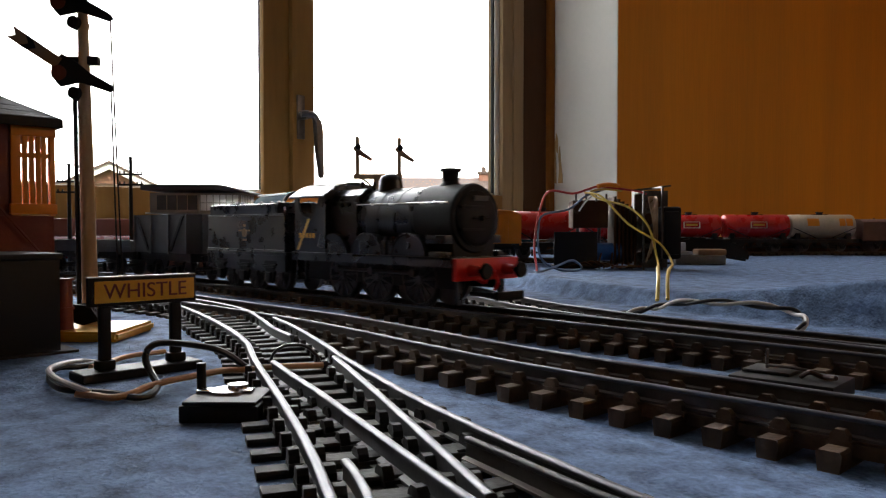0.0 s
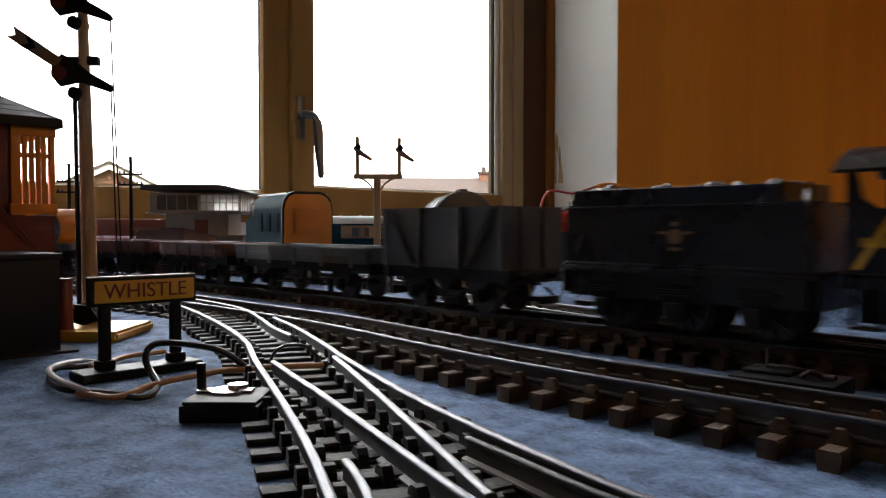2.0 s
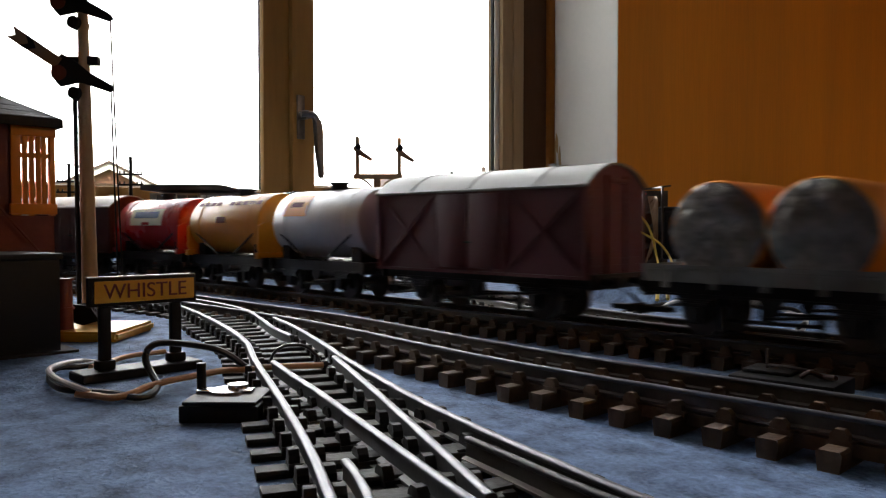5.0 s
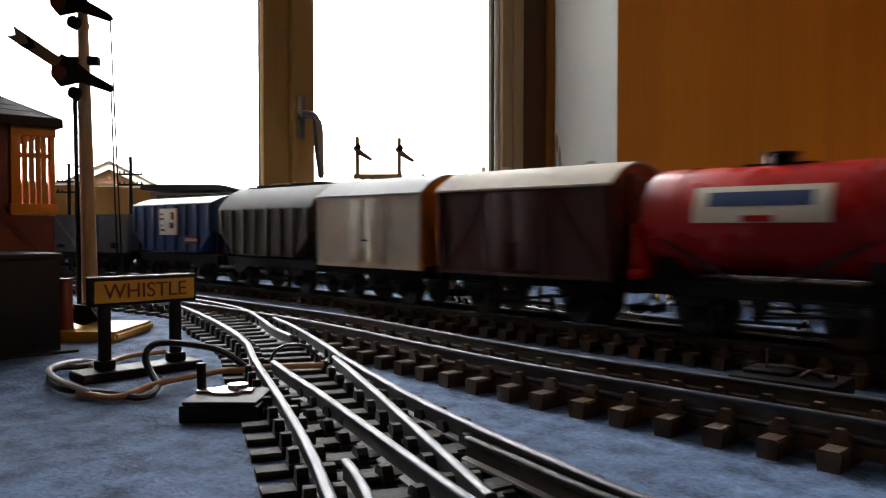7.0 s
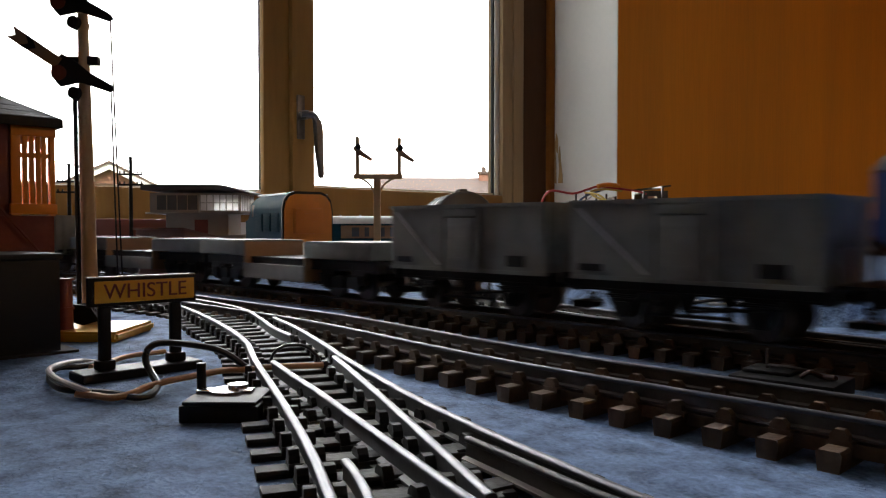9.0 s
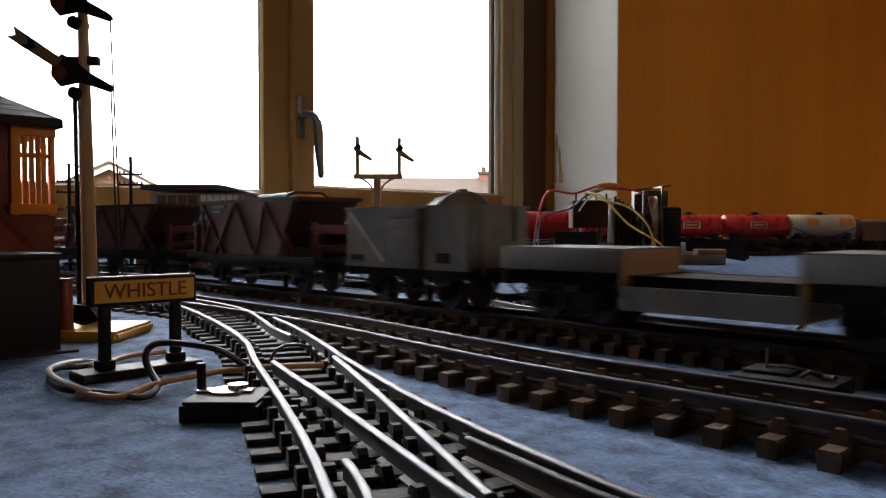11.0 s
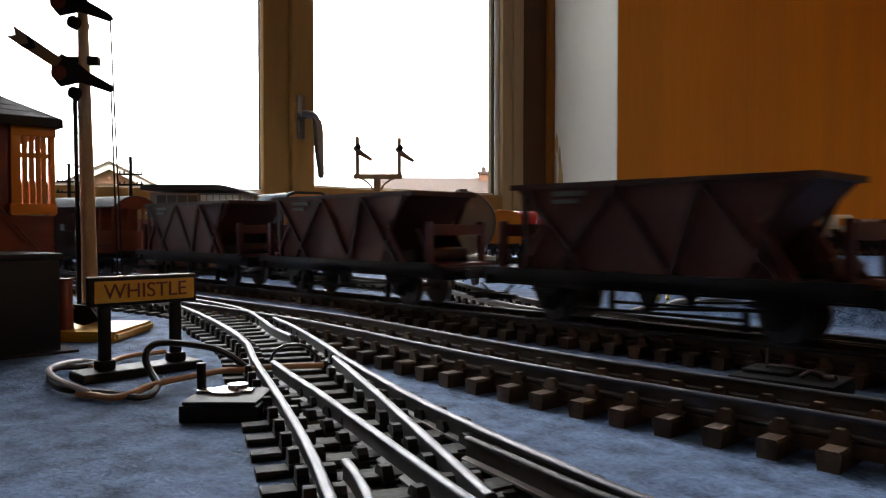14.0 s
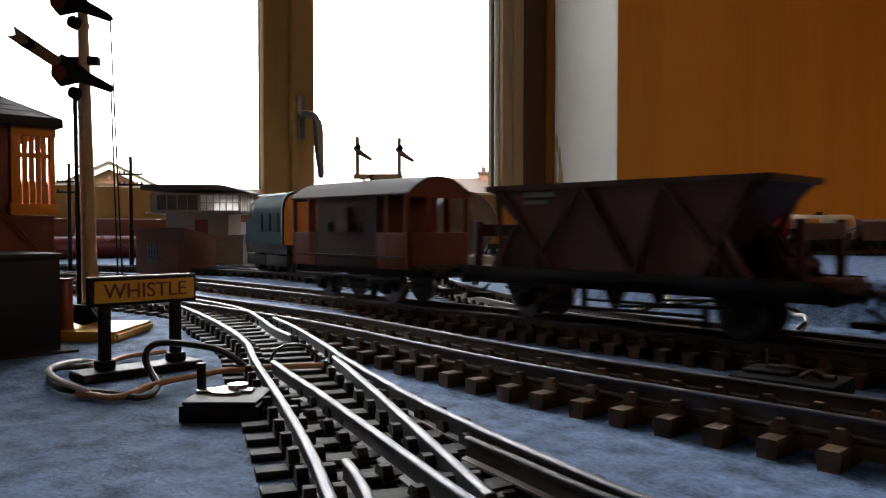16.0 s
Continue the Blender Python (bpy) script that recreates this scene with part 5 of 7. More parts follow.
def tender(L=72.0):
    v = thing("tender", "black six-wheeled coal tender with a lining emblem", "tender", group="wagons of the moving train")
    W = 32.0
    bm = B()
    box(bm, -L / 2, L / 2, -W / 2, W / 2, 16.5, 18, 0.2)
    for y in (-W / 2 + 1.2, W / 2 - 1.2):
        box(bm, -L / 2 + 2, L / 2 - 2, y - 0.5, y + 0.5, 9.5, 16.6)
    box(bm, -L / 2, L / 2, -W / 2 + 3, W / 2 - 3, 9, 16.6)
    part("frame", bm, BLACK, v)
    bm = B()
    prism(bm, [(-L / 2 + 1, 18), (L / 2 - 2, 18), (L / 2 - 2, 35), (-L / 2 + 1, 35)], "y", -W / 2 + 0.5, W / 2 - 0.5)
    box(bm, -L / 2 + 0.8, L / 2 - 1.8, -W / 2 + 0.2, W / 2 - 0.2, 34.6, 35.2)
    part("tank", bm, BLACK, v, soft=False)
    for y in (-W / 2 + 1, W / 2 - 1):
        bm = B()
        prism(bm, [(-L / 2 + 3, 35), (L / 2 - 8, 35), (L / 2 - 8, 39), (-L / 2 + 3, 38.6)], "y", y - 0.5, y + 0.5)
        part("coal_rail", bm, BLACK, v, soft=False)
    for o in (-1, 1):
        for z in (18.6, 34.6):
            bm = B()
            rod(bm, (-L / 2 + 1, o * (W / 2 - 0.4), z), (L / 2 - 2, o * (W / 2 - 0.4), z), 0.45, seg=8)
            part("beading", bm, BLACK, v)
        bm = B()
        prism(bm, [(o * (W / 2 - 1.4), 35), (o * (W / 2 - 0.4), 35), (o * (W / 2 + 0.1), 39.4), (o * (W / 2 - 0.8), 39.6)], "x", -L / 2 + 4, L / 2 - 9)
        part("coping", bm, BLACK, v, "flared black coping")
    bm = B()
    prism(bm, [(-L / 2 + 3, 35), (-L / 2 + 4, 35), (-L / 2 + 4, 38.6), (-L / 2 + 3, 38.6)], "y", -W / 2 + 1, W / 2 - 1)
    part("bulkhead", bm, BLACK, v, soft=False)
    bm = B()
    prism(bm, [(L / 2 - 9, 35), (L / 2 - 8, 35), (L / 2 - 8, 40), (L / 2 - 9, 40)], "y", -W / 2 + 1, W / 2 - 1)
    part("bulkhead", bm, BLACK, v, soft=False)
    bm = B()
    rng = random.Random(4)
    for i in range(150):
        x, y = rng.uniform(-L / 2 + 5, L / 2 - 10), rng.uniform(-12, 12)
        z = 36.0 + 3.6 * (1 - abs(y) / 14) + rng.uniform(-1, 1)
        bmesh.ops.create_icosphere(bm, subdivisions=1, radius=rng.uniform(1.2, 2.6), matrix=Matrix.LocRotScale((x, y, z), Euler((i, 2 * i, 3 * i)), (1, rng.uniform(0.6, 1), 0.8)))
    tagged(part("coal", bm, COAL, v, "heaped black coal", False), kind="stuff")
    for o in (-1, 1):
        y = o * (W / 2 - 0.35)
        bm = B()
        rod(bm, (0, y - 0.15, 26.5), (0, y + 0.15, 26.5), 2.0, seg=16)
        for x, z, w, h in ((-3.6, 27.5, 2.4, 0.8), (3.6, 27.5, 2.4, 0.8), (0, 29.8, 1.6, 1.2), (0, 23.2, 3.2, 0.9)):
            box(bm, x - w / 2, x + w / 2, y - 0.15, y + 0.15, z - h / 2, z + h / 2)
        part("emblem", bm, UMBER, v, "plain faded emblem")
        for x in (-22, 0, 22):
            bm = B()
            yy = o * (W / 2 - 1)
            prism(bm, [(x - 5, 14), (x + 5, 14), (x + 2, 4), (x - 2, 4)], "y", yy - 0.5, yy + 0.5)
            box(bm, x - 2, x + 2, min(yy, yy + o * 2), max(yy, yy + o * 2), 4.5, 9, 0.3)
            for i in range(3):
                box(bm, x - 5.5 + i, x + 5.5 - i, min(yy, yy + o * 1.4), max(yy, yy + o * 1.4), 12 - 0.7 * i, 12.5 - 0.7 * i)
            part("axle_guard", bm, DARK, v)
        bm = B()
        rod(bm, (L / 2 - 2.5, o * (W / 2 - 1), 20), (L / 2 - 2.5, o * (W / 2 - 1), 38), 0.4, seg=6)
        part("handrail", bm, STEEL, v)
    for x in (-22, 0, 22):
        wheelset(v, x, 7.0, 10)
    bm = B()
    box(bm, -L / 2 - 1, -L / 2 + 0.5, -W / 2 + 1, W / 2 - 1, 10, 16.5, 0.2)
    for y in (-8, 8):
        rod(bm, (-L / 2 - 1, y, 13), (-L / 2 - 6, y, 13), 1.2, seg=10)
    box(bm, -L / 2 - 6, -L / 2, -2, 2, 4.5, 6)
    part("rear_beam", bm, DARK, v)
    return v


# front and rear of each vehicle behind the zero mark of the train, millimetres
TRAIN = []


def consist():
    a = TRAIN.append
    loco, rods = locomotive()
    a((loco, -180, -277, 46))
    a((tender(), -283, -354, 44))
    a((open_wagon(59, "dark grey seven-plank open wagon with diagonal strapping", paint("charcoal_wagon", (0.075, 0.075, 0.073), 0.6, spec=0.25, vary=0.25, dirt=0.2)), -379, -438, 32))
    a((low_wagon(99, "long dark grey dropside wagon, empty", paint("dark_grey_wagon", (0.09, 0.09, 0.088), 0.55, spec=0.3, dirt=0.2)), -448, -547, 58))
    rb = paint("red_brown_wagon", (0.115, 0.04, 0.026), 0.55, dirt=0.3)
    a((low_wagon(70, "short red-brown dropside wagon, empty", rb), -560, -630, 40))
    a((low_wagon(70, "short red-brown dropside wagon, empty", rb), -644, -714, 40))
    flat = low_wagon(67, "grey flat wagon that carries two drums", GREY, 19.0)
    a((flat, -729, -796, 38))
    drums = drum_load(flat)
    a((van(94, "parcels_van", "crimson parcels van with crossed bracing and grey roof", CRIMSON, CRIMSON, ROOF), -815, -909, 53))
    orange_disc = [(ORANGE, -22, -5, 12, 55, 0.25), (RUST, -18, -9, 28, 38, 0.35)]
    a((tank_wagon(66, "silver-grey tank wagon with an orange emblem", TANKGREY, None, plate=orange_disc), -921, -987, 36))
    bars = [(RUST, -29 + 6.2 * i, -24 + 6.2 * i, 38, 48, 0.2) for i in range(10) if i not in (4,)] + [(RUST, -5, 4, 2, 14, 0.2)]
    a((tank_wagon(72, "orange-yellow tank wagon with faded red lettering", YELLOWTANK, None, plate=bars, ends=True), -995, -1067, 39))
    a((tank_wagon(70, "red tank wagon with a cream and blue panel", TANKRED, None, ends=True, plate=[(CREAM, -17, 17, -2, 36, 0.2), (BLUE, -13, 13, 14, 29, 0.32), (TANKRED, -4, 4, -1, 5, 0.34)]), -1080, -1150, 37))
    # rust-red end colour holds the orange light falling on maroon planks
    a((van(69, "goods_van", "maroon goods van, its planked end coloured rust-red as if lit", MAROON, RUST, CREAMROOF, ribs="z"), -1157, -1226, 38))
    # cream ends, with the warm light on them put into an orange colour
    a((van(62, "insulated_van", "cream planked insulated van, its end coloured orange as if lit", CREAM, ORANGE, ROOF, ribs="", plank_n=13), -1236, -1297, 36))
    a((grain_wagon(78, "olive grey ribbed grain hopper with rounded roof", OLIVE, OLIVE, OLIVE, rise=10, eave=38), -1302, -1380, 46))
    a((grain_wagon(90, "blue ribbed grain hopper with cream notice panel", BLUE, ROOFDARK, BLUE, True, rise=4.2, eave=41.5), -1388, -1478, 54))
    a((mineral_wagon(71, "grey steel mineral wagon with white stripe"), -1488, -1559, 39))
    a((mineral_wagon(71, "grey steel mineral wagon with white stripe"), -1569, -1640, 39))
    a((well_wagon(137, "grey bogie well wagon with planked decks, empty"), -1652, -1789, 93))
    a((well_wagon(137, "grey bogie well wagon with planked decks, empty"), -1797, -1934, 93))
    a((mineral_wagon(66, "grey steel mineral wagon with white stripe"), -1950, -2016, 36))
    for rear in (-2132, -2275, -2410, -2549, -2681):
        a((hopper_wagon("brown ore hopper wagon with sloping ends and braced sides"), rear + 98, rear - 20, 70))
    a((brake_van(74, "maroon goods brake van, verandah ends coloured as if lit orange"), -2727, -2801, 40))
    return loco, rods, flat, drums


LOCO, RODS, FLAT, DRUMS = consist()


# ---------------------------------------------------------------- standing things
VIEW = 45.7   # turn of things that stand square to the viewpoint


def plan(across, away, z=0.0, turn=0.0):
    """A pose from millimetres across and away, as the layout is seen from its edge."""
    c, s = math.cos(radians(VIEW)), math.sin(radians(VIEW))
    return pose((c * across - s * away) / 1000, (s * across + c * away) / 1000, z / 1000, 0, 0, VIEW + turn)


def lay(ob, m):
    ob.matrix_world = m
    return ob


def semaphore_arm(p, x, z, k=1.0, tip=-1):
    """Fishtailed lower-quadrant arm in the off position, with its spectacle and counterweight."""
    a = radians(-33 if tip < 0 else 33)
    def at(u, v):
        u, v = u * k, v * k
        return (x + u * math.cos(a) - v * math.sin(a), z + u * math.sin(a) + v * math.cos(a))
    bm = B()
    prism(bm, [at(*q) for q in ((-24, -1.6), (-21.8, 0.4), (-24, 2.4), (-6, 2.0), (-6, -1.6))], "y", -3.4, -2.9)
    part("blade", bm, UMBER, p, "weathered fishtail blade")
    bm = B()
    prism(bm, [at(*q) for q in ((-19.2, -1.7), (-16.9, 0.3), (-19.2, 2.3), (-16.6, 2.25), (-14.2, 0.3), (-16.6, -1.7))], "y", -3.55, -3.4)
    part("chevron", bm, DARK, p)
    bm = B()
    prism(bm, [at(*q) for q in ((-7, 3.2), (-3, 3.6), (2.5, 3.0), (11, 3.4), (12.4, 2.6), (11.8, 1.2), (2.5, -1.2), (-2, -5.6), (-6, -4.4), (-8, -1))], "y", -3.1, -2.2)
    c = at(-4.4, -2.2)
    part("spectacle", bm, DARK, p)
    bm = B()
    rod(bm, (c[0], -3.7, c[1]), (c[0], -3.1, c[1]), 2.3 * k, seg=18)
    part("lens", bm, RUST, p, "dull red spectacle lens")
    return at(11.6, 2.2)


def tall_signal():
    s = lay(thing("semaphore_signal", "tall cream-post semaphore signal with two lowered arms", "railway signal"), plan(-111.6, 243))
    bm = B()
    prism(bm, [(-9, -19), (17, -19), (17, 10), (-9, 10)], "z", 0, 3)
    bmesh.ops.bevel(bm, geom=bm.edges[:], offset=0.8, segments=2, affect="EDGES")
    part("base", bm, YELLOW, s, "yellow moulded base")
    bm = B()
    rod(bm, (0.8, 0, 3), (-1.0, 0, 128), 2.5, 1.25, 16)
    rod(bm, (0.8, 0, 3), (0.75, 0, 7), 3.2, 2.6, 16)
    part("post", bm, TIMBER, s, "pale tapered post")
    for z in (80.5, 102.2):
        end = semaphore_arm(s, -1.8, z)
        bm = B()
        rod(bm, (end[0], -2.8, end[1]), (end[0] + (1.3 if z < 90 else 2.7), -2.4, 18), 0.26, seg=6)
        part("wire", bm, DARK, s)
        bm = B()
        rod(bm, (-2.5, -3, z - 5.5), (-1.5, 3, z - 5.5), 2.0, seg=12)
        part("pivot", bm, DARK, s)
        bm = B()
        box(bm, -7.2, -1.5, -1.8, 1.2, z + 4.2, z + 6.0, 0.4)
        box(bm, 1.0, 4.4, -1.4, 1.4, z + 3.4, z + 6.2, 0.5)
        part("lamp_bracket", bm, DARK, s)
    bm = B()
    for x in (-3.6, -2.0):
        rod(bm, (x - 0.6, 3, 3), (x - 1.2, 3, 76), 0.75, seg=6)
    part("ladder_stringer", bm, DARK, s)
    for i in range(14):
        bm = B()
        z = 6 + i * 5.2
        rod(bm, (-4.2 - 0.008 * z, 3, z), (-1.0 - 0.008 * z, 3, z), 0.45, seg=6)
        part("ladder_rung", bm, DARK, s)
    bm = B()
    tube(bm, [(-14, -4, 8), (-6, -5, 9), (0, -6, 7.5), (5, -6, 8)], 1.4)
    ball(bm, (1.5, -6, 7.2), 3.4, (1.2, 0.6, 0.9))
    box(bm, -12, -4, -6, -3, 7.5, 10, 0.6)
    prism(bm, [(-6, 10.5), (4, 9.5), (7, 5), (2, 3.6), (-3, 5)], "y", -8, -6.5)
    rod(bm, (3, 0, 3), (3, 0, 8), 1.6, seg=12)
    part("crank_lever", bm, DARK, s)


def signal_cabin():
    s = lay(thing("signal_cabin", "brick signal cabin with orange window frame and slate roof", "signal cabin"), pose(-0.2547, 0.0811, 0, 0, 0, 90))
    bm = B()
    box(bm, -110, 0, 0, 46, 0, 37, 0.3)
    box(bm, -110, -11.8, 0.5, 46, 37, 66)
    part("wall", bm, BRICK, s, "dark red brick wall", False)
    bm = B()
    box(bm, -12.5, 0.6, -1.2, 3, 37.4, 40.6, 0.3)
    part("sill", bm, ORANGE, s, "orange window sill")
    bm = B()
    box(bm, -12, -9.3, -0.5, 2, 37, 65, 0.2)
    box(bm, -1.2, 0.3, -0.5, 2, 37, 65, 0.2)
    box(bm, -12, 0.6, -0.7, 2, 61.0, 65.5, 0.2)
    box(bm, -1.2, 0.3, 2, 46, 61.5, 65)
    box(bm, -1.2, 0.3, 43, 46, 37, 65)
    part("window_frame", bm, ORANGE, s, "orange window frame")
    for i, x in enumerate((-8.0, -6.1, -4.3, -2.7)):
        bm = B()
        box(bm, x - 0.65, x + 0.65, 0, 1.4, 38, 61.5, 0.15)
        part("glazing_bar", bm, ORANGE, s)
    bm = B()
    box(bm, -9.3, -1.2, 0.1, 1.2, 54.4, 56, 0.15)
    part("transom", bm, ORANGE, s)
    bm = B()
    vs = [bm.verts.new(p) for p in ((-114, -3, 65.5), (1.2, -3, 65.5), (1.2, 49, 65.5), (-114, 49, 65.5), (-84, 23, 92), (-30, 23, 81))]
    for f in ((0, 1, 5, 4), (1, 2, 5), (2, 3, 4, 5), (3, 0, 4), (3, 2, 1, 0)):
        bm.faces.new([vs[i] for i in f])
    part("roof", bm, SLATE, s, "dark slate roof", False)
    a, b = Vector((1.2, -3.2, 66)), Vector((-30, 22.5, 81.6))
    for j in range(9):
        bm = B()
        t0 = j / 9
        p0, p1 = Vector((-114, -3.2, 66)).lerp(Vector((-84, 22.5, 92.6)), t0), a.lerp(b, t0)
        q0, q1 = Vector((-114, -3.2, 66)).lerp(Vector((-84, 22.5, 92.6)), t0 + 0.12), a.lerp(b, t0 + 0.12)
        vs = [bm.verts.new(p + Vector((0, -0.25, h))) for h in (0.0, 0.55) for p in (p0, p1, q1, q0)]
        for f in ((4, 5, 6, 7), (0, 1, 5, 4), (1, 2, 6, 5)):
            bm.faces.new([vs[i] for i in f])
        part("slate_course", bm, SLATE, s, soft=False)
    bm = B()
    box(bm, -114, 1.6, -3.6, -2.6, 63.6, 66.4, 0.3)
    box(bm, 0.8, 1.8, -3.6, 49, 63.6, 66.4, 0.3)
    part("gutter", bm, DARK, s)
    bm = B()
    rod(bm, (-24, -1.4, 50), (-4, -1.4, 25), 0.35, seg=6)
    part("stair_rail", bm, BRICK, s)
    b = lay(thing("equipment_box", "matt black box with an overhanging lid", "equipment box"), pose(-0.2185, 0.0708, 0, 0, 0, 90))
    bm = B()
    box(bm, -52, 0, 0, 26, 0, 25, 0.4)
    part("body", bm, DARK, b)
    bm = B()
    box(bm, -53, 0.6, -0.8, 27, 25, 26.6, 0.4)
    part("lid", bm, DARK, b)
    bm = B()
    box(bm, -56, 4, -2, 29, -0.4, 0.7, 0.3)
    part("plinth", bm, DARK, b)
    d = lay(thing("oil_drum", "small red drum beside the signal cabin", "drum"), plan(-113.5, 231))
    bm = B()
    rod(bm, (0, 0, 0), (0, 0, 18), 2.8, 2.4, seg=20)
    part("shell", bm, BRICK, d)
    bm = B()
    for z in (0.5, 9, 17.6):
        rod(bm, (0, 0, z), (0, 0, z + 0.6), 3.0, seg=20)
    part("hoop", bm, BRICK, d)


def whistle_sign():
    s = lay(thing("whistle_sign", "yellow and black whistle board on two black posts", "railway sign"), pose(-0.175, 0.0622, 0))
    bm = B()
    prism(bm, [(-3.2, -3), (5.2, -3), (4.0, 25), (-3.0, 25)], "z", 0, 2.0)
    bmesh.ops.bevel(bm, geom=bm.edges[:], offset=0.3, segments=1, affect="EDGES")
    part("plinth", bm, DARK, s)
    for y in (3.6, 20.0):
        bm = B()
        box(bm, -0.9, 0.9, y - 1.2, y + 1.2, 1.8, 18, 0.25)
        box(bm, -1.6, 1.6, y - 1.9, y + 1.9, 1.8, 4, 0.4)
        part("post", bm, DARK, s)
    bm = B()
    box(bm, 0.8, 2.2, -0.6, 24.2, 16.0, 22.4, 0.25)
    part("board", bm, DARK, s, "black edged board")
    bm = B()
    box(bm, 2.1, 2.5, 0.7, 23.6, 16.8, 21.6, 0.1)
    part("face", bm, YELLOW, s, "yellow sign face")
    bm = B()
    box(bm, 0.9, 2.1, -0.5, 24.1, 22.35, 22.6)
    part("top_edge", bm, LIGHTGREY, s, "pale top edge")
    lettering("lettering", "WHISTLE", 0.0047, BRICK, s, pose(0.0026, 0.01215, 0.01915, 90, 0, 90))


def wires_near():
    bm = B()
    tube(bm, [(-149, 88, 2.4), (-150.4, 86.2, 3.4), (-151.2, 83, 6), (-151.7, 78.7, 8), (-157.3, 72.6, 9), (-158.6, 69.2, 8.5), (-158.8, 68, 6), (-155.5, 67.8, 3.5), (-150.7, 66.9, 2), (-146.3, 63.8, 1.1), (-146.4, 60.7, 0.9), (-153, 59, 0.9), (-159, 55, 1.1), (-164, 52.6, 1.3), (-178, 55.2, 1.0), (-186, 59.4, 1.6), (-187, 65, 1.2), (-191.7, 73, 1)], 0.72)
    single("black_wire", bm, WIRE_BLACK, "thick black wire looped on the felt", "wire")
    bm = B()
    tube(bm, [(-195.4, 88.9, 1), (-193.4, 78.9, 1.2), (-189.7, 72.6, 1), (-184, 66, 1.2)], 0.65)
    single("tan_wire", bm, WIRE_TAN, "short tan wire end lying on the felt", "wire")
    bm = B()
    tube(bm, [(-157, 53.6, 1), (-153.6, 55.5, 1), (-148.9, 57.4, 1), (-148.4, 61, 1.4), (-149.4, 65.2, 2.2), (-150.3, 72.9, 2.6), (-150.9, 81.5, 2.8), (-149.7, 85.3, 2.6), (-146.3, 90.5, 3), (-143.2, 95.7, 3), (-141.3, 100.6, 2.8)], 0.7)
    single("tan_wire", bm, WIRE_TAN, "tan insulated wire twisted on the felt", "wire")
    bm = B()
    tube(bm, [(-186, 71, 1), (-192.3, 66.8, 1.5), (-184, 59, 2.6), (-180.3, 55.8, 2.2), (-169.9, 54, 2.2), (-158.9, 53.1, 2.6), (-155, 55.4, 1.4)], 0.62)
    single("pale_wire", bm, WIRE_WHITE, "short pale wire beside the sign", "wire")
    bm = B()
    tube(bm, [(-156.5, 96.5, 2.2), (-153.5, 96.1, 5), (-151.1, 97.9, 6.5), (-147, 99.8, 6.5), (-145.3, 102, 4), (-143.6, 101.4, 2.4)], 0.4)
    single("link_wire", bm, WIRE_BLACK, "thin dark link wire across the turnout", "wire")
    m = thing("point_switch", "black point switch plate with a steel lever disc", "point switch", pose(-0.1240, 0.0672, 0, 0, 0, 45))
    bm = B()
    box(bm, -6.6, 7, -4.6, 8.4, 0, 2.9, 0.3)
    box(bm, -6.2, 6.6, -4.2, 8, 2.9, 3.6, 0.3)
    part("plate", bm, DARK, m)
    bm = B()
    rod(bm, (-0.5, 4, 3.6), (-0.5, 4, 4.1), 3.4, seg=24)
    rod(bm, (1, 5, 4.1), (1, 5, 4.9), 1.8, seg=20)
    box(bm, -6, 4, 2.6, 5.4, 3.5, 4.2, 0.2)
    part("lever_disc", bm, STEEL, m, "bright steel lever disc")
    bm = B()
    rod(bm, (-6, 6, 3), (-6, 6, 8.5), 0.85, seg=10)
    part("stop_peg", bm, DARK, m)
    m = thing("point_motor", "dark point motor with a copper contact beside the track", "point motor", pose(-0.066, 0.172, -0.0015, 0, 0, 3))
    bm = B()
    box(bm, -10, 11, -13, 2, 0, 3.6, 0.4)
    box(bm, -9, 1, -8, 1, 3.6, 4.4, 0.3)
    part("case", bm, DARK, m)
    bm = B()
    rod(bm, (-5, -4, 4), (-5, -4, 8.5), 0.4, seg=8)
    tube(bm, [(-5, -4, 5), (0, -5, 5.2), (4, -3, 4.6)], 0.35)
    part("pin", bm, WHEEL, m)
    bm = B()
    tube(bm, [(3, -7, 3.8), (5, -8, 5.2), (7, -6, 4.2), (10, -8, 4.6)], 0.5)
    part("contact", bm, BROWN, m, "copper brown contact")
    bm = B()
    t1 = [(-150, 233, 3), (-144.8, 236.4, 4.5), (-139.9, 240, 5.8), (-131.4, 239.2, 8), (-119.4, 239.5, 9), (-107.9, 242, 9), (-97.2, 243.2, 8), (-91.4, 241.5, 6.5), (-89.1, 237.5, 4.6), (-91.2, 234, 2)]
    way = smooth([Vector(p) for p in t1], 4)
    tube(bm, [(x, y + 0.7 * math.sin(i * 0.75), z + 0.7 * math.cos(i * 0.75)) for i, (x, y, z) in enumerate(way)], 0.62, steps=2)
    single("black_wire", bm, WIRE_BLACK, "black wire of a twisted pair behind the tracks", "wire")
    bm = B()
    tube(bm, [(x, y - 0.7 * math.sin(i * 0.75), z - 0.7 * math.cos(i * 0.75)) for i, (x, y, z) in enumerate(way)], 0.62, steps=2)
    single("white_wire", bm, WIRE_WHITE, "white wire of a twisted pair behind the tracks", "wire")


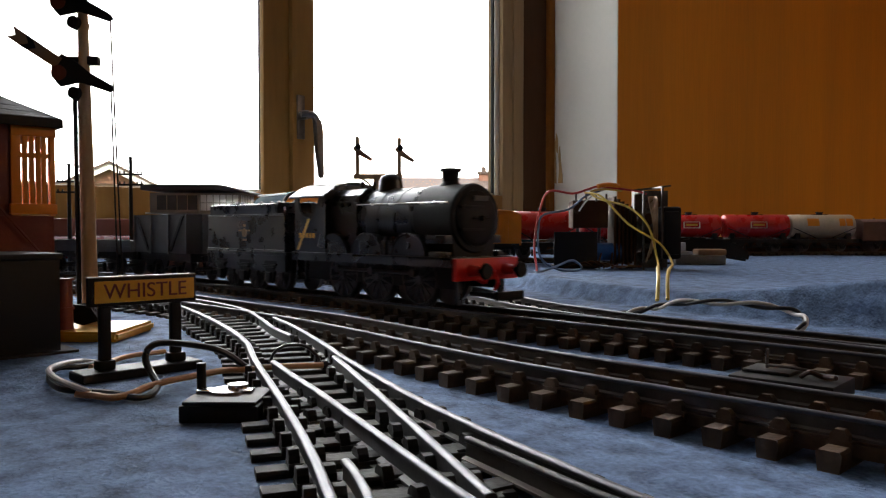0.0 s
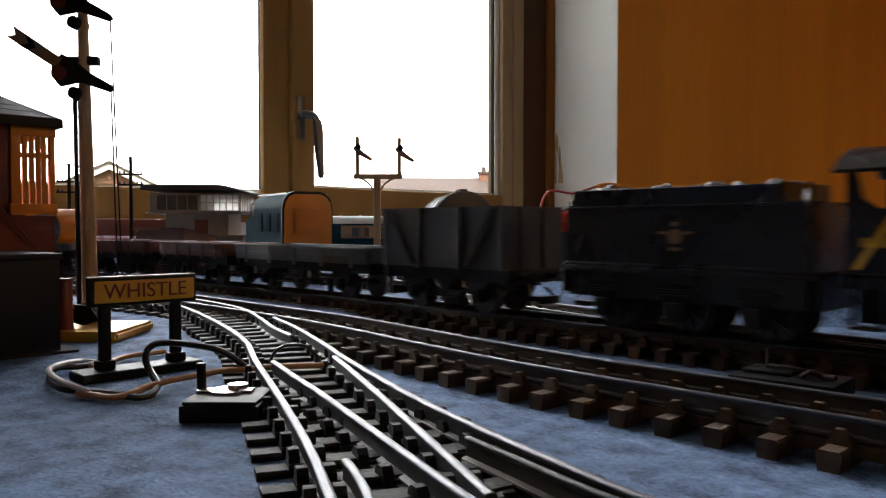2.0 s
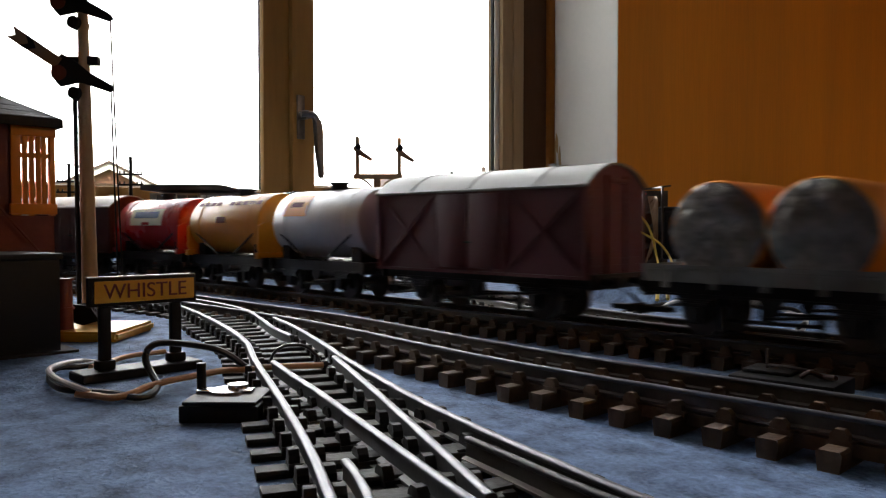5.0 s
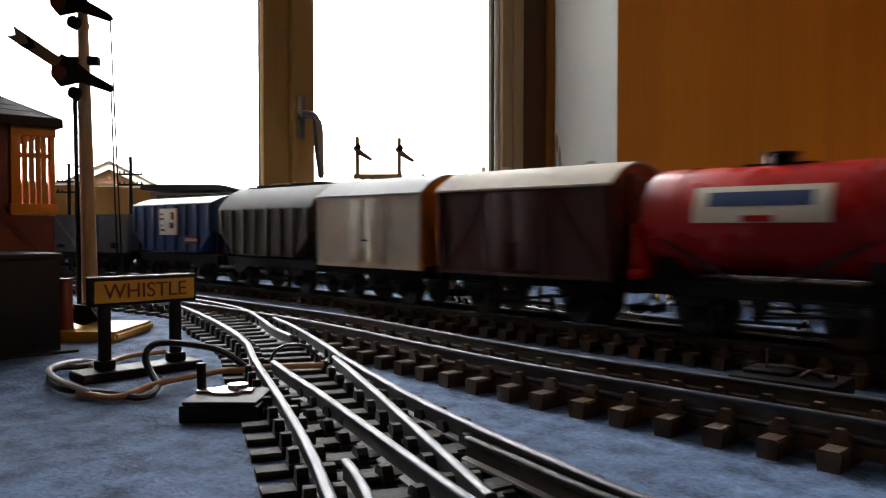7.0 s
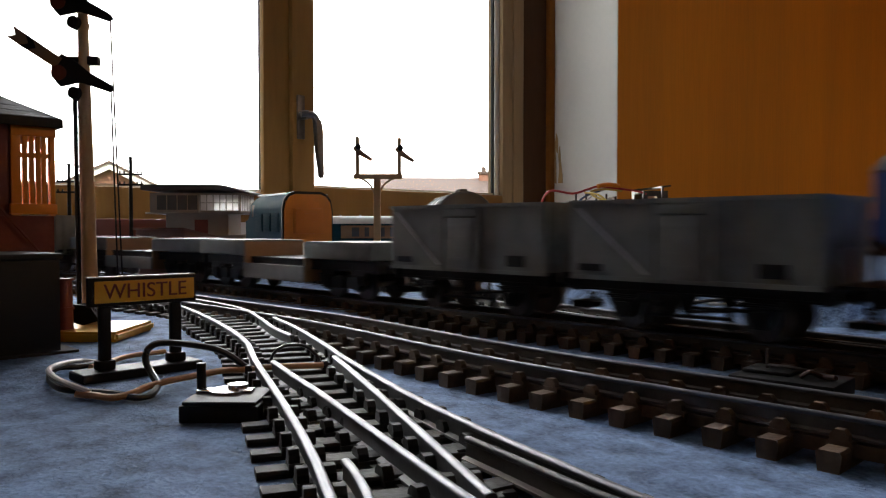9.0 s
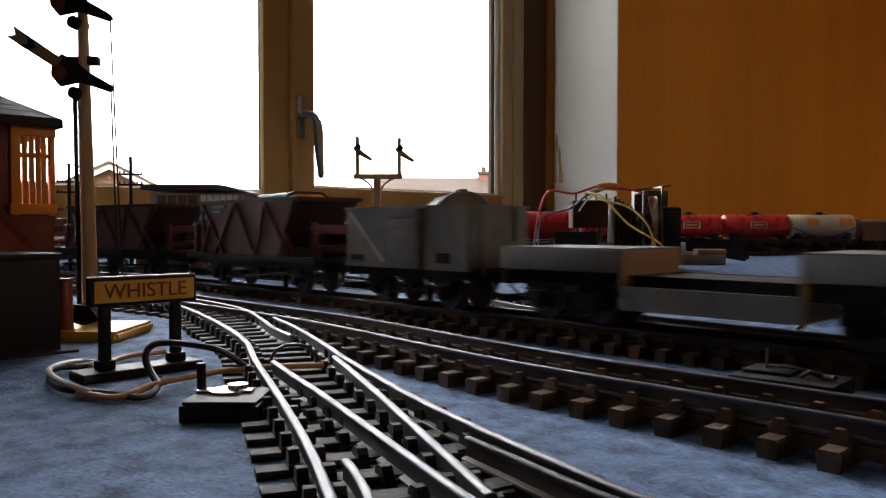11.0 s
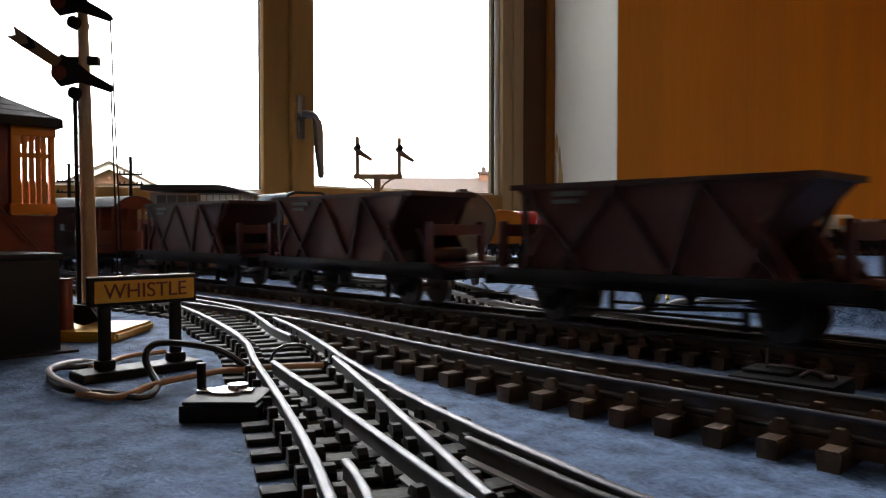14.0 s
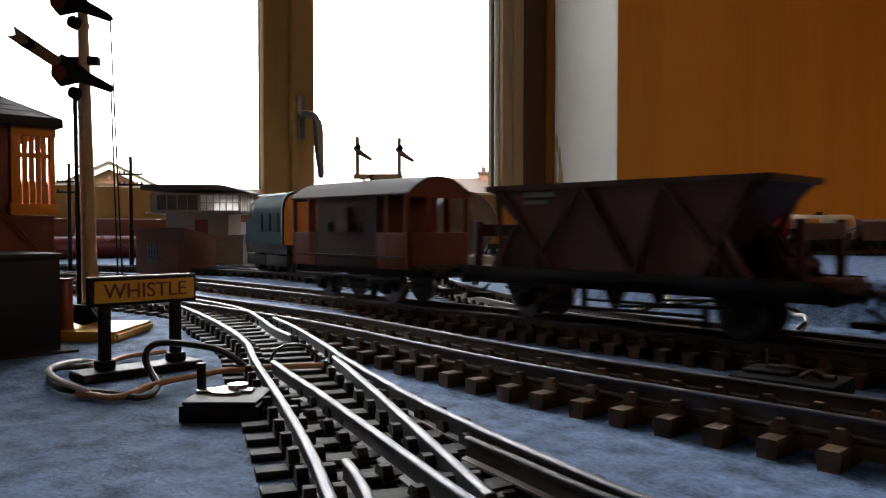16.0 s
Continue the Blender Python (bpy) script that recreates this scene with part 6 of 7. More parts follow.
def huts_and_poles():
    h = lay(thing("lineside_hut", "small brown card hut with a grey window and door", "hut"), plan(-182.5, 545, 0, -20))
    bm = B()
    vs = [bm.verts.new(p) for p in ((-42, 0, 0), (0, 0, 0), (0, 36, 0), (-42, 36, 0), (-42, 0, 32), (0, 0, 32), (0, 36, 26), (-42, 36, 26))]
    for f in ((0, 1, 5, 4), (1, 2, 6, 5), (2, 3, 7, 6), (3, 0, 4, 7), (4, 5, 6, 7), (3, 2, 1, 0)):
        bm.faces.new([vs[i] for i in f])
    part("wall", bm, HUT, h, soft=False)
    bm = B()
    vs = [bm.verts.new(p) for z in (0, 1.1) for p in ((-43.5, -1.5, 32.2 + z), (1.2, -1.5, 32.2 + z), (1.2, 37.5, 25.8 + z), (-43.5, 37.5, 25.8 + z))]
    for f in ((0, 1, 5, 4), (1, 2, 6, 5), (2, 3, 7, 6), (3, 0, 4, 7), (4, 5, 6, 7), (3, 2, 1, 0)):
        bm.faces.new([vs[i] for i in f])
    part("roof", bm, HUT, h, soft=False)
    bm = B()
    box(bm, -31, -21, -0.6, 0.2, 10, 22)
    part("window", bm, TINT, h, "dull grey window")
    bm = B()
    for x in (-31, -28.5, -26, -23.5, -21):
        box(bm, x - 0.25, x + 0.25, -0.9, 0, 10, 22)
    for z in (10, 14, 18, 22):
        box(bm, -31.2, -20.8, -0.9, 0, z - 0.25, z + 0.25)
    box(bm, -32, -20, -1.6, 0, 8.8, 9.8)
    part("window_bar", bm, GREY, h)
    bm = B()
    box(bm, -14, -4.5, -0.7, 0, 0, 22, 0.2)
    part("door", bm, HUT, h)

    s = lay(thing("signal_box", "grey card signal box with flat roof and white windows", "signal box"), plan(-242, 640))
    bm = B()
    box(bm, 11, 63, 6, 46, 0, 46)
    box(bm, 52, 76, 2, 40, 0, 26, 0.3)
    part("base", bm, CONCRETE, s, soft=False)
    bm = B()
    box(bm, 50, 79, 0, 42, 26, 27.5, 0.3)
    part("porch_roof", bm, CONCRETE, s)
    bm = B()
    box(bm, 0, 40, 0, 50, 45.5, 62)
    box(bm, 40, 74, 3, 50, 45.5, 47.5)
    box(bm, 40, 74, 3, 50, 60.5, 62)
    box(bm, 72.6, 74, 3, 4.4, 47, 61)
    part("upper_storey", bm, CONCRETE, s, soft=False)
    bm = B()
    box(bm, -3, 78, -3, 54, 44.6, 45.8, 0.3)
    part("floor_band", bm, CONCRETE, s)
    bm = B()
    prism(bm, [(-5, 64), (-5, 68.5), (60, 68.5), (84, 62), (84, 60.8), (60, 64)], "y", -7, 57)
    part("roof", bm, SLATE, s, "dark flat roof with a sloping edge", False)
    for i in range(3):
        bm = B()
        box(bm, 40.5 + i * 10.7, 50.6 + i * 10.7, 3.5, 4.2, 47.5, 60.5)
        part("pane", bm, FROST, s, "pale window pane")
    for i in range(4):
        bm = B()
        box(bm, 72.8, 73.6, 5 + i * 11, 15 + i * 11, 47.5, 60.5)
        part("pane", bm, FROST, s, "pale window pane")
    bm = B()
    for i in range(7):
        box(bm, 40.2 + i * 5.4, 40.9 + i * 5.4, 2.8, 3.6, 47.5, 60.5)
    box(bm, 40, 74, 2.8, 3.6, 53.6, 54.2)
    for i in range(9):
        box(bm, 73.5, 74.2, 4.6 + i * 5.4, 5.3 + i * 5.4, 47.5, 60.5)
    part("glazing_bar", bm, LIGHTGREY, s)
    for i in range(4):
        bm = B()
        box(bm, 6 + i * 8.5, 13.5 + i * 8.5, -0.5, 0.3, 48, 60)
        part("pane", bm, TINT, s, "dull window pane")
    bm = B()
    box(bm, 35, 46, 5.2, 6.2, 20, 40, 0.2)
    part("doorway", bm, BRICK, s, "dark red doorway")

    def pole(across, away, top):
        t = lay(thing("telegraph_pole", "dark telegraph pole with two crossarms", "telegraph pole", group="telegraph poles"), plan(across, away))
        bm = B()
        rod(bm, (0, 0, 0), (0, 0, top), 1.7, 1.2, 10)
        rod(bm, (0, 0, top - 0.5), (0, 0, top + 0.6), 2.2, 1.5, 10)
        part("pole", bm, DARK, t)
        for z in (top - 13, top - 21):
            bm = B()
            box(bm, -9.5, 9.5, -1, 1, z - 0.7, z + 0.7, 0.2)
            part("crossarm", bm, DARK, t)
            for x in (-8.4, -5, 5, 8.4):
                bm = B()
                rod(bm, (x, 0, z + 0.6), (x, 0, z + 2.6), 0.8, 0.5, 8)
                part("insulator", bm, DARK, t)
    pole(-241.5, 600, 87.5)
    pole(-282, 585, 81)

    b = lay(thing("bracket_signal", "brown bracket signal with two small semaphore dolls", "railway signal"), plan(-51, 600))
    bm = B()
    box(bm, -2.6, 2.6, -2.2, 2.2, 0, 73, 0.4)
    box(bm, -7, 7, -7, 7, 0, 2, 0.4)
    part("post", bm, TIMBER, b)
    bm = B()
    box(bm, -18, 19.5, -4, 4, 72, 74.6, 0.3)
    box(bm, -18, 19.5, -4.4, -3.6, 70.5, 74.6, 0.2)
    part("platform", bm, TIMBER, b)
    bm = B()
    for e in (-1, 1):
        tube(bm, [(e * 2, 0, 60), (e * 5, 0, 66), (e * 10, 0, 70), (e * 15, 0, 72)], 0.8)
    part("brace", bm, TIMBER, b)
    for x, top in ((-15.2, 102.5), (17.2, 101.5)):
        bm = B()
        box(bm, x - 1.5, x + 1.5, -1.2, 1.2, 72, top, 0.2)
        rod(bm, (x, 0, top), (x, 0, top + 1.2), 1.7, 1.2, 8)
        part("doll", bm, TIMBER, b)
        bm = B()
        a = radians(-36)
        pts = [(-3.6, -1.2), (-3.0, 1.4), (2, 1.6), (14, 1.4), (14, -1.2), (2, -3.0)]
        prism(bm, [(x + u * math.cos(a) - w * math.sin(a), top - 9 + u * math.sin(a) + w * math.cos(a)) for u, w in pts], "y", -1.9, -1.2)
        part("arm", bm, UMBER, b)
        bm = B()
        ball(bm, (x + 1, -1.6, top - 7), 2.2, (1, 0.5, 1.2))
        part("lamp", bm, DARK, b)


def diesel():
    v = thing("diesel_locomotive", "blue diesel locomotive with orange-yellow end, standing in the siding", "locomotive", pose(-0.409, 0.2805, 0.0045, 0, 0, 170))
    # local x runs back from the yellow end
    W = 34.0
    sect = [(-W / 2, 18), (-W / 2, 40), (-W / 2 + 1.2, 46), (-W / 2 + 4, 49.5), (-9, 51.2), (9, 51.2), (W / 2 - 4, 49.5), (W / 2 - 1.2, 46), (W / 2, 40), (W / 2, 18)]
    bm = B()
    prism(bm, sect, "x", 1.5, 50)
    part("body", bm, TEAL, v)
    bm = B()
    prism(bm, [(y * 1.015, z + 0.4 if z > 30 else z) for y, z in sect], "x", 0.8, 2.4)
    part("end_rim", bm, DARK, v)
    bm = B()
    prism(bm, [(y * 0.95, 18 + (z - 18) * 0.96) for y, z in sect], "x", 0, 1.2)
    box(bm, -0.6, 0.5, -10, 10, 25, 41, 0.2)
    part("yellow_end", bm, ORANGE, v, "orange-yellow end panel")
    for i in range(11):
        bm = B()
        box(bm, -1.1, -0.3, -9, 9, 26 + i * 1.3, 26.8 + i * 1.3)
        part("louvre", bm, ORANGE, v)
    bm = B()
    prism(bm, [(50, 18), (72, 18), (72, 33), (67, 34.5), (61, 45), (50, 49)], "y", -W / 2 + 2.5, W / 2 - 2.5)
    part("cab", bm, TEAL, v, soft=False)
    bm = B()
    prism(bm, [(71.8, 19), (73, 19), (73, 33), (71.8, 33)], "y", -12, 12)
    part("nose", bm, ORANGE, v, "orange nose panel")
    for o in (-1, 1):
        for x in (6, 20, 34):
            bm = B()
            y = o * W / 2
            box(bm, x, x + 12, y - 0.4, y + 0.4, 26, 38, 0.3)
            for i in range(5):
                box(bm, x + 1, x + 11, y - 0.7, y + 0.7, 27.5 + i * 2, 28.5 + i * 2)
            part("side_grille", bm, TEAL, v)
        bm = B()
        rod(bm, (2, o * (W / 2 - 3), 50), (49, o * (W / 2 - 3), 50), 0.5, seg=6)
        part("roof_rail", bm, LIGHTGREY, v)
        bm = B()
        box(bm, 52, 59, o * (W / 2 - 2.5) - 0.4, o * (W / 2 - 2.5) + 0.4, 36, 44, 0.3)
        part("cab_window", bm, TINT, v)
    bm = B()
    box(bm, 1, 72, -14, 14, 12, 18)
    box(bm, -4, 1, -2, 2, 5, 7)
    part("underframe", bm, DARK, v)
    for y in (-9, 9):
        bm = B()
        rod(bm, (-4, y, 14), (1.5, y, 14), 1.8, seg=12)
        part("buffer", bm, DARK, v)
    for cx in (19, 54):
        bm = B()
        for y in (-13, 13):
            box(bm, cx - 17, cx + 17, y - 1, y + 1, 4, 11, 0.4)
        for x in (cx - 11, cx + 11):
            rod(bm, (x, -9, 6.5), (x, 9, 6.5), 6.5, seg=20)
        part("bogie", bm, DARK, v)


def standing_tank():
    v = thing("tank_wagon", "grey ribbed tank wagon standing end-on in the siding", "wagon", pose(-0.2605, 0.2690, 0.0045, 0, 0, 144))
    zc, r = 31.0, 15.2
    bm = B()
    rod(bm, (0.5, 0, zc), (56, 0, zc), r - 0.3, seg=48)
    part("tank", bm, SIDING_GREY, v)
    bm = B()
    rod(bm, (0, 0, zc), (0.6, 0, zc), r - 0.8, seg=48)
    part("end_plate", bm, paint("satin_grey_end", (0.24, 0.20, 0.15), 0.25, vary=0.08), v, "smooth satin end plate")
    for x in (0.2, 8, 16, 30, 44, 54):
        bm = B()
        rod(bm, (x, 0, zc), (x + 1.3, 0, zc), r + 0.25, seg=48)
        if x < 1:
            bm.free()
            bm = B()
            n = 48
            for i in range(n):
                a, b = 2 * math.pi * i / n, 2 * math.pi * (i + 1) / n
                rod(bm, (0.4, r * math.cos(a), zc + r * math.sin(a)), (0.4, r * math.cos(b), zc + r * math.sin(b)), 0.45, seg=5)
        part("hoop", bm, SIDING_GREY, v)
    bm = B()
    for i in range(5):
        a = radians(-40 + i * 20)
        rod(bm, (2, -r * math.cos(a) - 0.2, zc + r * math.sin(a)), (55, -r * math.cos(a) - 0.2, zc + r * math.sin(a)), 0.4, seg=6)
    part("seam", bm, SIDING_GREY, v)
    bm = B()
    for x in (4, 9, 14):
        box(bm, x, x + 3, -2, 2, zc + r - 0.3, zc + r + 1.6, 0.3)
    part("filler_cap", bm, GREY, v)
    bm = B()
    box(bm, -2, 60, -15, 15, 11, 15, 0.4)
    for y in (-8, 8):
        rod(bm, (-7, y, 12.5), (-2, y, 12.5), 1.6, seg=12)
    part("underframe", bm, LIGHTGREY, v)
    for x in (14, 46):
        wheelset(v, x)
    box_bm = B()
    box(box_bm, 10, 50, -12, 12, 4, 11)
    part("running_gear", box_bm, DARK, v)


def coach():
    v = lay(thing("coach", "blue and umber passenger coach with white-edged roof", "coach"), plan(-128, 850, 4.5))
    bm = B()
    prism(bm, [(0, 8), (36, 8), (36, 33), (33, 38), (26, 41), (10, 41), (3, 38), (0, 33)], "x", 0, 230)
    part("body", bm, TEAL, v, soft=True)
    bm = B()
    prism(bm, [(-0.4, 33), (3, 38.6), (10, 41.6), (26, 41.6), (33, 38.6), (36.4, 33)], "x", 4, 230)
    part("roof", bm, LIGHTGREY, v, "pale grey roof")
    bm = B()
    box(bm, 16, 225, -0.6, 0.2, 17, 31, 0.2)
    part("panel", bm, UMBER, v, "umber upper panel")
    for i in range(12):
        bm = B()
        x = 28 + i * 14
        box(bm, x, x + (5 if i % 2 else 8), -1, 0, 19, 29, 0.2)
        part("window", bm, TINT, v)
    for i in range(9):
        bm = B()
        rod(bm, (14 + i * 22, 12, 41), (14 + i * 22, 12, 43), 1.4, 1.0, 8)
        part("roof_vent", bm, LIGHTGREY, v)
    bm = B()
    box(bm, 6, 224, 4, 32, 4, 8)
    for cx in (26, 200):
        for x in (cx - 12, cx + 12):
            rod(bm, (x, 9, 6), (x, 27, 6), 6, seg=18)
    part("underframe", bm, DARK, v)


def far_sidings():
    def line(a0, a1, away):
        n = int((a1 - a0) / 30)
        pts = [plan(a0 + (a1 - a0) * i / n, away).translation * 1000 for i in range(n + 1)]
        track("far siding with dark rails", [Vector((p.x, p.y)) for p in pts], RAIL_OLD, SLEEPER)
    # strip added to keep the band beneath the far wagons dark
    bm = B()
    box(bm, 0, 700, 0, 12, 0, 22, 0.5)
    lay(single("dark_strip", bm, DARKWOOD, "dark strip added behind the far siding", "board"), plan(120, 962))
    line(-20, 210, 735)
    line(190, 760, 935)

    def tanker(across, away, L, mat, label, plate, r=13.8, zc=30.6):
        v = tank_wagon(L, label, mat, None, plate=plate, r=r, zc=zc)
        tagged(v, label, "wagon", "tank wagons in the far sidings")
        lay(v, plan(across, away, 4.5))
    logo = [(CREAM, -10, 10, -10, 22, 0.2), (TANKRED, -8.6, 8.6, -7, 19, 0.3), (YELLOW, -7, 7, 1, 11, 0.4)]
    red = "red tank wagon with a small framed emblem in the far siding"
    tanker(94, 735, 66, TANKRED, "plain red tank wagon in the far siding", None, 13.5, 31)
    tanker(162, 735, 64, TANKRED, "plain red tank wagon in the far siding", None, 13.5, 31)
    tanker(296, 935, 76, TANKRED, red, logo)
    tanker(376, 935, 80, TANKRED, red, logo)
    tanker(454, 935, 80, paint("warm_cream_tank", (0.55, 0.44, 0.30), 0.4, vary=0.15, dirt=0.15), "cream tank wagon with orange patches in the far siding", [(ORANGE, -20, -6, 0, 40, 0.2), (ORANGE, 18, 34, 0, 40, 0.2)])
    v = van(84, "goods_van", "brown planked goods van in the far siding", HUT, HUT, HUT, 3.0, 36, ribs="z")
    lay(tagged(v, group="tank wagons in the far sidings"), plan(541, 935, 4.5))
    v = van(60, "goods_van", "orange-yellow van standing in the far siding", ORANGE, ORANGE, ORANGE, 4.0, 40, ribs="")
    lay(tagged(v, group="tank wagons in the far sidings"), plan(47, 700, 4.5, -80))


def bench_clutter():
    m = lay(thing("controller_circuit", "opened electrical controller with relay, plates and loose wires", "electrical unit"), plan(165, 612))
    z0 = 0.0
    ZINC = paint("dull_zinc", (0.10, 0.085, 0.07), 0.4, 0.6, vary=0.3, scale=90, dirt=0.3)
    bm = B()
    prism(bm, [(-8, 0), (-6.6, 0), (-6.6, 63), (22, 67), (22, 68.4), (-8, 64.6)], "y", 24, 34)
    box(bm, -8, 22, 32.6, 34, 0, 64)
    part("metal_case", bm, ZINC, m, "dull metal case plate")
    for x, top in ((-8, 62), (6.5, 66)):
        bm = B()
        box(bm, x, x + 1.6, -4, -2, 0, top, 0.3)
        box(bm, x, x + 1.6, -4, 30, top - 1.6, top, 0.3)
        box(bm, x - 1.5, x + 2.5, -4.6, -3.8, 3, 6, 0.2)
        part("frame_post", bm, ZINC, m, "worn metal frame post")
    for x, z, r in ((-2.5, 12, 4.2), (2.5, 25, 4.6), (-2, 40, 4.4), (3, 52, 4.0)):
        bm = B()
        rod(bm, (x, 2, z), (x, 22, z), r, seg=18)
        for k in range(7):
            rod(bm, (x, 4 + 2.5 * k, z), (x, 5 + 2.5 * k, z), r + 0.4, seg=18)
        part("coil", bm, DARKWOOD, m, "dark wound coil")
    bm = B()
    for k in range(7):
        tube(bm, [(-6 + 1.6 * k, -3, 4 + 3 * k), (-3 + k, -5, 16 + 4 * k), (1 + 0.4 * k, -3.5, 30 + 4 * k), (-2 + k, 4, 58)], 0.55)
    part("loom", bm, UMBER, m, "brown loom of thin wires")
    bm = B()
    box(bm, 8, 24, 0, 28, 8, 50, 3)
    box(bm, 10, 22, -1.5, 2, 12, 46, 1)
    part("transformer", bm, DARK, m, "black transformer block")
    for i in range(6):
        bm = B()
        box(bm, -30 + i * 3.2, -28.2 + i * 3.2, -1, 24, 4 + (i % 3), 58 - 2 * i, 0.2)
        part("fin_plate", bm, DARKWOOD, m, "brown laminated plate")
    bm = B()
    box(bm, -62, -34, 2, 24, 33, 55, 0.8)
    rod(bm, (-58, 0, 48), (-58, 6, 48), 3.5, seg=14)
    part("relay", bm, DARKWOOD, m, "dark brown relay coil")
    bm = B()
    for x in (-60, -52, -44, -36):
        rod(bm, (x, 0, 54), (x, 0, 60), 0.8, seg=8)
    rod(bm, (-40, 8, 0), (-40, 8, 34), 1.4, seg=8)
    rod(bm, (-56, 16, 0), (-56, 16, 34), 1.4, seg=8)
    part("terminal", bm, WHEEL, m)
    bm = B()
    box(bm, -78, -44, -6, -4.5, 3, 30, 0.3)
    box(bm, -78, -44, -6, 14, 1.5, 4, 0.3)
    part("bracket_plate", bm, DARK, m, "dark bent bracket")
    bm = B()
    rod(bm, (-56, 6, 14), (-22, 6, 14), 7, seg=20)
    part("capacitor", bm, DEEPBLUE, m, "blue capacitor can")
    bm = B()
    for i in range(9):
        a = i * 0.7
        tube(bm, [(-70 + 6 * i, -8 + 3 * math.sin(a), 2), (-60 + 5 * i, -10 - 2 * math.cos(a), 5 + 2 * math.sin(a)), (-50 + 5 * i, -6, 3), (-42 + 4 * i, 2, 6 + 12 * (i % 2))], 0.8)
    part("wire_tangle", bm, DARKWOOD, m, "brown tangle of thin wires")

    def cable(name, mat, label, pts, r=0.9):
        bm = B()
        tube(bm, [tuple(plan(x, y, 0).translation * 1000 + Vector((0, 0, z))) for x, y, z in pts], r)
        single(name, bm, mat, label, "wire")
    cable("red_wire", WIRE_RED, "red wire arching up from the felt to the controller", [(55, 500, 2), (66, 545, 2), (66, 560, 20), (70, 560, 46), (78, 570, 60), (98, 585, 59), (112, 595, 63), (122, 600, 65), (150, 606, 62), (160, 612, 60)], 0.85)
    cable("blue_wire", WIRE_BLUE, "blue-grey wire looped beside the controller", [(60, 520, 1.5), (78, 540, 6), (92, 548, 10), (98, 548, 4), (84, 552, 3), (70, 556, 12), (69, 560, 34), (74, 565, 43), (94, 580, 47), (108, 590, 57), (122, 600, 62)], 0.85)
    cable("yellow_wire", WIRE_YELLOW, "yellow wire dropping from the controller to the tracks", [(84, 303, 5), (88, 316, 13), (100, 360, 15), (150, 540, 9), (146, 550, 34), (134, 560, 48), (118, 575, 54), (112, 590, 60), (124, 600, 63), (140, 606, 62)], 0.8)
    cable("yellow_wire", WIRE_YELLOW, "yellow wire dropping from the controller to the tracks", [(89, 306, 5), (93, 320, 13), (106, 362, 14), (160, 540, 9), (154, 550, 22), (134, 560, 36), (118, 575, 56), (108, 590, 60)], 0.8)
    cable("orange_sleeve", ORANGE, "orange insulating sleeve over joined wires", [(119, 597, 65), (128, 600, 66.5), (137, 604, 65.5)], 1.8)
    cable("white_wire", WIRE_WHITE, "thin white wire across the relay", [(104, 592, 46), (110, 594, 54), (118, 598, 60), (124, 600, 62)], 0.6)

    t = lay(thing("hand_tool", "black and grey hand tool with a yellow band", "tool"), plan(232, 700))
    bm = B()
    box(bm, -24, 22, -8, 8, 0, 9, 2.5)
    part("lower_grip", bm, GREY, t)
    bm = B()
    box(bm, -4, 22, -8.6, 8.6, 8.6, 14, 2)
    part("band", bm, UMBER, t, "yellow-brown band")
    bm = B()
    prism(bm, [(-24, 14), (48, 2), (50, 10), (34, 20), (-6, 25), (-24, 22)], "y", 8.8, 20)
    bmesh.ops.bevel(bm, geom=bm.edges[:], offset=2, segments=2, affect="EDGES")
    part("black_grip", bm, DARK, t)
    bm = B()
    box(bm, -26, -8, -7, 7, 9, 12, 1)
    box(bm, -22, -14, -6, 2, 12, 20, 1)
    part("jaw", bm, LIGHTGREY, t, "pale grey jaw")


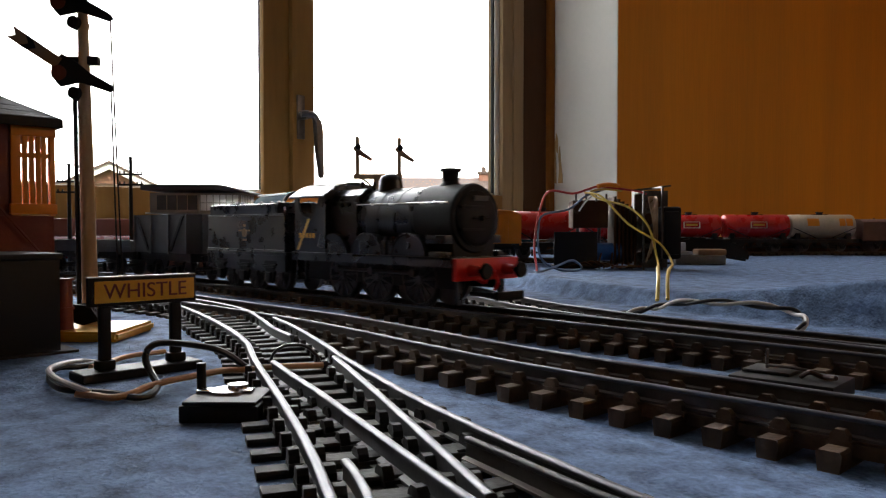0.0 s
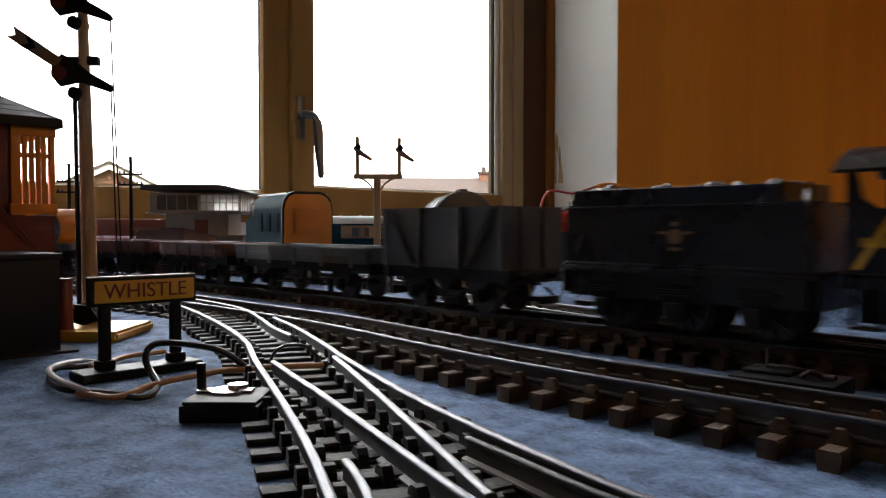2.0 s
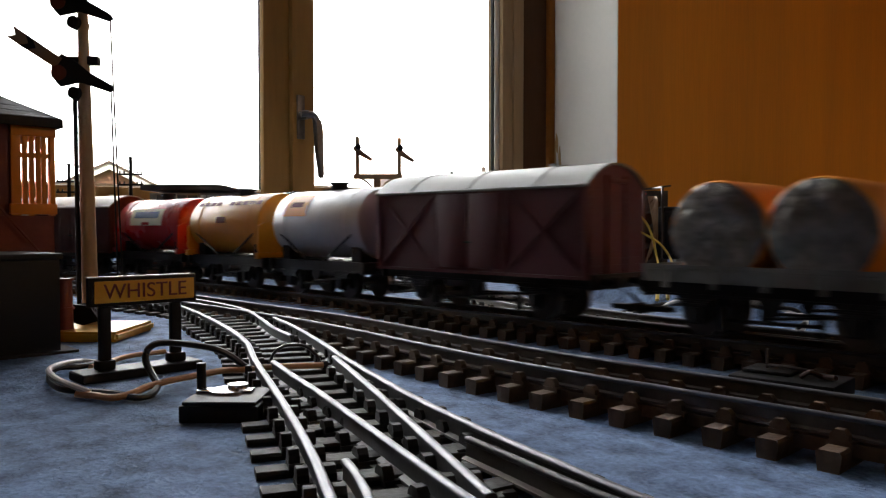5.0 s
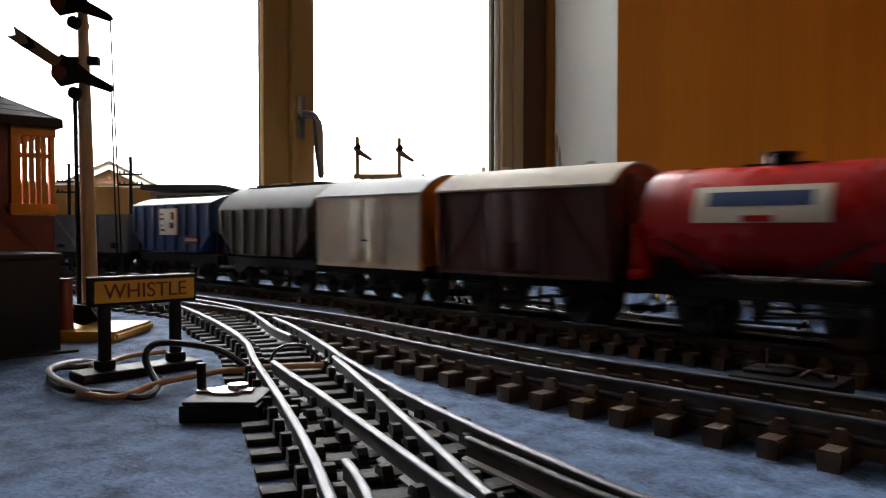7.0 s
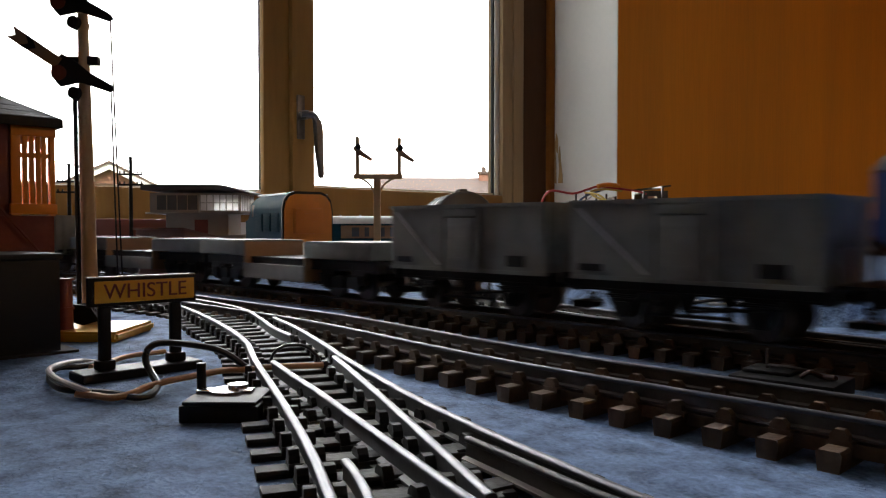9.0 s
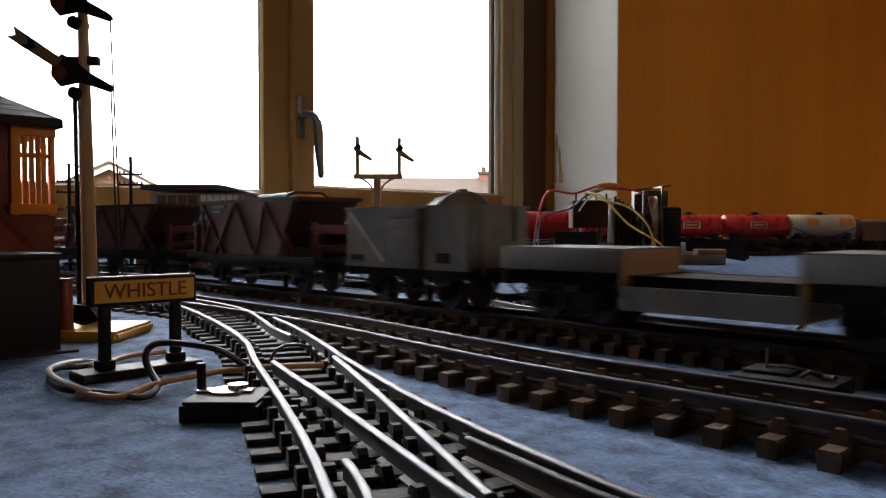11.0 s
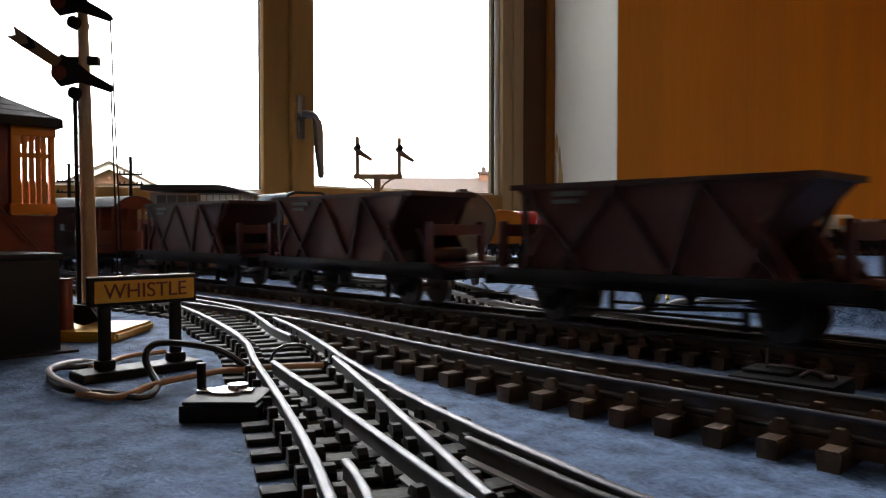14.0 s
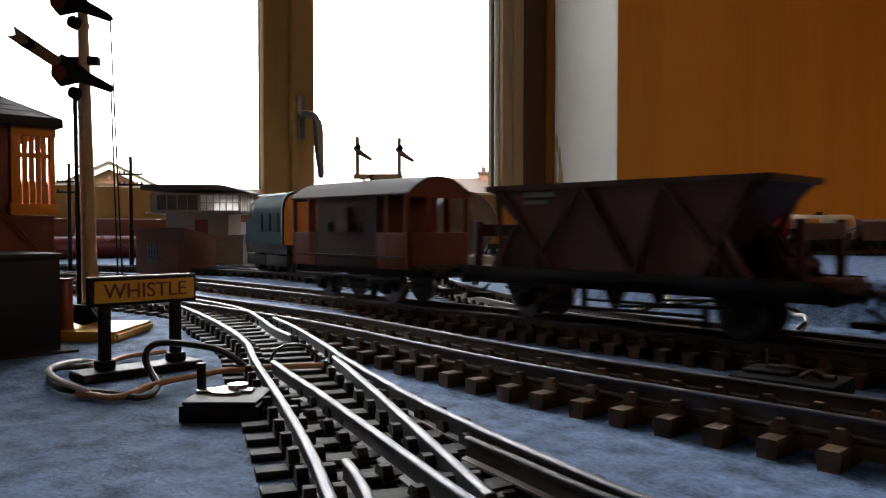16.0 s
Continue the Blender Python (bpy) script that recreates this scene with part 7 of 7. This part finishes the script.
def outside():
    bm = B()
    box(bm, -400000, -1400, -200000, 200000, -3100, -3000)
    single("ground_outside", bm, GRASS, "lawns far below the window", "ground", False, "structure")
    haze = bpy.data.materials.new("overcast_glow")
    haze.use_nodes = True
    hb = haze.node_tree.nodes["Principled BSDF"]
    hb.inputs["Base Color"].default_value = (0.8, 0.8, 0.8, 1)
    hb.inputs["Emission Color"].default_value = (0.97, 0.985, 1.0, 1)
    hb.inputs["Emission Strength"].default_value = 3.2
    bm = B()
    box(bm, -260000, 260000, 0, 500, -3000, 160000)
    lay(single("backdrop", bm, haze, "plain white overcast sky", "sky", False, "structure"), plan(0, 180000))
    h = lay(thing("house", "brick gabled house with white barge boards beyond the window", "house"), plan(-10750, 25000) @ pose(0, 0, 0, 0, 0, 22))
    bm = B()
    prism(bm, [(-2100, -3000), (2100, -3000), (2100, 1000), (0, 2080), (-2100, 1000)], "y", 0, 6000)
    part("wall", bm, HOUSEBRICK, h, soft=False)
    bm = B()
    for e in (-1, 1):
        prism(bm, [(0, 2080), (e * 2600, 740), (e * 2600, 560), (0, 1900)], "y", -260, -60)
    part("barge_board", bm, RENDER, h, "white barge board", False)
    bm = B()
    for e in (-1, 1):
        prism(bm, [(0, 2180), (e * 2700, 790), (e * 2700, 690), (0, 2080)], "y", -300, 6100)
    part("roof", bm, TILE, h, soft=False)
    h = lay(thing("house", "tiled house roof with a brick chimney beyond the window", "house"), plan(0, 25000))
    bm = B()
    box(bm, -2100, 1650, 0, 5000, -3000, 900)
    part("wall", bm, HOUSEBRICK, h, soft=False)
    bm = B()
    prism(bm, [(-500, 850), (2500, 1780), (2500, 1700), (-500, 750)], "x", -2200, 1700)
    for i in range(14):
        y = -500 + 3000 * i / 14
        z = 860 + 930 * i / 14
        prism(bm, [(y, z), (y + 240, z + 78), (y + 240, z + 40), (y, z - 10)], "x", -2200, 1700)
    part("roof", bm, TILE, h, "weathered clay tile roof", False)
    bm = B()
    box(bm, 1250, 1620, 2100, 2500, 1200, 1950)
    part("chimney", bm, HOUSEBRICK, h, soft=False)
    bm = B()
    box(bm, 1210, 1660, 2060, 2540, 1900, 1990)
    rod(bm, (1435, 2300, 1990), (1435, 2300, 2160), 90, 75, 12)
    part("chimney_cap", bm, TILE, h)


tall_signal()
signal_cabin()
whistle_sign()
wires_near()
huts_and_poles()
diesel()
standing_tank()
coach()
far_sidings()
bench_clutter()
outside()


# ---------------------------------------------------------------- the train's run
RUN = [(0.0, -5.5), (0.2, 10.5), (0.5, 35.5), (1.0, 87), (1.5, 146), (2.0, 215), (2.5, 285), (3.0, 360), (3.5, 438), (4.2, 552), (6.3, 900), (7.0, 1033),
       (8.0, 1231), (8.5, 1324), (9.0, 1422), (9.2, 1461), (11.3, 1822), (12.0, 1941), (13.0, 2111), (14.5, 2327), (15.5, 2452), (16.0, 2518)]


def run_at(t):
    """Millimetres run since the start: a smooth curve through the table."""
    k = max(i for i in range(len(RUN) - 1) if RUN[i][0] <= t + 1e-9)
    def slope(i):
        a, b = RUN[max(i - 1, 0)], RUN[min(i + 1, len(RUN) - 1)]
        return (b[1] - a[1]) / (b[0] - a[0])
    (t0, p0), (t1, p1) = RUN[k], RUN[k + 1]
    h = t1 - t0
    u = (t - t0) / h
    return (2 * u ** 3 - 3 * u * u + 1) * p0 + (u ** 3 - 2 * u * u + u) * h * slope(k) + (3 * u * u - 2 * u ** 3) * p1 + (u ** 3 - u * u) * h * slope(k + 1)


def on_line(s, base):
    a, b = main_line(s + base / 2)[0], main_line(s - base / 2)[0]
    m, d = (a + b) / 2, a - b
    return pose(m.x / 1000, m.y / 1000, 0.0045, 0, 0, math.degrees(math.atan2(d.y, d.x)))


def motions():
    steps = [round(i * 0.1, 3) for i in range(161)]
    ticks = [i / 30 for i in range(481)]
    for v, front, rear, base in TRAIN:
        c = (front + rear) / 2
        walk(v, [(t, on_line(c + run_at(t), base)) for t in steps])
        if v is FLAT:
            for d, x in DRUMS:
                walk(d, [(t, on_line(c + run_at(t), base) @ Matrix.Translation((x / 1000, 0, 0.0154))) for t in steps])
        seen = [t for t in ticks if -620 < c + run_at(t) < 90]
        for w, x, r in WHEELS:
            if w.parent is not v or not seen:
                continue
            at = lambda t: Matrix.Translation((x / 1000, 0, r / 1000)) @ Matrix.Rotation(run_at(t) / r, 4, "Y")
            rows = [(t, at(t)) for t in seen]
            if seen[0] > 0:
                rows.insert(0, (0.0, at(seen[0])))
            if seen[-1] < 16:
                rows.append((16.0, at(seen[-1])))
            walk(w, rows)
        if v is LOCO:
            for rod_part in RODS:
                at = lambda t: Matrix.Translation((0.003 * math.sin(run_at(t) / 9.6), 0, 0.0096 + 0.003 * math.cos(run_at(t) / 9.6)))
                rows = [(t, at(t)) for t in seen]
                walk(rod_part, rows + ([(16.0, at(seen[-1]))] if seen[-1] < 16 else []))


motions()
